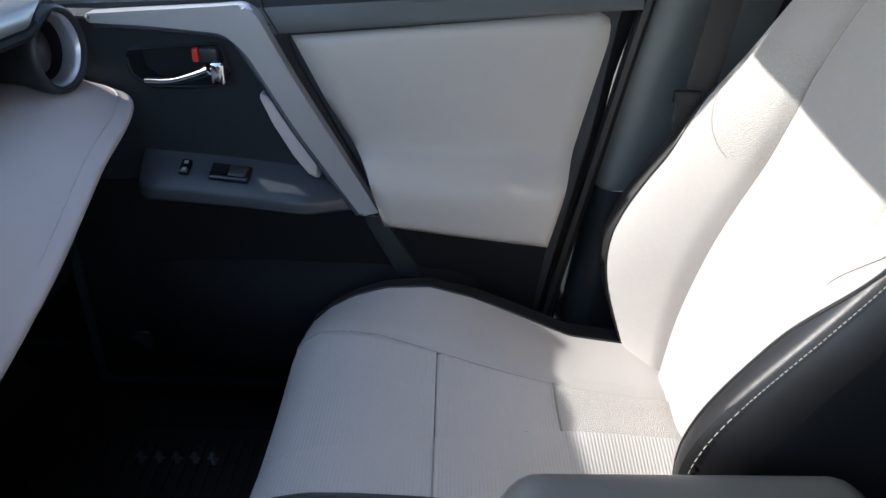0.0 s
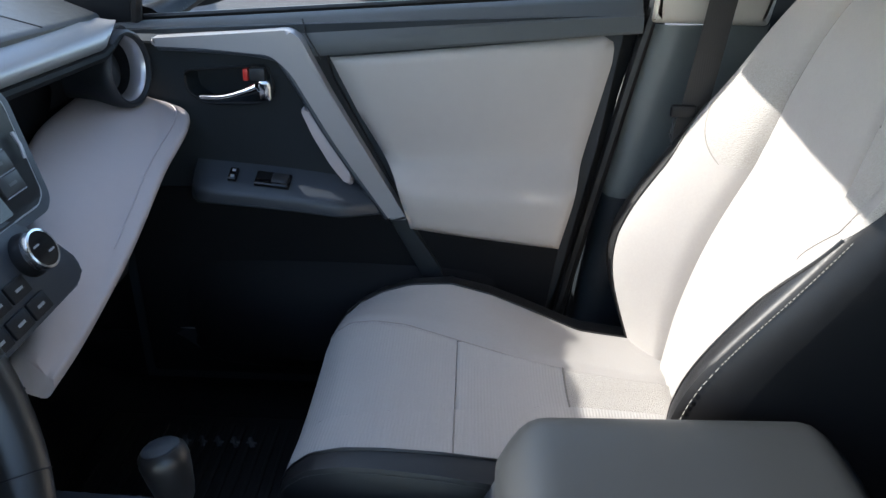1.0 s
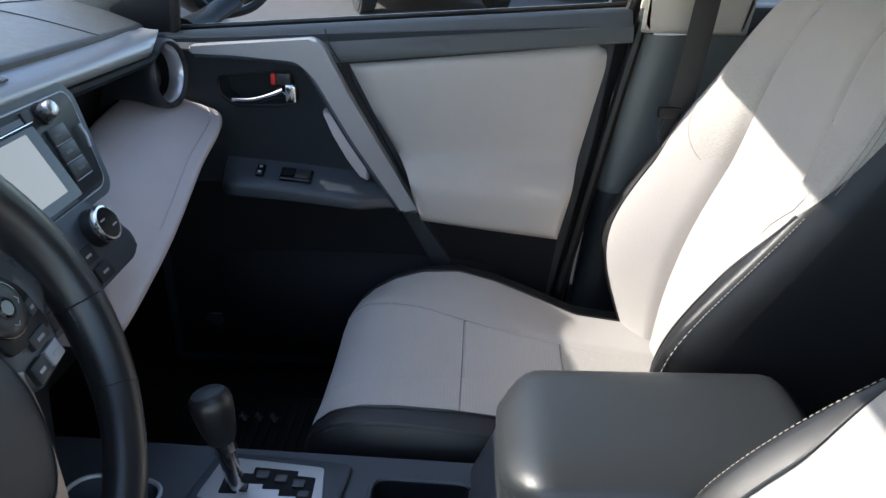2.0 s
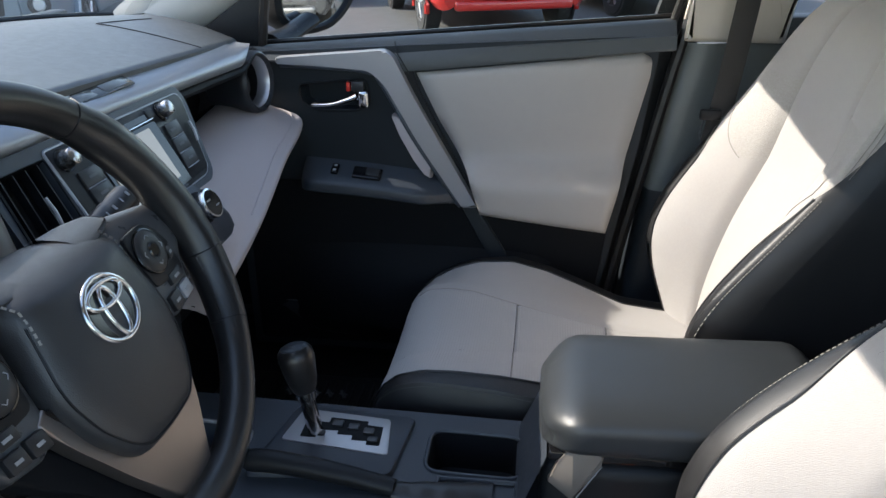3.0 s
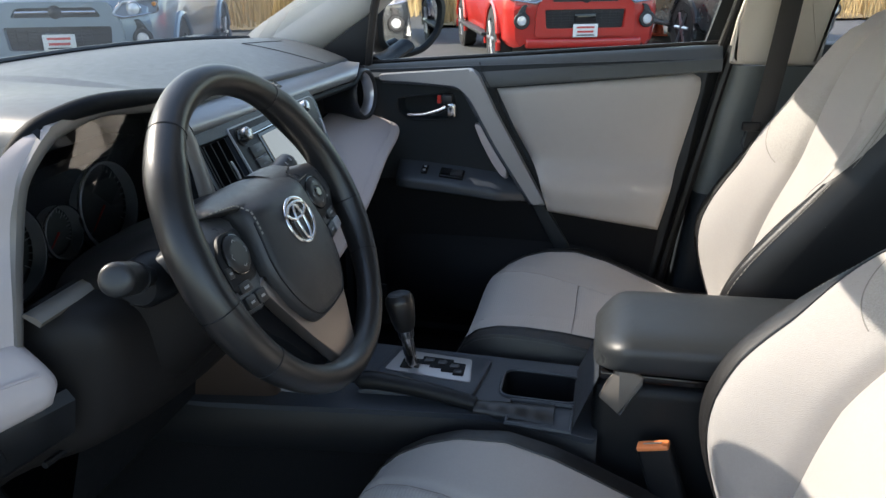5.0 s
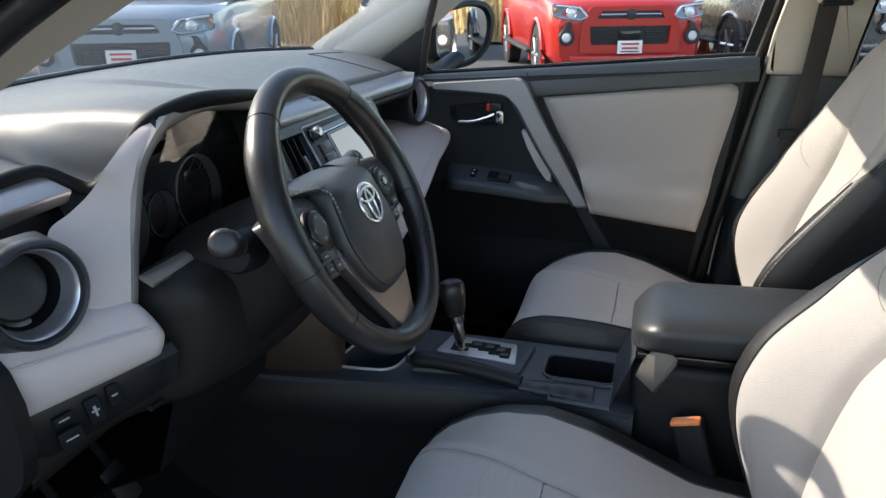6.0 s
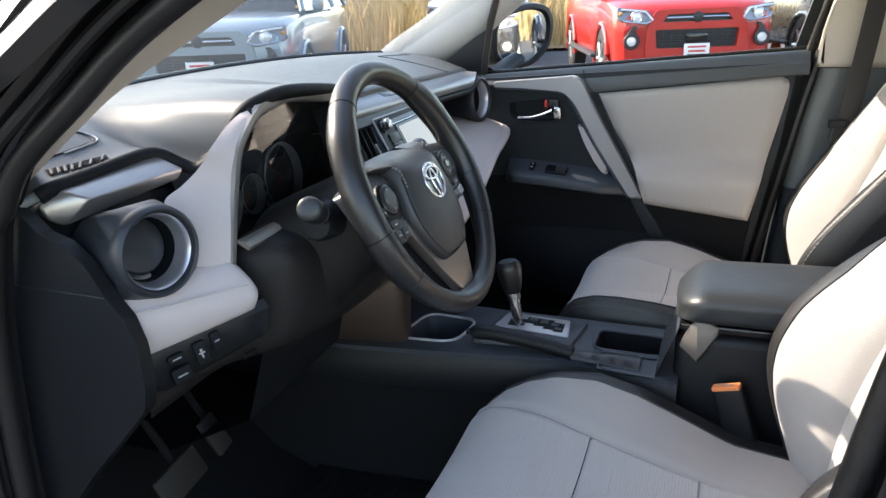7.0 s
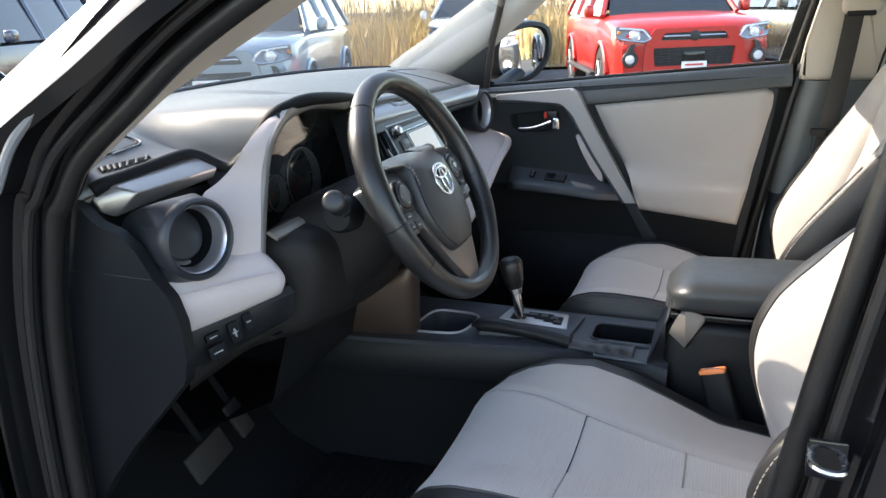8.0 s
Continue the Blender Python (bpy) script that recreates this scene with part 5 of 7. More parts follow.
# ---- centre console ----
def centre_console():
    c = thing("centre_console", (-0.2, -0.07, 0.42), "dark centre console with shift gate, cup holders and padded armrest", "centre console")
    TOP = basis((0, 0, 0.70), (1, 0, 0), (0, 1, 0))
    outer = rounded([(-0.98, -0.210), (-0.60, -0.205), (-0.36, -0.175), (-0.14, -0.150), (0.02, -0.185), (0.02, 0.030), (-0.35, 0.040), (-0.98, 0.065)], 0.012, 3)
    cup = rounded([(-0.140, -0.092), (-0.012, -0.096), (-0.012, -0.008), (-0.140, -0.004)], 0.022, 4)
    front = rounded([(-0.520, -0.150), (-0.400, -0.140), (-0.385, -0.030), (-0.500, -0.020)], 0.035, 5)
    part("console_top", hole_plate(outer, [cup, front], 0.020, TOP, 0.075, 0.86), CONSOLE, c)
    part("cup_rim", tube([TOP @ Vector((x, y, 0.021)) for x, y in cup], 0.003, 6, closed=True), CONSOLE, c)
    lin = bmesh.new()
    cx_, cy_ = sum(p[0] for p in cup) / len(cup), sum(p[1] for p in cup) / len(cup)
    loft([[TOP @ Vector((cx_ + (x - cx_) * f, cy_ + (y - cy_) * f, h)) for x, y in cup] for f, h in ((0.97, 0.019), (0.93, 0.004), (0.88, -0.050), (0.70, -0.0525), (0.02, -0.0525))], close_cols=True, bm=lin)
    part("cup_liner", lin, MATTE_BLACK, c, "black cup holder liner")
    part("front_cup_ring", tube([TOP @ Vector((x, y, 0.0215)) for x, y in front], 0.0030, 8, closed=True), SATIN_DARK, c, "chrome cup holder ring")
    for xx in (-0.104, -0.046):
        part("cup_ring", oval_ring((xx, -0.050, 0.6535), (1, 0, 0), (0, 1, 0), (0, 0, 1), 0.029, 0.029, 0.0014, 8, 36), CHROME, c)
    # raised shift bezel
    bez = rounded([(-0.372, -0.130), (-0.180, -0.112), (-0.165, 0.012), (-0.340, 0.026)], 0.012, 3)
    part("shift_bezel", prism(bez, 0.012, TOP @ Matrix.Translation((0, 0, 0.016)), 0.004, 2), CONSOLE, c)
    plate = rounded([(-0.343, -0.060), (-0.190, -0.076), (-0.200, 0.000), (-0.330, 0.012)], 0.006, 2)
    sp = part("shift_plate", prism(plate, 0.004, TOP @ Matrix.Translation((0, 0, 0.026)), 0.001), SATIN, c, "satin silver shift gate plate")
    # staggered gate cut into the plate
    track = rounded([(-0.318, -0.052), (-0.296, -0.052), (-0.296, -0.034), (-0.268, -0.034), (-0.268, -0.042), (-0.246, -0.042), (-0.246, -0.052), (-0.224, -0.052), (-0.224, -0.060), (-0.205, -0.060), (-0.207, -0.020), (-0.230, -0.018), (-0.230, -0.010), (-0.285, -0.006), (-0.285, -0.018), (-0.318, -0.016)], 0.0015, 2)
    part("gate_slot", prism(track, 0.0008, TOP @ Matrix.Translation((0, 0, 0.0301))), MATTE_BLACK, sp, "dark staggered shift gate")
    for x0, y0, w, h in ((-0.272, -0.020, 0.016, 0.013), (-0.248, -0.025, 0.015, 0.013), (-0.225, -0.033, 0.015, 0.013), (-0.216, -0.050, 0.014, 0.010), (-0.290, -0.043, 0.010, 0.012)):
        part("gate_block", prism(rounded([(x0 - w / 2, y0 - h / 2), (x0 + w / 2, y0 - h / 2), (x0 + w / 2, y0 + h / 2), (x0 - w / 2, y0 + h / 2)], 0.002, 2), 0.003, TOP @ Matrix.Translation((0, 0, 0.0306)), 0.0008), CONTROL_GREY, sp)
    base, topk = Vector((-0.298, -0.040, 0.728)), Vector((-0.322, -0.030, 0.856))
    d = topk - base
    part("shift_rod", tube([base, base + d * 0.42], 0.0105, 16), CHROME, c, "chrome shift rod")
    part("shift_collar", tube([base + d * 0.42, base + d * 0.52], [0.0135, 0.0145], 18), CHROME, c)
    part("shift_knob", lathe([(0.0135, 0.066), (0.017, 0.072), (0.0205, 0.085), (0.0235, 0.105), (0.0248, 0.118), (0.0238, 0.127), (0.019, 0.133), (0.0, 0.135)], base, d, 28), LEATHER, c, "black leather shift knob")
    part("knob_cap", lathe([(0.0, 0.1362), (0.015, 0.1352), (0.0178, 0.1338)], base, d, 24), DOOR_DARK, c)
    # parking brake lever with its creased boot
    lv = part("brake_lever", tube(smooth_path([(-0.372, -0.118, 0.738), (-0.330, -0.121, 0.742), (-0.25, -0.128, 0.738), (-0.17, -0.136, 0.728)], 6), [0.010, 0.014, 0.015, 0.015, 0.015, 0.015, 0.015, 0.0148, 0.0146, 0.0144, 0.0142, 0.014, 0.0138, 0.0135, 0.0132, 0.013, 0.0128, 0.0125, 0.012], 14, up=Vector((0, 1, 0))), BLACK, c, "black parking brake lever")
    part("lever_button", lathe([(0.0, 0.008), (0.006, 0.008), (0.007, 0.0)], (-0.374, -0.118, 0.738), (-1, 0, 0), 14), DOOR_DARK, lv)
    rows = []
    for q in steps(0, 1, 24):
        rr = 0.014 + 0.015 * q + 0.0008 * math.sin(q * 26)
        rows.append([Vector((-0.172 + 0.125 * q, -0.136 + 0.006 * q + rr * math.cos(t), 0.722 - 0.006 * q + (0.75 - 0.30 * q) * rr * math.sin(t) + 0.0004 * math.sin(5 * t + 9 * q))) for t in (2 * math.pi * k / 16 for k in range(16))])
    part("lever_boot", loft(rows, close_cols=True, caps=True), CONTROL_GREY, c, "creased black boot")
    part("boot_frame", tube([(-0.118, -0.168, 0.722), (-0.020, -0.176, 0.722), (-0.018, -0.104, 0.722), (-0.118, -0.104, 0.722)], 0.004, 6, closed=True), CONSOLE, c)
    # flanks down to the floor
    for sd, ys in ((-1, ((-1.0, -0.215), (-0.60, -0.205), (-0.36, -0.175), (-0.14, -0.150), (0.02, -0.185))), (1, ((-1.0, 0.07), (-0.60, 0.060), (-0.35, 0.040), (0.02, 0.030)))):
        rows = [[Vector((x, y - sd * 0.004, 0.718)), Vector((x, y + sd * 0.006, 0.70)), Vector((x, y + sd * 0.010, 0.66)), Vector((x, y + sd * 0.004, 0.640)), Vector((x, y - sd * 0.02, 0.636))] for x, y in ys]
        part("console_flank", loft(rows), BLACK, c)
        part("carpet_side", loft([[Vector((x, y - sd * 0.014, 0.645)), Vector((x, y - sd * 0.010, 0.55)), Vector((x, y + sd * 0.008, 0.41))] for x, y in ys]), CARPET, c, "black carpet on the console's side")
    rows = []
    for f, e in ((0, 0), (0.25, 0), (0.5, 0), (0.75, 0), (0.9, 0), (0.97, 0.002), (1.0, 0.006), (1.02, 0.012), (1.03, 0.022), (1.03, 0.05)):
        xx, yy, up = -0.63 + 0.135 * f, 0.03 * min(f, 1.0) + e, 0.07 * min(f, 1.0)
        rows.append(smooth_path([Vector((xx - 0.004, -0.186 + yy * 0.7, 0.715)), Vector((xx - 0.002, -0.198 + yy * 0.8, 0.755)), Vector((xx, -0.201 + yy, 0.800 + up)), Vector((xx, -0.160 + yy, 0.82 + up))], 4))
    part("satin_leg", loft(rows), SATIN_BROWN, c, "dark satin side trim", 80)
    # armrest box with a padded lid
    part("box", box((0.180, -0.078, 0.615), (0.34, 0.164, 0.38), 0.02, 3), BLACK, c)
    ck = [(0.044, 0.836), (0.080, 0.822), (0.078, 0.811), (0.048, 0.756), (0.018, 0.783), (0.030, 0.815)]
    part("box_cheek", prism(rounded(ck, 0.0012, 2), 0.008, basis((0, -0.157, 0), (1, 0, 0), (0, 0, 1)), 0.002), HOOD_GREY, c, "satin grey cheek below the armrest")
    part("cheek_edge", tube([(0.079, -0.1665, 0.812), (0.049, -0.1665, 0.757)], 0.0013, 6), CHROME, c)
    part("box_front", loft([[Vector((0.016, -0.160, 0.815)), Vector((0.016, 0.004, 0.815))], [Vector((-0.002, -0.162, 0.765)), Vector((-0.002, 0.012, 0.765))], [Vector((-0.020, -0.166, 0.715)), Vector((-0.020, 0.020, 0.715))]]), CONSOLE, c)
    rows = []
    for x in steps(0.0, 1.0, 30):
        xx = 0.006 + 0.335 * x
        e = max(0.0, 1 - x / 0.16)
        g = max(0.0, (x - 0.9) / 0.1)
        hw = 0.104 - 0.028 * e ** 2.2 - 0.02 * g ** 2
        zt = 0.886 + 0.010 * x - 0.030 * e ** 2 - 0.02 * g ** 2
        zb = 0.826
        cy = -0.082
        h = (zt - zb) / 2
        rows.append([Vector((xx + (0.018 * e * e * (1 - abs(math.sin(t)))), cy + hw * math.copysign(abs(math.cos(t)) ** 0.5, math.cos(t)), (zt + zb) / 2 + h * math.copysign(abs(math.sin(t)) ** 0.55, math.sin(t)))) for t in (2 * math.pi * (k + 0.5) / 40 for k in range(40))])
    part("armrest_lid", loft(rows, close_cols=True, caps=True), LEATHER_PAD, c, "dark grey padded armrest lid", 60)
    part("lid_gap", box((0.178, -0.080, 0.818), (0.32, 0.166, 0.012), 0.003), GLOSS, c)
    return c


LEATHER_PAD = material("dark_grey_armrest_vinyl", (0.025, 0.0285, 0.0315), 0.38, var=0.15, scale=80, var2=0.15, scale2=8, bump=0.12, bump_scale=1300)
centre_console()

buckle = thing("seat_belt_buckle", (0.11, -0.200, 0.55), "black seat belt buckle with an orange-red press button", "seat belt buckle")
bm_ = Euler((0, -0.32, -0.2)).to_matrix()
part("buckle_body", box((0.119, -0.199, 0.676), (0.050, 0.026, 0.125), 0.007, 3, m=bm_), BLACK, buckle)
part("press_button", box(Vector((0.0985, -0.203, 0.736)), (0.046, 0.019, 0.008), 0.003, 2, m=bm_), ORANGE, buckle, "orange-red button")
part("button_mark", box(Vector((0.0972, -0.203, 0.7402)), (0.026, 0.003, 0.001), 0, m=bm_), PRINT, buckle)


# ---- passenger door ----
def DM(y):
    """The door's plane at y: first axis to the rear, second up, third into the cabin."""
    return basis((0, y, 0), (1, 0, 0), (0, 0, 1))


def belt_z(x):
    return 1.186 + 0.0725 * x


def passenger_door():
    d = thing("passenger_door", (-0.2, 0.70, 0.45), "closed front passenger door with pale insert and silver diagonal strip", "car door")
    rec = rounded([(-0.502, 1.071), (-0.362, 1.084), (-0.352, 1.035), (-0.378, 1.019), (-0.472, 1.017), (-0.500, 1.036)], 0.010, 3)
    panel = [(-0.66, 1.130), (-0.29, 1.150), (0.215, 1.175), (0.190, 0.96), (0.145, 0.70), (0.10, 0.45), (-0.66, 0.45)]
    part("door_panel", hole_plate(panel, [rec], 0.045, DM(0.68), 0.040, 0.9), DOOR_DARK, d, "dark moulded door panel")
    part("door_skin", prism([(-0.66, 1.13), (0.24, 1.19), (0.15, 0.45), (-0.66, 0.45)], 0.02, DM(0.80)), BODY_BLACK, d)
    part("recess_rim", tube([DM(0.68) @ Vector((x, z, 0.0455)) for x, z in rec], 0.0028, 6, closed=True), BLACK, d)
    # belt trim
    rows = []
    for x in steps(-0.62, 0.240, 44):
        zt = belt_z(x) - 0.002
        zb = interp(x, (-0.62, -0.29, 0.20, 0.262), (1.120, 1.100, 1.146, 1.150))
        rows.append([Vector((x, 0.688, zt - 0.012)), Vector((x, 0.682, zt)), Vector((x, 0.668, zt + 0.001)), Vector((x, 0.655, zt - 0.006)), Vector((x, 0.640, zt - 0.022)), Vector((x, 0.630, (zt + zb) / 2)), Vector((x, 0.624, zb + 0.004)), Vector((x, 0.626, zb)), Vector((x, 0.650, zb - 0.004))])
    part("belt_trim", loft(rows), BELT_TRIM, d, "slate grey belt trim")
    part("belt_weatherstrip", tube([(x, 0.690, belt_z(x) + 0.002) for x in steps(-0.62, 0.25, 10)], 0.005, 6), RUBBER, d)
    part("trim_joint", tube([(-0.300, 0.640, 1.157), (-0.294, 0.629, 1.135), (-0.270, 0.623, 1.098)], 0.0014, 5), BLACK, d)
    # padded insert, swelling into an elbow rest low down
    rows = []
    left = lambda z: interp(z, (0.788, 0.816, 0.90, 1.004, 1.098, 1.146), (-0.105, -0.123, -0.150, -0.212, -0.258, -0.22))
    right = lambda z: interp(z, (0.788, 0.96, 1.10, 1.13, 1.142, 1.146), (0.134, 0.170, 0.199, 0.200, 0.190, 0.172))
    low = lambda f: 0.818 - 0.030 * f
    high = lambda f: 1.098 + 0.047 * f
    for i in range(33):
        k = i / 32
        row = []
        for j in range(25):
            f = j / 24
            z = low(f) + (high(f) - low(f)) * k
            x = left(z) + (right(z) - left(z)) * f
            y = 0.627 - 0.050 * (1 - 1 / (1 + math.exp(-(z - 0.908) * 90))) - 0.004 * math.sin(math.pi * f) - 0.003 * math.sin(math.pi * k)
            e = min(1.0, min(f, 1 - f) * 24 / 1.2, min(k, 1 - k) * 32 / 1.4)
            row.append(Vector((x, y + 0.008 * (1 - e) ** 2, z)))
        rows.append(row)
    rim = rows[0] + [r[-1] for r in rows[1:]] + rows[-1][::-1][1:] + [r[0] for r in rows[::-1][1:-1]]
    b = loft(rows)
    loft([rim, [Vector((p.x, 0.645, p.z)) for p in rim]], close_cols=True, bm=b)
    part("insert", b, INSERT, d, "pale warm-grey padded insert", 60)
    # silver strip: a bar that bends down into a diagonal, with a folded inner edge
    st = [(-0.538, 1.128), (-0.451, 1.135), (-0.360, 1.142), (-0.317, 1.146), (-0.298, 1.133), (-0.250, 1.038), (-0.130, 0.827), (-0.162, 0.826), (-0.252, 0.962), (-0.318, 1.080), (-0.348, 1.106), (-0.453, 1.114), (-0.534, 1.116)]
    part("silver_strip", prism(rounded(st, [0.004, 0.02, 0.02, 0.012, 0.012, 0.03, 0.003, 0.003, 0.03, 0.02, 0.012, 0.02, 0.002], 4), 0.030, DM(0.632), 0.006, 3), SATIN, d, "satin silver diagonal strip", 35)
    fold = smooth_path([(-0.530, 0.612, 1.113), (-0.453, 0.610, 1.111), (-0.352, 0.609, 1.103), (-0.322, 0.609, 1.077), (-0.256, 0.609, 0.960), (-0.166, 0.609, 0.826)], 6)
    part("strip_fold", tube(fold, 0.0050, 8), ARMREST_DARK, d, "dark fold beside the strip")
    part("strip_tail", prism([(-0.131, 0.824), (-0.166, 0.823), (-0.110, 0.72), (-0.06, 0.62), (-0.020, 0.62), (-0.075, 0.729)], 0.024, DM(0.642), 0.005, 2), DOOR_DARK, d)
    part("strip_gap", prism([(-0.292, 1.118), (-0.262, 1.104), (-0.252, 1.066), (-0.152, 0.872), (-0.112, 0.806), (-0.134, 0.815), (-0.262, 1.05)], 0.014, DM(0.640)), BLACK, d)
    part("lower_panel", prism(rounded([(-0.64, 0.862), (-0.46, 0.868), (-0.19, 0.832), (-0.10, 0.806), (0.142, 0.783), (0.105, 0.47), (-0.64, 0.47)], 0.01, 3), 0.006, DM(0.6345), 0.002), MATTE_BLACK, d, "black lower door panel")
    # map pocket along the door's foot, the sheen on its upper edge painted as a paler line
    pk = smooth_path([(-0.63, 0.6325, 0.566), (-0.58, 0.630, 0.568), (-0.50, 0.620, 0.574), (-0.40, 0.612, 0.588), (-0.30, 0.610, 0.606), (-0.20, 0.612, 0.622), (-0.08, 0.618, 0.630), (0.05, 0.622, 0.632)], 5)
    part("map_pocket", loft([[Vector((q.x, 0.632, q.z + 0.001)), q + Vector((0, 0.004, 0.003)), q, q + Vector((0, -0.002, -0.010)), Vector((q.x, q.y + 0.004, 0.52)), Vector((q.x, 0.632, 0.478))] for q in pk]), DOOR_DARK, d, "black map pocket", 50)
    part("pocket_edge_sheen", tube([q + Vector((0, 0.0005, 0.0025)) for q in pk], 0.0016, 6), FAINT_PRINT_SHEEN, d)
    # chrome handle
    hd = part("inner_handle", tube(smooth_path([(-0.470, 0.612, 1.033), (-0.430, 0.604, 1.036), (-0.395, 0.600, 1.046), (-0.372, 0.600, 1.055)], 6), [0.0055 + 0.0045 * q for q in steps(0, 1, 18)], 12, flat=0.8), CHROME, d, "chrome inner handle")
    part("handle_root", box((-0.360, 0.606, 1.049), (0.020, 0.022, 0.034), 0.005, 3), CHROME, hd)
    lk = part("lock_lever", box((-0.372, 0.610, 1.0745), (0.026, 0.016, 0.020), 0.003, 2), CONTROL_GREY, d)
    part("lock_mark", box((-0.392, 0.613, 1.0725), (0.009, 0.012, 0.019), 0.002), RED_PLASTIC, lk, "red unlocked mark")
    # armrest with switches: its top leans towards the cabin
    rows = []
    for x in steps(-0.498, -0.178, 26):
        k = (x + 0.498) / 0.320
        e = max(0.0, 1 - k / 0.08) ** 2
        w = 0.070 * (1 - 0.12 * k - 0.55 * max(0, (k - 0.80) / 0.20)) * (1 - 0.30 * e)
        zt = 0.917 + 0.004 * math.sin(math.pi * k) - 0.034 * k
        zf = zt - 0.030 - 0.004 * e
        yn = 0.634 - w
        rows.append([Vector((x, 0.640, zt + 0.004)), Vector((x, 0.634, zt)), Vector((x, 0.634 - w * 0.5, zt - 0.014)), Vector((x, yn + 0.007, zf + 0.003)), Vector((x, yn + 0.002, zf - 0.001)), Vector((x, yn, zf - 0.006)), Vector((x, yn + 0.001, zf - 0.020)), Vector((x, yn + 0.008, zf - 0.024)), Vector((x, 0.64, zf - 0.030))])
    ar = part("switch_armrest", loft(rows, caps=True), ARMREST_DARK, d, "dark switch armrest")
    part("armrest_edge", tube([r[6] + Vector((0.0, -0.0005, 0.0)) for r in rows[1:-1]], 0.0016, 5), DOOR_DARK, ar)
    sm = Euler((0.40, 0.105, 0)).to_matrix()
    part("lock_switch", box((-0.428, 0.602, 0.9020), (0.015, 0.028, 0.008), 0.002, m=sm), GLOSS, ar)
    for dy in (-0.007, 0.007):
        part("switch_mark", box(Vector((-0.428, 0.602, 0.9020)) + sm @ Vector((0, dy, 0.0042)), (0.006, 0.006, 0.001), 0, m=sm), PRINT, ar)
    part("window_switch_well", box((-0.360, 0.601, 0.8940), (0.060, 0.032, 0.008), 0.002, m=sm), GLOSS, ar)
    part("window_switch", box((-0.348, 0.601, 0.8955), (0.028, 0.024, 0.010), 0.003, m=sm), CONTROL_GREY, ar)
    # pale pull cup
    pull = rounded([(-0.308, 1.018), (-0.288, 1.010), (-0.229, 0.908), (-0.224, 0.884), (-0.237, 0.887), (-0.263, 0.923), (-0.290, 0.973)], 0.006, 3)
    part("pull_handle", prism(pull, 0.026, DM(0.636), 0.006, 3), PAD, d, "pale grip of the pull handle")
    # lower bulge with pocket
    rows = []
    for x in steps(-0.56, 0.10, 20):
        k = (x + 0.56) / 0.66
        s = math.sin(math.pi * min(1, k * 1.1)) ** 0.6 if 0 < k < 0.909 else 0.0
        rows.append([Vector((x, 0.642, 0.74)), Vector((x, 0.634 - 0.03 * s, 0.70)), Vector((x, 0.634 - 0.055 * s, 0.64)), Vector((x, 0.634 - 0.055 * s, 0.54)), Vector((x, 0.642, 0.47))])
    part("map_pocket", loft(rows), MATTE_BLACK, d)
    # window frame and front sail
    part("frame_post", tube([(-0.585, 0.672, 1.142), (-0.575, 0.668, 1.20), (-0.560, 0.660, 1.275), (-0.520, 0.64, 1.40)], 0.010, 8), RUBBER, d)
    part("sail_panel", prism([(-0.70, 1.13), (-0.585, 1.140), (-0.572, 1.22), (-0.565, 1.27), (-0.70, 1.18)], 0.03, DM(0.695), 0.006), BLACK, d)
    top = smooth_path([(-0.72, 0.735, 1.205), (-0.60, 0.730, 1.278), (-0.43, 0.712, 1.405), (-0.22, 0.690, 1.505), (0.05, 0.662, 1.548), (0.33, 0.642, 1.552)], 6)
    part("frame_header", tube(top, 0.016, 8), RUBBER, d)
    part("frame_rear", tube([(0.236, 0.672, 1.195), (0.266, 0.655, 1.32), (0.325, 0.634, 1.55)], 0.008, 8), RUBBER, d)
    gl = new("window_pane", mesh_of("window_pane", loft([[Vector((-0.60 + 0.86 * f, 0.690, 1.13 + 0.06 * f)), Vector((-0.46 + 0.76 * f, 0.672, 1.33 + 0.01 * f)), Vector((-0.28 + 0.61 * f, 0.640, 1.47 + 0.08 * f))] for f in steps(0, 1, 8)]), SIDE_GLASS))
    gl.parent = d
    gl.data.transform(d.matrix_basis.inverted())
    gl.visible_shadow = False
    # weather seal at the rear edge
    part("rear_seal", tube([(0.262, 0.660, 1.20), (0.240, 0.650, 1.10), (0.212, 0.645, 0.95), (0.165, 0.645, 0.70), (0.13, 0.645, 0.50)], 0.011, 8), RUBBER, d)
    return d


passenger_door()


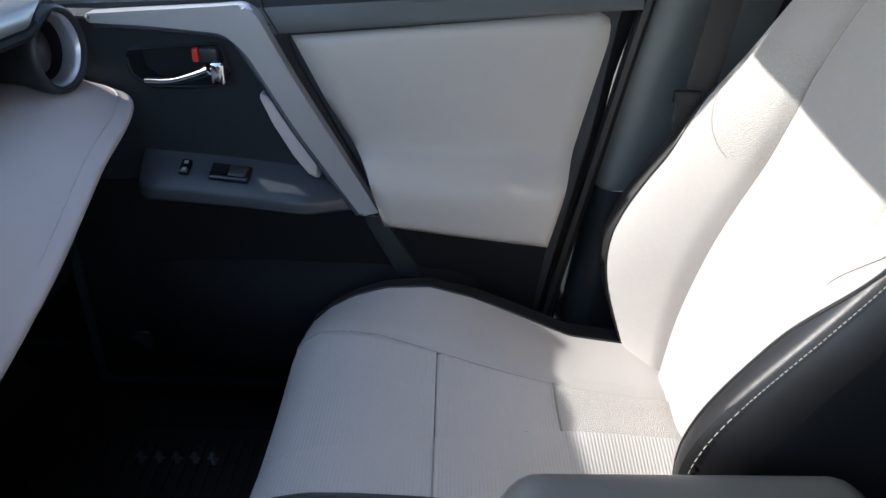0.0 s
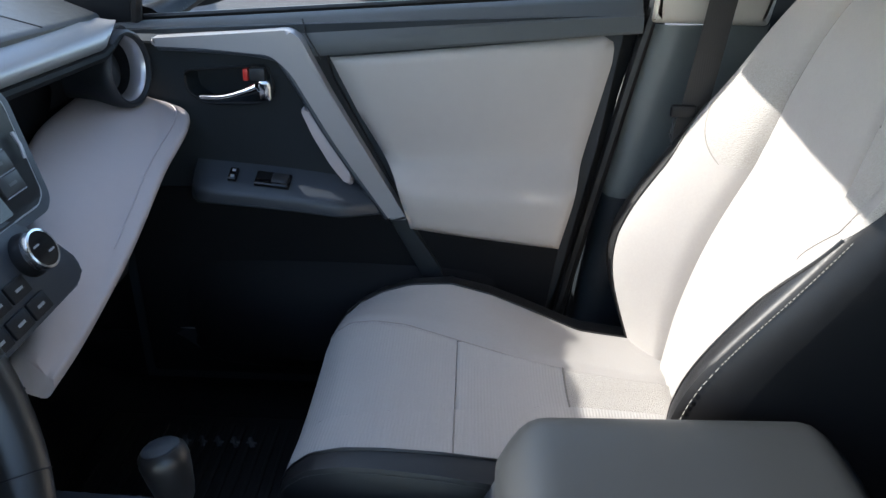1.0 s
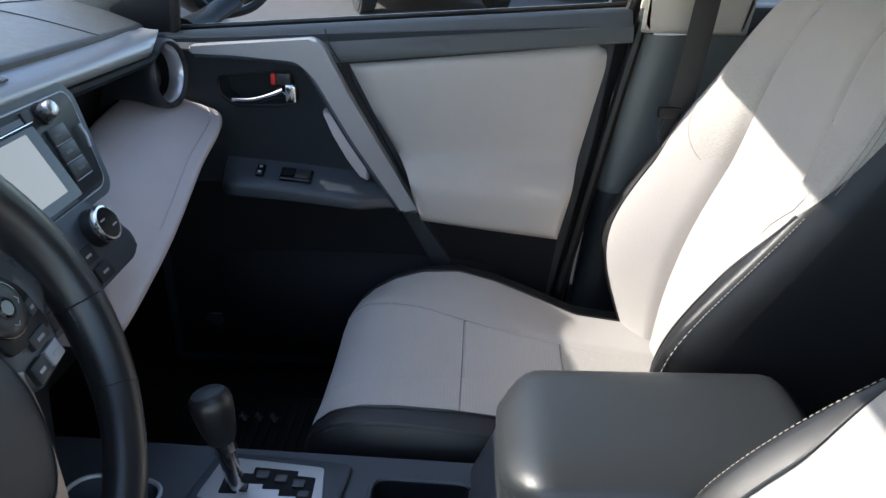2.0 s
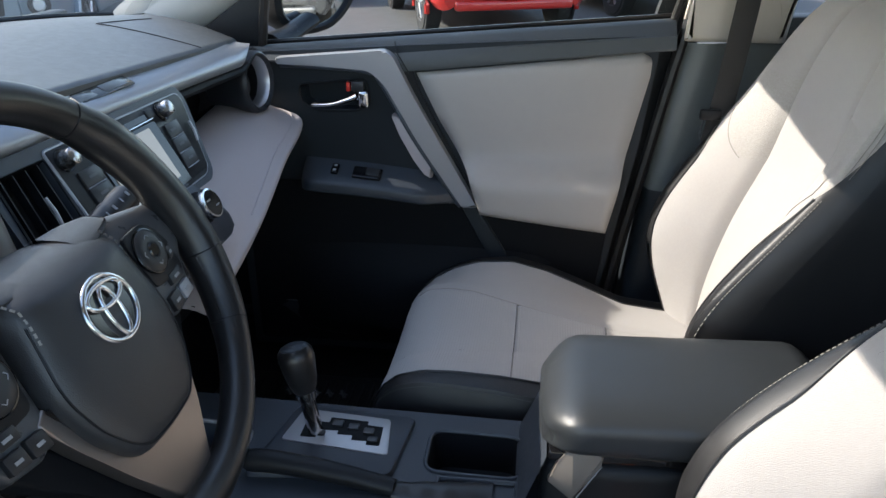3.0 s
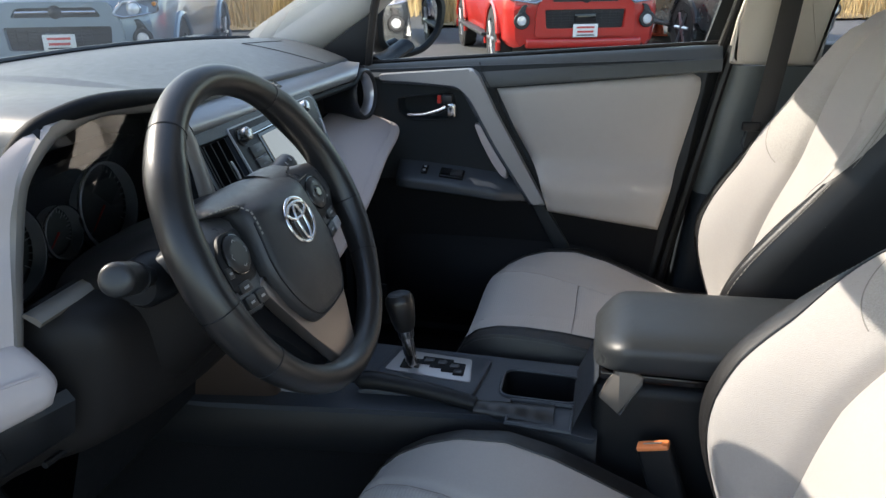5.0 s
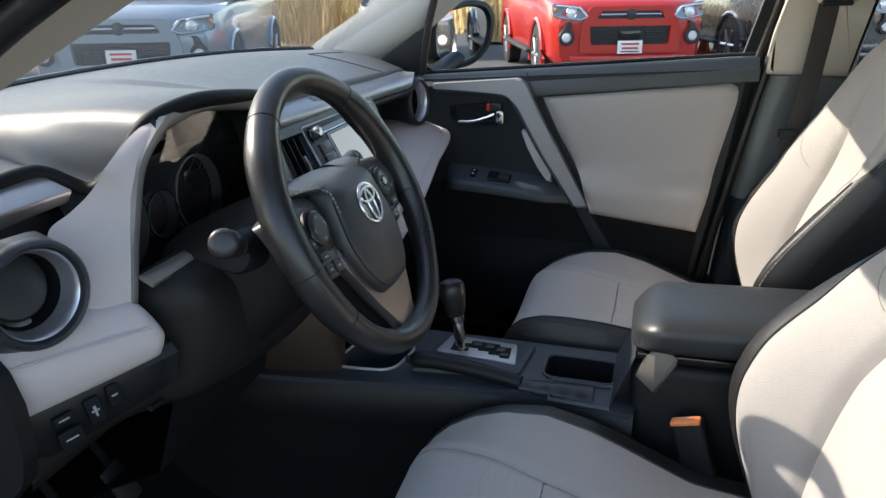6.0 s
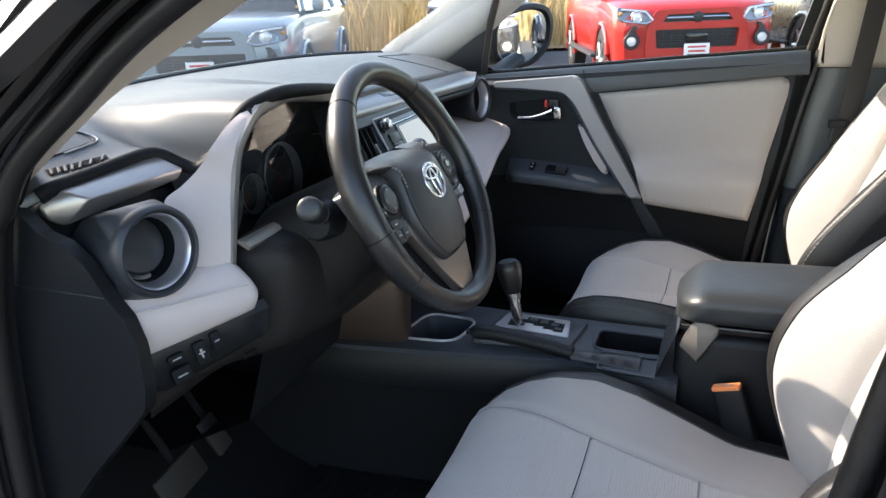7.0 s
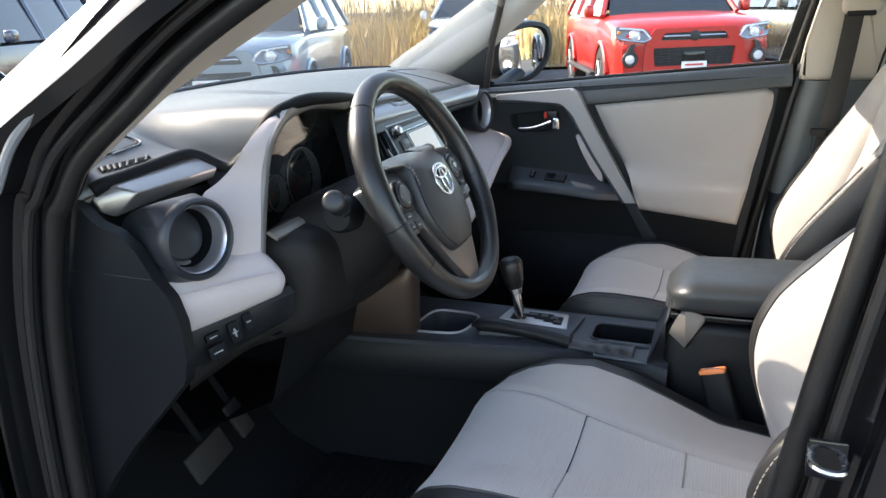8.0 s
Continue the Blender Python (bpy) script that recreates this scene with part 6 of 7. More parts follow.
# ---- door mirror outside ----
def door_mirror():
    m = thing("door_mirror", (-0.56, 0.78, 1.13), "black door mirror on the passenger side", "car mirror")
    c = Vector((-0.538, 0.945, 1.222))
    turn = Matrix.Rotation(radians(22), 3, "Z")
    pts = [(-0.098, -0.058), (-0.100, 0.030), (-0.080, 0.075), (0.02, 0.098), (0.075, 0.085), (0.092, 0.040), (0.082, -0.030), (0.03, -0.082), (-0.04, -0.092)]
    pts = rounded(pts, 0.03, 4)

    def mp(x, z, depth):
        return c + turn @ Vector((depth * -0.55, depth * 0.84, 0)) + turn @ Vector((x * 1.26 * 0.84, x * 1.26 * 0.55, z))
    rows = [[mp(x * s, z * s, dd) for x, z in pts] for s, dd in ((0.84, -0.001), (0.90, -0.007), (1.03, -0.004), (1.07, 0.012), (1.08, 0.04), (1.0, 0.08), (0.7, 0.11), (0.2, 0.125), (0.01, 0.126))]
    rows = [[mp(x * 0.83, z * 0.83, 0.006) for x, z in pts]] + rows
    part("housing", loft(rows, close_cols=True), BLACK, m)
    b = bmesh.new()
    b.faces.new([b.verts.new(mp(x * 0.842, z * 0.842, 0.003)) for x, z in pts])
    part("mirror_glass", b, MIRROR, m, "mirror glass")
    part("arm", tube([(-0.60, 0.74, 1.135), (-0.58, 0.82, 1.14), (-0.55, 0.90, 1.165)], [0.035, 0.030, 0.03], 12, flat=0.6), BLACK, m)
    return m


door_mirror()


# ---- body shell (the setting) ----
def setting(name, bm, mat, label, category, smooth=40):
    return single(name, bm, mat, label, category, kind="structure", smooth=smooth)


# passenger centre pillar
setting("door_jamb", prism([(0.06, 0.44), (0.16, 0.44), (0.30, 1.20), (0.40, 1.56), (0.30, 1.56), (0.20, 1.17)], 0.03, DM(0.735)), BLACK, "black door jamb behind the seal", "car body")


def pillar_rows(lo, hi, n, step):
    rows = []
    for z in steps(lo, hi, n):
        xl = interp(z, (0.44, 0.70, 0.89, 1.04, 1.176), (0.165, 0.190, 0.212, 0.230, 0.262))
        rows.append([Vector((xl + 0.19 * u, 0.690 - dep - step * (u > 0.02), z)) for u, dep in ((-0.02, 0.0), (0.0, 0.018), (0.05, 0.036), (0.14, 0.046), (0.26, 0.046), (0.40, 0.038), (0.60, 0.030), (1.0, 0.026), (1.05, 0.0))])
    return loft(rows)


setting("pillar_trim_middle", pillar_rows(0.862, 1.160, 12, 0.0), PILLAR_SLATE, "slate plastic centre pillar trim", "pillar trim", 60)
setting("pillar_trim_lower", pillar_rows(0.44, 0.866, 14, 0.010), DOOR_DARK, "dark plastic lower centre pillar trim", "pillar trim", 60)
setting("pillar_trim_upper", prism(rounded([(0.252, 1.162), (0.266, 1.254), (0.338, 1.56), (0.52, 1.56), (0.455, 1.30), (0.44, 1.160)], 0.008, 3), 0.050, DM(0.688), 0.016, 3), BEIGE, "beige upper centre pillar trim", "pillar trim")
belt = thing("seat_belt", (0.33, 0.60, 0.95), "dark seat belt webbing hanging from the pillar", "seat belt")
bl = [(0.372, 0.615, 1.44), (0.358, 0.600, 1.30), (0.345, 0.592, 1.18), (0.330, 0.585, 1.06), (0.318, 0.580, 0.98), (0.305, 0.58, 0.80)]
b = bmesh.new()
p = smooth_path(bl, 6)
loft([[q + Vector((-0.021, 0.004, 0)), q + Vector((0, 0, 0)), q + Vector((0.021, 0.004, 0))] for q in p], bm=b)
loft([[q + Vector((-0.021, 0.0055, 0)), q + Vector((0, 0.0015, 0)), q + Vector((0.021, 0.0055, 0))] for q in p], bm=b)
part("webbing", b, STRAP, belt)
part("tongue", box((0.308, 0.578, 1.040), (0.040, 0.012, 0.020), 0.004, 2), BLACK, belt, "black belt tongue")
part("tongue_blade", tube([(0.296, 0.575, 1.030), (0.291, 0.572, 1.005), (0.298, 0.572, 0.985), (0.310, 0.575, 0.99)], 0.0016, 6), CONSOLE, belt)
part("guide_cover", box((0.374, 0.600, 1.362), (0.088, 0.034, 0.085), 0.016, 4), BEIGE, belt, "beige belt guide cover")
part("guide_slot", box((0.372, 0.592, 1.322), (0.062, 0.022, 0.012), 0.004, 2), BLACK, belt, "dark belt slot")


# front pillars
def pillar_section(lo, hi, wid, face, n=14):
    rows = []
    for f in steps(0, 1, n):
        a = Vector(lo).lerp(Vector(hi), f)
        rows.append([a + Vector(o) for o in (face(f))])
    return loft(rows)


pa = smooth_path([(-0.924, 0.675, 1.180), (-0.883, 0.675, 1.222), (-0.750, 0.670, 1.302), (-0.607, 0.660, 1.391), (-0.442, 0.645, 1.477), (-0.278, 0.630, 1.565)], 5)
pb = smooth_path([(-0.739, 0.698, 1.144), (-0.706, 0.690, 1.182), (-0.601, 0.682, 1.246), (-0.422, 0.668, 1.385), (-0.288, 0.655, 1.467), (-0.124, 0.640, 1.565)], 5)
setting("front_pillar_trim", loft([[a + Vector((-0.01, 0.05, 0)), a, a.lerp(c, 0.3) + Vector((0, -0.018, 0.004)), a.lerp(c, 0.7) + Vector((0, -0.016, 0.0)), c, c + Vector((0.01, 0.06, 0))] for a, c in zip(pa, pb)]), GREY_TRIM, "pale grey front pillar trim", "pillar trim", 60)
da = smooth_path([(-0.79, -0.757, 1.125), (-0.700, -0.757, 1.190), (-0.597, -0.757, 1.262), (-0.500, -0.757, 1.328), (-0.378, -0.757, 1.392), (-0.22, -0.745, 1.472), (-0.05, -0.73, 1.55)], 5)
db = smooth_path([(-0.84, -0.700, 1.115), (-0.746, -0.700, 1.180), (-0.677, -0.700, 1.227), (-0.592, -0.700, 1.279), (-0.493, -0.700, 1.329), (-0.371, -0.700, 1.390), (-0.10, -0.68, 1.535)], 5)
setting("front_pillar_trim_driver", loft([[a + Vector((0, -0.02, -0.004)), a, a.lerp(c, 0.5) + Vector((0.006, 0.004, -0.002)), c, c + Vector((-0.03, -0.01, 0.02))] for a, c in zip(da, db)]), BEIGE, "beige front pillar trim at the doorway", "pillar trim", 60)

# doorway seals and painted frame on the driver's side
seal_a = smooth_path([(-0.03, -0.770, 1.548), (-0.20, -0.788, 1.480), (-0.361, -0.797, 1.403), (-0.474, -0.797, 1.342), (-0.565, -0.797, 1.278), (-0.628, -0.797, 1.234), (-0.664, -0.797, 1.203), (-0.695, -0.797, 1.160), (-0.722, -0.797, 1.122), (-0.762, -0.797, 0.955), (-0.780, -0.797, 0.694), (-0.76, -0.797, 0.52), (-0.66, -0.797, 0.44), (-0.2, -0.797, 0.42), (0.05, -0.797, 0.46), (0.11, -0.797, 0.60), (0.168, -0.797, 0.898), (0.194, -0.797, 1.051), (0.216, -0.797, 1.175), (0.242, -0.788, 1.33), (0.24, -0.775, 1.50), (0.14, -0.770, 1.535)], 8, True)
setting("doorway_seal", tube(seal_a, 0.0135, 10, closed=True, up=Vector((0, 1, 0))), SEAL, "black rubber doorway seal", "door seal")
setting("doorway_seal_lip", tube([q + Vector((0, -0.022, 0)) + (Vector((-0.28, 0, 0.95)) - Vector((q.x, 0, q.z))).normalized() * -0.020 for q in seal_a], 0.007, 8, closed=True, up=Vector((0, 1, 0))), RUBBER, "second rubber lip round the doorway", "door seal")


def offset_loop(d, y, extra=0.0):
    mid = Vector((-0.28, 0, 0.95))
    return [Vector((q.x, y, q.z)) + (Vector((q.x, 0, q.z)) - mid).normalized() * d for q in seal_a]


rows = [offset_loop(0.004, -0.765), offset_loop(0.008, -0.778), offset_loop(0.014, -0.790), offset_loop(0.026, -0.792), offset_loop(0.034, -0.806), offset_loop(0.050, -0.815), offset_loop(0.056, -0.836), offset_loop(0.066, -0.838), offset_loop(0.074, -0.846)]
setting("doorway_frame", loft(rows, close_cols=True), BODY_BLACK, "black painted door frame with stepped flanges", "car body", 35)
strip = [q for q in offset_loop(0.058, -0.845) if q.z > 1.12 and q.x < -0.1]
setting("drip_strip", tube(strip, 0.0065, 8, up=Vector((0, 1, 0))), SATIN_DARK, "grey metal strip along the door frame", "car body")
fa = smooth_path([(-1.05, -0.85, 1.05), (-0.86, -0.85, 1.178), (-0.714, -0.85, 1.264), (-0.583, -0.85, 1.335), (-0.478, -0.85, 1.395), (-0.33, -0.83, 1.475), (-0.10, -0.80, 1.59)], 5)
fa = [q + Vector((0, -0.008, 0)) for q in fa]
fb = [q + Vector((-0.036, 0.064, 0.054)) for q in fa]
setting("windscreen_pillar", loft([[a + Vector((0.012, 0.015, -0.020)), a + Vector((0.002, 0.0, -0.006)), a.lerp(c, 0.10) + Vector((0, -0.001, 0.001)), a.lerp(c, 0.5) + Vector((0.0, -0.0015, 0.0015)), a.lerp(c, 0.95) + Vector((0, -0.001, 0.001)), c, c + Vector((-0.012, 0.03, 0.0)), c + Vector((-0.015, 0.10, -0.02))] for a, c in zip(fa, fb)]), DUSTY_BLACK, "glossy black outer windscreen pillar", "car body", 60)

# roof, bulkheads, floor, outer skins
rows = []
for x in steps(-0.20, 2.2, 20):
    h = 1.535 + 0.045 * math.sin(math.pi * min(1, (x + 0.20) / 2.3))
    rows.append([Vector((x, -0.74 + 1.40 * f, h + 0.035 * math.sin(math.pi * f))) for f in steps(0, 1, 16)])
b = loft(rows)
loft([[q + Vector((0, 0, 0.05)) for q in r] for r in rows], bm=b)
setting("roof", b, HEADLINER, "grey headliner under the roof", "car roof")
setting("roof_skin", loft([[q + Vector((0, 0, 0.055)) for q in r] for r in rows]), BODY_BLACK, "black painted roof", "car roof")
def head_x(y):
    return -0.235 + 0.22 * (y + 0.05) ** 2


def head_z(y):
    return 1.468 - 0.03 * (y + 0.05) ** 2


setting("windscreen_header", section_loft(steps(-0.70, 0.60, 16), lambda y: [(head_x(y) - 0.03, head_z(y) + 0.03), (head_x(y), head_z(y)), (head_x(y) + 0.05, head_z(y) + 0.005), (head_x(y) + 0.10, head_z(y) + 0.085)]), HEADLINER, "grey windscreen header", "car roof")
glass = []
for y in steps(-0.72, 0.63, 24):
    xf, zf = dash_front(y)
    top_x, top_z = head_x(y) - 0.03, head_z(y) + 0.05
    glass.append([Vector((xf - 0.02 + (top_x - xf + 0.02) * f, y, zf - 0.012 + (top_z - zf + 0.012) * f + 0.03 * math.sin(math.pi * f))) for f in steps(0, 1, 10)])
ws = setting("windscreen", loft(glass), WINDSCREEN, "clear windscreen glass", "windscreen")
ws.visible_shadow = False
setting("cowl", section_loft(steps(-0.80, 0.75, 20), lambda y: [(dash_front(y)[0] - 0.02, 1.205), (dash_front(y)[0] - 0.10, 1.175), (dash_front(y)[0] - 0.22, 1.165)]), BLACK, "black cowl below the windscreen", "car body")
setting("bonnet", section_loft(steps(-0.82, 0.78, 20), lambda y: [(dash_front(y)[0] - 0.19, 1.17), (-1.5, 1.15 - 0.06 * abs(y) ** 3), (-1.9, 1.06 - 0.1 * abs(y) ** 3), (-2.05, 0.95)]), BODY_BLACK, "black car bonnet", "car body")
for y, nm in ((0.83, "body_side_passenger"), (-0.87, "fender_driver")):
    setting(nm, prism([(-2.05, 0.30), (-0.84, 0.30), (-0.84, 1.08), (-1.1, 1.12), (-1.6, 1.08), (-2.05, 0.9)], 0.02, DM(y)), BODY_BLACK, "black painted front wing", "car body")
setting("rear_door_driver", prism([(0.235, 0.30), (1.45, 0.30), (1.45, 1.17), (0.30, 1.15)], 0.03, DM(-0.845), 0.01), BODY_BLACK, "black painted rear door", "car body")
setting("rear_door_passenger", prism([(0.25, 0.30), (1.45, 0.30), (1.45, 1.22), (0.42, 1.20)], 0.05, DM(0.78), 0.01), DOOR_DARK, "dark rear door panel", "car body")
setting("rear_bulkhead", box((1.75, -0.05, 0.85), (0.06, 1.56, 1.1), 0.02), DOOR_DARK, "dark rear wall of the cabin", "car body")
setting("rear_bench", box((1.25, -0.05, 0.62), (0.5, 1.30, 0.30), 0.05), SEAT_BLACK, "dark rear bench", "car body")
setting("rear_quarter", prism([(1.45, 0.30), (2.2, 0.30), (2.2, 1.55), (1.60, 1.55), (1.45, 1.20)], 0.05, DM(0.78), 0.01), BODY_BLACK, "black rear quarter", "car body")
setting("rear_quarter_driver", prism([(1.45, 0.30), (2.2, 0.30), (2.2, 1.55), (1.60, 1.55), (1.45, 1.17)], 0.05, DM(-0.80), 0.01), BODY_BLACK, "black rear quarter", "car body")
setting("tailgate", box((2.18, -0.02, 0.92), (0.06, 1.62, 1.26), 0.02), BODY_BLACK, "black tailgate closing the rear", "car body")
setting("front_bumper", box((-2.05, -0.02, 0.62), (0.08, 1.68, 0.66), 0.03), BODY_BLACK, "black front bumper closing the nose", "car body")
setting("roof_rail", tube([(-0.15, 0.655, 1.545), (0.4, 0.66, 1.58), (1.6, 0.66, 1.58)], 0.03, 8), HEADLINER, "grey roof rail", "car roof")
setting("floor", section_loft((-0.80, -0.45, -0.2, 0.0, 0.3, 0.70), lambda y: [(-1.1, 0.75), (-0.98, 0.62), (-0.80, 0.46), (-0.70, 0.42), (0.2, 0.40), (0.9, 0.40), (1.75, 0.40)]), CARPET, "black carpeted car floor", "floor")
setting("kick_panel", box((-0.88, 0.735, 0.76), (0.46, 0.02, 0.74), 0.006), CARPET, "black carpet beside the passenger footwell", "car body")
hinge, way = Vector((-0.815, -0.885, 0)), Vector((-0.36, -0.93, 0)).normalized()
DD = basis(hinge, way, (0, 0, 1))
setting("driver_door_open", prism(rounded([(0.0, 0.34), (1.05, 0.34), (1.12, 0.75), (1.10, 1.14), (0.02, 1.10)], 0.04, 3), 0.14, DD, 0.02), DOOR_DARK, "open dark driver's door beside the doorway", "car body")
setting("sill", box((-0.35, 0.690, 0.43), (1.5, 0.05, 0.16), 0.01), MATTE_BLACK, "black plastic sill under the passenger door", "car body")
setting("sill", section_loft((-0.86, -0.82, -0.78, -0.74), lambda y: [(-0.80, 0.30 + 1.4 * (y + 0.86)), (0.2, 0.30 + 1.4 * (y + 0.86))]), BODY_BLACK, "black door sill", "car body")
setting("firewall", box((-1.08, -0.05, 0.80), (0.04, 1.64, 0.80), 0.01), BLACK, "black firewall", "car body")

# floor mat on the passenger's side
def floor_mat(cx, cy, label):
    m = thing("floor_mat", (cx, cy, 0.425), label, "floor mat", "floor mats")
    part("mat_sheet", box((cx, cy, 0.427), (0.46, 0.42, 0.010), 0.004), MAT_RUBBER, m)
    for k in range(20):
        part("mat_rib", box((cx - 0.20 + 0.021 * k, cy, 0.4335), (0.008, 0.36, 0.005), 0.002), MAT_RUBBER, m)
    for k in range(5 if cy > 0 else 0):
        part("worn_badge", tube([(cx + 0.062 - 0.030 * k, cy + 0.116, 0.4395), (cx + 0.050 - 0.030 * k, cy + 0.142, 0.4395)], 0.0042, 4, flat=0.4), FAINT_PRINT_SHEEN, m)
        part("worn_badge", tube([(cx + 0.066 - 0.030 * k, cy + 0.128, 0.4395), (cx + 0.047 - 0.030 * k, cy + 0.130, 0.4395)], 0.0030, 4, flat=0.4), FAINT_PRINT_SHEEN, m)
    return m


floor_mat(-0.46, 0.33, "black ribbed rubber floor mat in the passenger footwell")
floor_mat(-0.46, -0.42, "black ribbed rubber floor mat below the pedals")

for nm, c, s, rz in (("brake_pedal", (-0.742, -0.553, 0.624), (0.012, 0.105, 0.056), 0.1), ("accelerator_pedal", (-0.75, -0.448, 0.640), (0.012, 0.042, 0.075), 0.15)):
    pd = thing(nm, (c[0], c[1], 0.45), "worn rubber-faced " + nm.replace("_", " "), "pedal", "pedals")
    part("pedal_face", box(c, s, 0.006, 2, m=Euler((rz, -0.45, 0)).to_matrix()), PEDAL, pd)
    part("pedal_arm", tube([(c[0] - 0.01, c[1] + 0.01, c[2]), (c[0] - 0.08, c[1] + 0.02, c[2] + 0.08), (c[0] - 0.11, c[1] + 0.02, c[2] + 0.22)], 0.007, 8), CARPET, pd)

# bolt on the driver's centre pillar
sk = thing("door_striker", (0.198, -0.84, 0.95), "grey steel door striker on the pillar", "door striker")
part("striker_plate", box((0.198, -0.836, 0.972), (0.034, 0.006, 0.040), 0.003), GLOSS, sk)
part("striker_loop", tube(smooth_path([(0.184, -0.838, 0.980), (0.184, -0.862, 0.980), (0.197, -0.870, 0.979), (0.210, -0.862, 0.978), (0.210, -0.838, 0.978)], 4), 0.0035, 8), KNOB_CHROME, sk)


# inner rear-view mirror below the header
rv = thing("rear_view_mirror", (-0.33, -0.06, 1.44), "black inner rear-view mirror below the windscreen header", "car mirror")
part("mirror_shell", box((-0.345, -0.165, 1.470), (0.035, 0.22, 0.050), 0.016, 4, m=Euler((0, 0.15, -0.12)).to_matrix()), BLACK, rv)
part("mirror_glass", box((-0.3265, -0.1675, 1.4675), (0.003, 0.20, 0.040), 0.001, m=Euler((0, 0.15, -0.12)).to_matrix()), MIRROR, rv)
part("mirror_stalk", tube([(-0.355, -0.15, 1.455), (-0.36, -0.13, 1.48), (-0.30, -0.12, 1.51)], 0.011, 8), BLACK, rv)


# ---- outside ----
ASPHALT = material("worn_asphalt", (0.10, 0.10, 0.10), 0.9, spec=0.2, var=0.5, scale=6, var2=0.3, scale2=0.4, bump=0.6, bump_scale=60, weave=1)
STRAW = material("dry_straw", (0.50, 0.37, 0.19), 0.85, spec=0.2, var=0.3, scale=3, var2=0.3, scale2=0.5, island=0.6)
STRAW_GROUND = material("dry_grass_ground", (0.36, 0.27, 0.15), 0.95, spec=0.1, var=0.5, scale=4, var2=0.4, scale2=0.3)
BRUSH = material("bare_brush", (0.20, 0.15, 0.11), 0.95, spec=0.1, var=0.5, scale=2, var2=0.3, scale2=0.3)
RED_PAINT = material("red_car_paint", (0.46, 0.016, 0.010), 0.38, spec=0.4, var=0.06, scale=8, coat=0.7, var2=0.06, scale2=1)
BLUE_PAINT = material("pale_blue_car_paint", (0.21, 0.27, 0.33), 0.32, metal=0.4, var=0.08, scale=8, coat=1.0, var2=0.06, scale2=1)
GREY_PAINT = material("dark_grey_car_paint", (0.075, 0.080, 0.082), 0.28, metal=0.4, var=0.08, scale=8, coat=1.0, var2=0.06, scale2=1)
WHITE_PAINT = material("silver_white_car_paint", (0.60, 0.62, 0.64), 0.28, metal=0.2, var=0.08, scale=8, coat=1.0, var2=0.06, scale2=1)
NAVY_PAINT = material("navy_car_paint", (0.035, 0.045, 0.075), 0.25, metal=0.3, var=0.08, scale=8, coat=1.0, var2=0.06, scale2=1)
TYRE = material("tyre_rubber", (0.022, 0.022, 0.022), 0.8, var=0.3, scale=20, bump=0.4, bump_scale=80)
ALLOY = material("alloy_rim", (0.55, 0.55, 0.56), 0.3, metal=0.9, var=0.08, scale=20)
DARK_GLASS = material("car_window_glass", (0.015, 0.018, 0.020), 0.04, var=0.1, scale=4, fine=0.01, coat=0.5)
LAMP = material("headlamp_lens", (0.20, 0.205, 0.215), 0.10, metal=0.5, var=0.9, scale=14, fine=0.03, coat=1.0)
LAMP_WHITE = material("lit_white_lens", (0.75, 0.76, 0.78), 0.15, metal=0.3, var=0.2, scale=30, coat=1.0)
AMBER = material("amber_lens", (0.7, 0.25, 0.04), 0.2, var=0.1, scale=20)
PLATE = material("white_plate", (0.75, 0.74, 0.72), 0.5, var=0.08, scale=20)
PLATE_RED = material("red_plate_print", (0.6, 0.06, 0.05), 0.5, var=0.1, scale=20)
TRIM_BLACK = material("black_bumper_plastic", (0.022, 0.022, 0.023), 0.6, var=0.3, scale=12)

b = bmesh.new()
bmesh.ops.create_grid(b, x_segments=40, y_segments=40, size=400)
single("ground", b, ASPHALT, "worn grey asphalt car park", "ground", kind="structure")
ROW = radians(19)
U, N = Vector((math.cos(ROW), math.sin(ROW), 0)), Vector((math.sin(ROW), -math.cos(ROW), 0))
RED_AT = Vector((-0.36, 8.50, 0))
b = bmesh.new()
f = basis(RED_AT - N * 7.0 + Vector((0, 0, 0.006)), U, -N)
bmesh.ops.create_grid(b, x_segments=60, y_segments=30, size=1)
for v in b.verts:
    v.co = f @ Vector((v.co.x * 60, v.co.y * 25 + 25, 0.05 + 0.05 * noise.noise(Vector((v.co.x * 40, v.co.y * 20, 0)))))
single("grass_field", b, STRAW_GROUND, "dry straw-coloured grass field", "field", kind="structure")
rng = random.Random(4)


def reeds(count, x0, x1, d0, d1, h0, h1):
    b = bmesh.new()
    verts, faces = [], []
    for _ in range(count):
        base = RED_AT + U * rng.uniform(x0, x1) - N * rng.uniform(d0, d1)
        h, a = rng.uniform(h0, h1), rng.uniform(0, math.pi)
        w = rng.uniform(0.008, 0.022)
        s = Vector((math.cos(a), math.sin(a), 0)) * w
        lean = Vector((rng.gauss(0, 0.2), rng.gauss(0, 0.2), 0)) * h
        k = len(verts)
        verts += [base - s, base + s, base + lean * 0.4 + Vector((0, 0, h * 0.6)) + s * 0.7, base + lean * 0.4 + Vector((0, 0, h * 0.6)) - s * 0.7, base + lean + Vector((0, 0, h))]
        faces += [(k, k + 1, k + 2, k + 3), (k + 3, k + 2, k + 4)]
    me = bpy.data.meshes.new("reeds")
    me.from_pydata([tuple(v) for v in verts], [], faces)
    return me


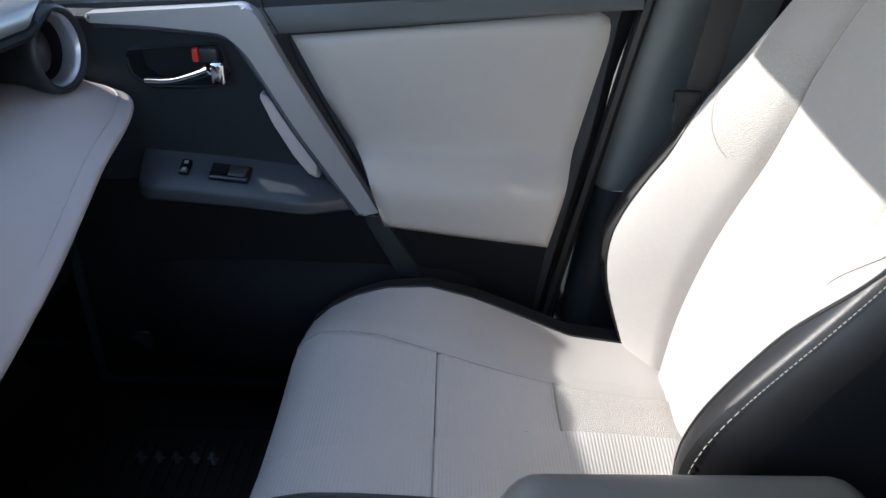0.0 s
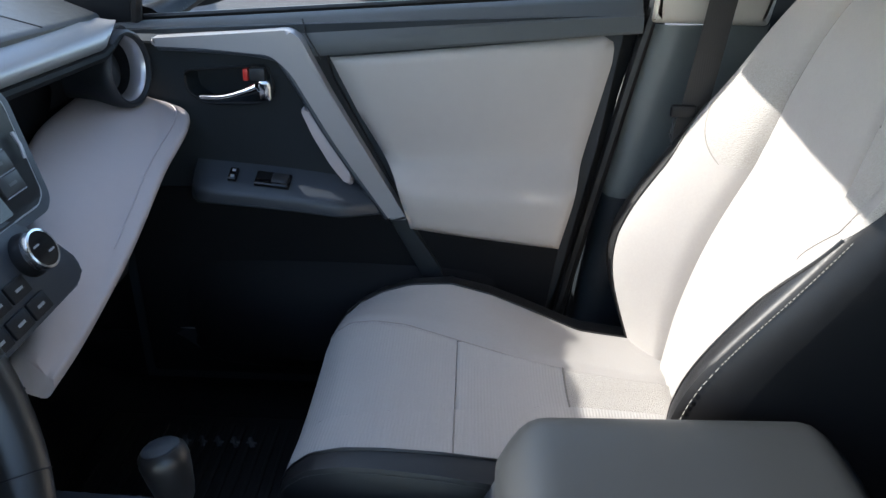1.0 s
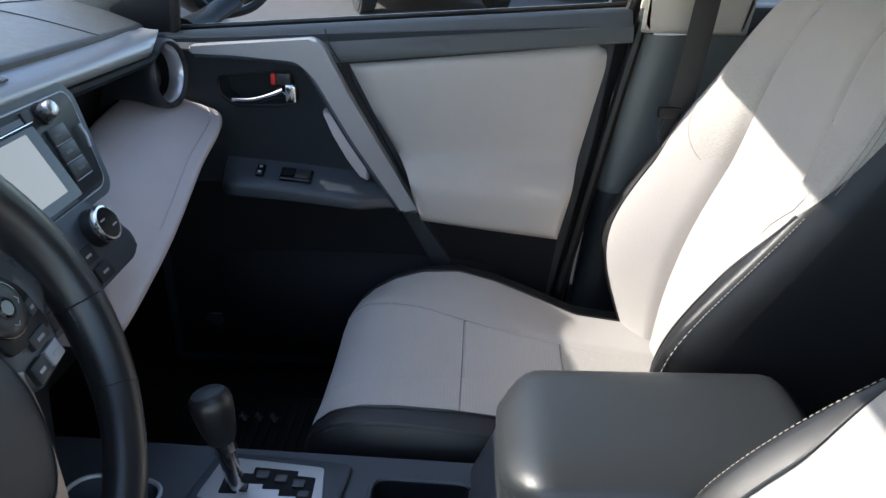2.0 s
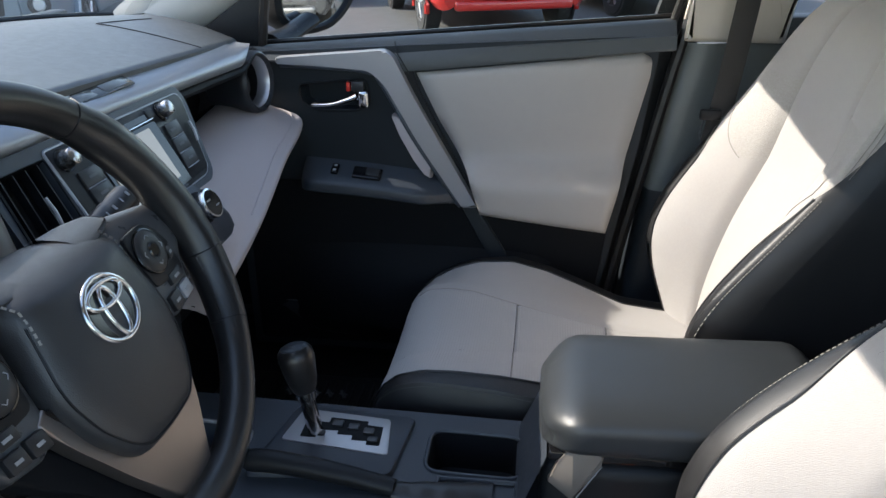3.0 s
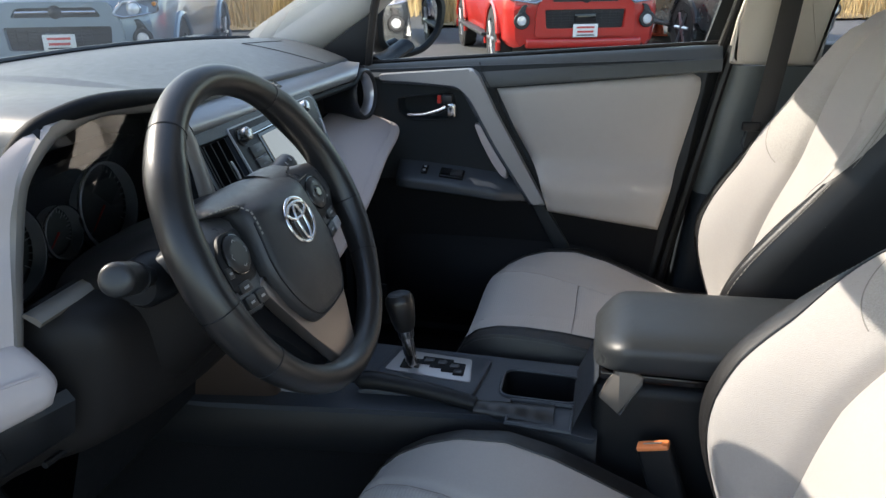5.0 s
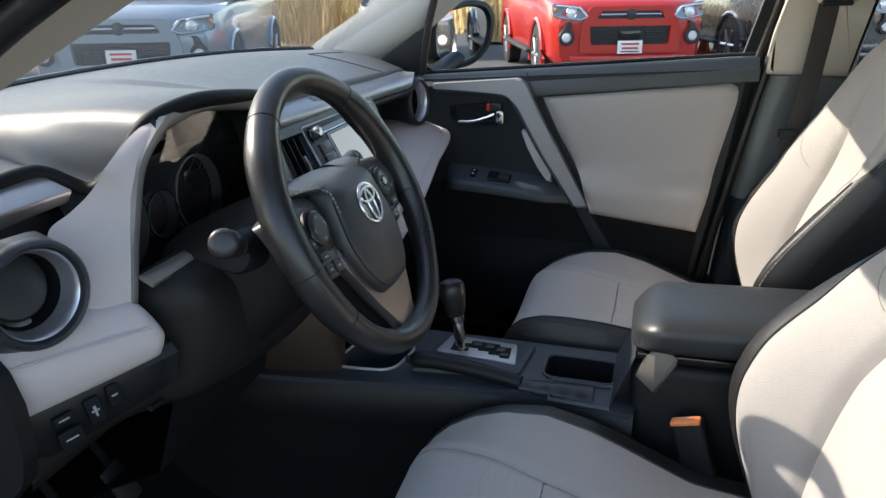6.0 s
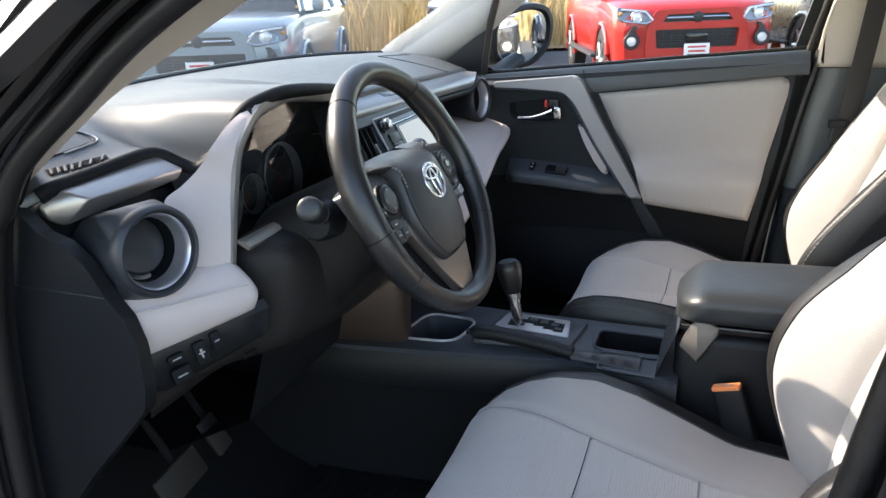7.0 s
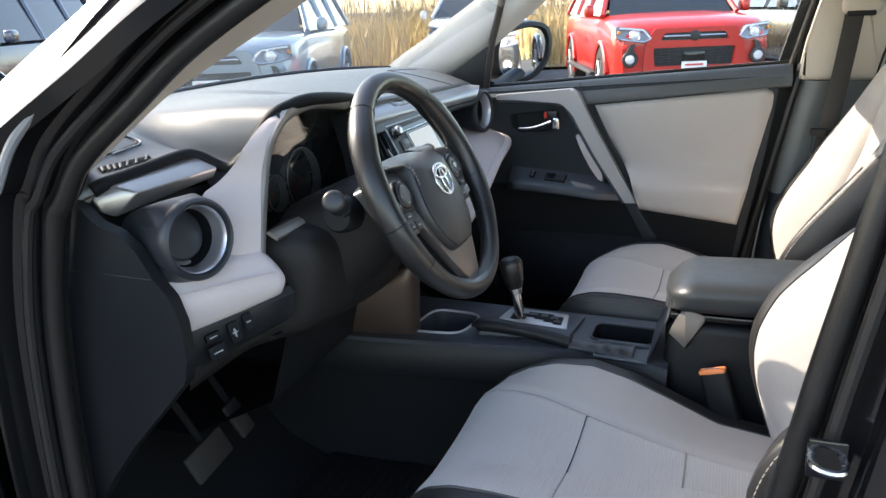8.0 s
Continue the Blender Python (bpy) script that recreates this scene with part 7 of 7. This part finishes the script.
me = reeds(34000, -24, 16, 7.2, 20, 0.4, 1.5)
me.materials.append(STRAW)
tagged(new("dry_reeds", me), "tall dry straw-coloured reeds behind the cars", "reeds", kind="stuff")
me = reeds(9000, 14, 26, -12, 7, 1.0, 2.6)
me.materials.append(STRAW)
tagged(new("dry_reeds", me), "tall dry reeds at the end of the car park", "reeds", kind="stuff")
me = reeds(9000, -45, 40, 20, 34, 1.2, 3.6)
me.materials.append(BRUSH)
tagged(new("bare_brush", me), "bare brown brush at the field's edge", "brush", kind="stuff")


def suv(at, paint, label, width=1.92, length=4.8, heading=0.0, grille="bar", plate=True, height=1.78, plate_z=0.575):
    """A parked sport utility vehicle, front towards N, at the middle of its front bumper."""
    v = thing("parked_suv", at, label, "car", "parked cars")
    rot = Matrix.Rotation(heading, 3, "Z")
    a, n = rot @ U, rot @ N
    hw = width / 2

    def P(x, d, z):
        """x across, d behind the front, z up."""
        return Vector(at) + a * x - n * d + Vector((0, 0, z))
    # lower body: sections along the length, each a half outline mirrored
    secs = []
    data = [(0.00, 0.80, 0.42, 0.95), (0.03, 0.90, 0.36, 1.00), (0.12, 0.97, 0.34, 1.06), (0.35, 1.0, 0.34, 1.12), (1.05, 1.0, 0.36, 1.17), (1.35, 1.0, 0.34, 1.18), (2.5, 1.0, 0.34, 1.18), (3.6, 1.0, 0.34, 1.17), (length - 0.15, 0.97, 0.36, 1.15), (length, 0.88, 0.45, 1.05)]
    for d, w, zb, zt in data:
        W = hw * w
        half = [(W * 0.90, zb), (W * 0.97, zb + 0.08), (W * 0.985, zb + 0.25), (W, zb + 0.42), (W * 0.985, zt - 0.16), (W * 0.955, zt - 0.06), (W * 0.86, zt - 0.005), (W * 0.45, zt + 0.02 * (d < 1.3)), (0, zt + 0.025 * (d < 1.3))]
        ring = [P(x, d, z) for x, z in half] + [P(-x, d, z) for x, z in half[::-1][1:]]
        secs.append(ring)
    part("body", loft(secs, caps=True), paint, v, "", 30)
    cab = []
    for d, w, z in ((1.15, 0.86, 1.15), (1.85, 0.70, height - 0.05), (2.1, 0.69, height), (3.7, 0.68, height), (length - 0.5, 0.68, height - 0.05), (length - 0.12, 0.80, 1.15)):
        cab.append([P(-hw * w, d, z), P(-hw * w * 0.9, d, z + 0.03), P(0, d, z + 0.045), P(hw * w * 0.9, d, z + 0.03), P(hw * w, d, z)])
    part("roof", loft(cab[1:5] + [[q - Vector((0, 0, 0.03)) for q in cab[4]]]), paint, v)
    scr = loft([[cab[0][0], cab[0][2], cab[0][4]], [cab[1][0] * 0.97 + cab[0][0] * 0.03, cab[1][2] * 0.97 + cab[0][2] * 0.03, cab[1][4] * 0.97 + cab[0][4] * 0.03]])
    part("front_screen", scr, DARK_GLASS, v)
    part("rear_screen", loft([cab[5], cab[4]]), DARK_GLASS, v)
    for sd in (-1, 1):
        for d0, d1, t0, t1 in ((1.30, 2.40, 1.95, 2.40), (2.50, 3.40, 2.50, 3.40), (3.50, length - 0.25, 3.50, length - 0.55)):
            part("side_window", loft([[P(sd * hw * 0.945, d0, 1.165), P(sd * hw * 0.945, d1, 1.165)], [P(sd * hw * 0.70, t0, height - 0.06), P(sd * hw * 0.70, t1, height - 0.06)]]), DARK_GLASS, v)
        for q0, q1 in ((1.20, 1.88), (2.45, 2.45), (3.45, 3.45), (length - 0.2, length - 0.5)):
            part("window_post", tube([P(sd * hw * 0.94, q0, 1.16), P(sd * hw * 0.70, q1, height - 0.03)], 0.04, 6), paint, v)
        part("side_mirror", box(P(sd * (hw + 0.10), 1.38, 1.24), (0.12, 0.20, 0.16), 0.04, 3, m=Matrix.Rotation(ROW + heading, 3, "Z")), paint, v)
        for d in (0.92, length - 1.05):
            wc = P(sd * (hw - 0.10), d, 0.385)
            ax = a * sd
            part("wheel_arch", tube([wc + (n * math.cos(t) + Vector((0, 0, math.sin(t)))) * 0.45 + ax * 0.105 for t in steps(-0.25, math.pi + 0.25, 16)], 0.035, 6), paint, v)
            part("arch_well", lathe([(0.42, 0.075), (0.42, 0.102), (0.0, 0.104)], wc, ax, 28), TRIM_BLACK, v)
            wh = part("wheel", lathe([(0.0, -0.1), (0.36, -0.1), (0.385, -0.07), (0.385, 0.09), (0.36, 0.115), (0.25, 0.118)], wc, ax, 32), TYRE, v)
            part("rim", lathe([(0.25, 0.118), (0.235, 0.10), (0.22, 0.085), (0.0, 0.08)], wc, ax, 28), TRIM_BLACK, wh)
            for k in range(6):
                t = 2 * math.pi * k / 6
                dv_ = n * math.cos(t) + Vector((0, 0, math.sin(t)))
                part("spoke", tube([wc + ax * 0.105 + dv_ * 0.03, wc + ax * 0.112 + dv_ * 0.235], [0.03, 0.022], 6), ALLOY, wh)
        part("running_board", box(P(sd * (hw + 0.02), 2.35, 0.40), (2.1, 0.14, 0.05), 0.02, m=Matrix.Rotation(ROW + heading + math.pi / 2, 3, "Z")), TRIM_BLACK, v)
        # lamps
        F = basis(P(0, 0, 0), a, (0, 0, 1))
        lm = rounded([(sd * 0.92, 0.90), (sd * 0.60, 0.85), (sd * 0.50, 0.90), (sd * 0.60, 1.02), (sd * 0.93, 1.06)], 0.02, 3)
        if sd > 0:
            lm = lm[::-1]
        rr = [(x, z) for x, z in lm]
        def lamp_d(x, z):
            return max(interp(abs(x) / hw, (0.5, 0.80, 0.90, 0.97, 1.0), (0.0, 0.0, 0.03, 0.12, 0.3)), interp(z, (0.93, 0.955, 1.0, 1.06), (0.0, 0.006, 0.032, 0.12))) - 0.030
        hl = part("headlamp", loft([[P(x, lamp_d(x, z) + 0.06, z) for x, z in rr], [P(x, lamp_d(x, z), z) for x, z in rr], [P(x * 0.97 + sd * 0.022, lamp_d(x, z) - 0.008, 0.95 + (z - 0.95) * 0.8) for x, z in rr]], close_cols=True, caps=True), LAMP, v, "clear headlamp", 20)
        part("projector", lathe([(0.0, 0.030), (0.030, 0.026), (0.048, 0.012), (0.056, 0.0)], P(sd * 0.72, -0.012, 0.945), n, 24), LAMP_WHITE, hl)
        part("projector_ring", lathe([(0.058, 0.0), (0.066, 0.014), (0.072, 0.004)], P(sd * 0.72, -0.008, 0.945), n, 24), CHROME, hl)
        part("lamp_brow", tube([P(x, lamp_d(x, z) - 0.012, z) for x, z in ((sd * 0.53, 0.905), (sd * 0.62, 1.005), (sd * 0.76, 1.022), (sd * 0.90, 1.036))], 0.012, 6), LAMP_WHITE, hl)
        part("lamp_sill", tube([P(x, lamp_d(x, z) - 0.012, z) for x, z in ((sd * 0.54, 0.895), (sd * 0.62, 0.868), (sd * 0.76, 0.885), (sd * 0.88, 0.903))], 0.009, 6), CHROME, hl)
        part("indicator", box(P(sd * 0.90, 0.075, 0.985), (0.04, 0.08, 0.04), 0.015, m=Matrix.Rotation(ROW + heading, 3, "Z")), AMBER, hl)
        duct = rounded([(sd * 0.84, 0.62), (sd * 0.72, 0.60), (sd * 0.71, 0.72), (sd * 0.74, 0.80), (sd * 0.70, 0.845), (sd * 0.76, 0.845), (sd * 0.82, 0.76)], 0.02, 3)
        duct = duct[::-1] if sd > 0 else duct
        part("bumper_duct", prism(duct, 0.03, F @ Matrix.Translation((0, 0, -0.005)), 0.01), TRIM_BLACK, v)
        part("fog_surround", lathe([(0.060, 0.018), (0.088, 0.016), (0.100, 0.0)], P(sd * 0.775, -0.022, 0.665), n, 24), TRIM_BLACK, v)
        part("fog_lamp", lathe([(0.0, 0.014), (0.045, 0.012), (0.058, 0.0)], P(sd * 0.775, -0.030, 0.665), n, 20), LAMP_WHITE, v)
    F = basis(P(0, 0, 0), a, (0, 0, 1))
    # raised bumper frame round the grille, grille bars, emblem
    fr = rounded([(-0.62, 0.48), (0.62, 0.48), (0.60, 0.80), (0.50, 1.02), (-0.50, 1.02), (-0.60, 0.80)], 0.06, 4)
    hole1 = rounded([(-0.48, 0.57), (0.48, 0.57), (0.50, 0.79), (-0.50, 0.79)], 0.03, 3)
    hole2 = rounded([(-0.42, 0.875), (0.42, 0.875), (0.36, 0.965), (-0.36, 0.965)], 0.03, 3)
    part("grille_frame", hole_plate(fr, [hole1, hole2], 0.045, F @ Matrix.Translation((0, 0, 0.0)), 0.05, 0.97, False), paint, v)
    part("grille_back", box(P(0, 0.0, 0.78), (0.98, 0.02, 0.42), 0.004, m=Matrix.Rotation(ROW + heading, 3, "Z")), TRIM_BLACK, v)
    for k in range(5):
        part("grille_bar", tube([P(-0.46, -0.018, 0.625 + 0.030 * k), P(0.46, -0.018, 0.625 + 0.030 * k)], 0.006, 5), TRIM_BLACK, v)
    for k in range(9):
        part("grille_post", tube([P(-0.40 + 0.10 * k, -0.02, 0.60), P(-0.40 + 0.10 * k, -0.02, 0.77)], 0.005, 5), TRIM_BLACK, v)
    part("grille_strip", tube([P(-0.37, -0.038, 0.925), P(0.37, -0.038, 0.925)], 0.012, 6), CHROME, v)
    part("sensor_panel", box(P(0, -0.030, 0.69), (0.26, 0.02, 0.10), 0.006, m=Matrix.Rotation(ROW + heading, 3, "Z")), GLOSS, v)
    part("emblem", lathe([(0.0, 0.012), (0.050, 0.010), (0.064, 0.0)], P(0, -0.045, 0.925), n, 28), TRIM_BLACK, v)
    part("chin", box(P(0, 0.02, 0.40), (1.45, 0.12, 0.12), 0.04, 3, m=Matrix.Rotation(ROW + heading, 3, "Z")), paint if grille == "bar" else TRIM_BLACK, v)
    if plate:
        pl = part("number_plate", box(P(0, -0.062, plate_z), (0.305, 0.008, 0.152), 0.003, m=Matrix.Rotation(ROW + heading, 3, "Z")), PLATE, v, "white dealer plate with unreadable lettering")
        part("plate_bar", box(P(0, -0.068, plate_z + 0.037), (0.22, 0.004, 0.022), 0, m=Matrix.Rotation(ROW + heading, 3, "Z")), PLATE_RED, pl)
        part("plate_bar", box(P(0, -0.068, plate_z - 0.013), (0.20, 0.004, 0.024), 0, m=Matrix.Rotation(ROW + heading, 3, "Z")), PLATE_RED, pl)
        part("plate_bar", box(P(0, -0.068, plate_z - 0.053), (0.22, 0.004, 0.014), 0, m=Matrix.Rotation(ROW + heading, 3, "Z")), TRIM_BLACK, pl)
    return v


suv(RED_AT, RED_PAINT, "bright red parked sport utility vehicle facing the car", plate_z=0.545)
suv(Vector((-5.25, 5.475, 0)), BLUE_PAINT, "pale blue parked sport utility vehicle with black lower bumper", grille="black", plate_z=0.645)
suv(RED_AT - U * 2.5 - N * 4.6, WHITE_PAINT, "silver white parked car further back by the reeds", plate=False, height=1.6)
suv(RED_AT + U * 3.0 - N * 0.9, GREY_PAINT, "dark grey parked sport utility vehicle beside the red one", plate=False)
suv(Vector((-9.2, 4.4, 0)), NAVY_PAINT, "dark navy parked vehicle at the row's end", plate=False)
suv(Vector((6.5, 0.7, 0)), GREY_PAINT, "dark grey parked vehicle behind the car", plate=False, heading=radians(-109), height=1.55)
suv(Vector((6.9, 3.3, 0)), NAVY_PAINT, "dark navy parked vehicle further behind the car", plate=False, heading=radians(-109), height=1.55)


def traffic_cone(at):
    c = thing("traffic_cone", at, "small orange-red traffic cone on the asphalt", "traffic cone")
    part("cone", lathe([(0.13, 0.02), (0.11, 0.03), (0.022, 0.44), (0.015, 0.45), (0.0, 0.45)], at, (0, 0, 1), 24), CONE_RED, c)
    part("foot", box(Vector(at) + Vector((0, 0, 0.0125)), (0.34, 0.34, 0.025), 0.008), CONE_RED, c)


CONE_RED = material("faded_cone_plastic", (0.62, 0.075, 0.030), 0.55, var=0.15, scale=20)
traffic_cone((0.79, 13.8, 0.0))
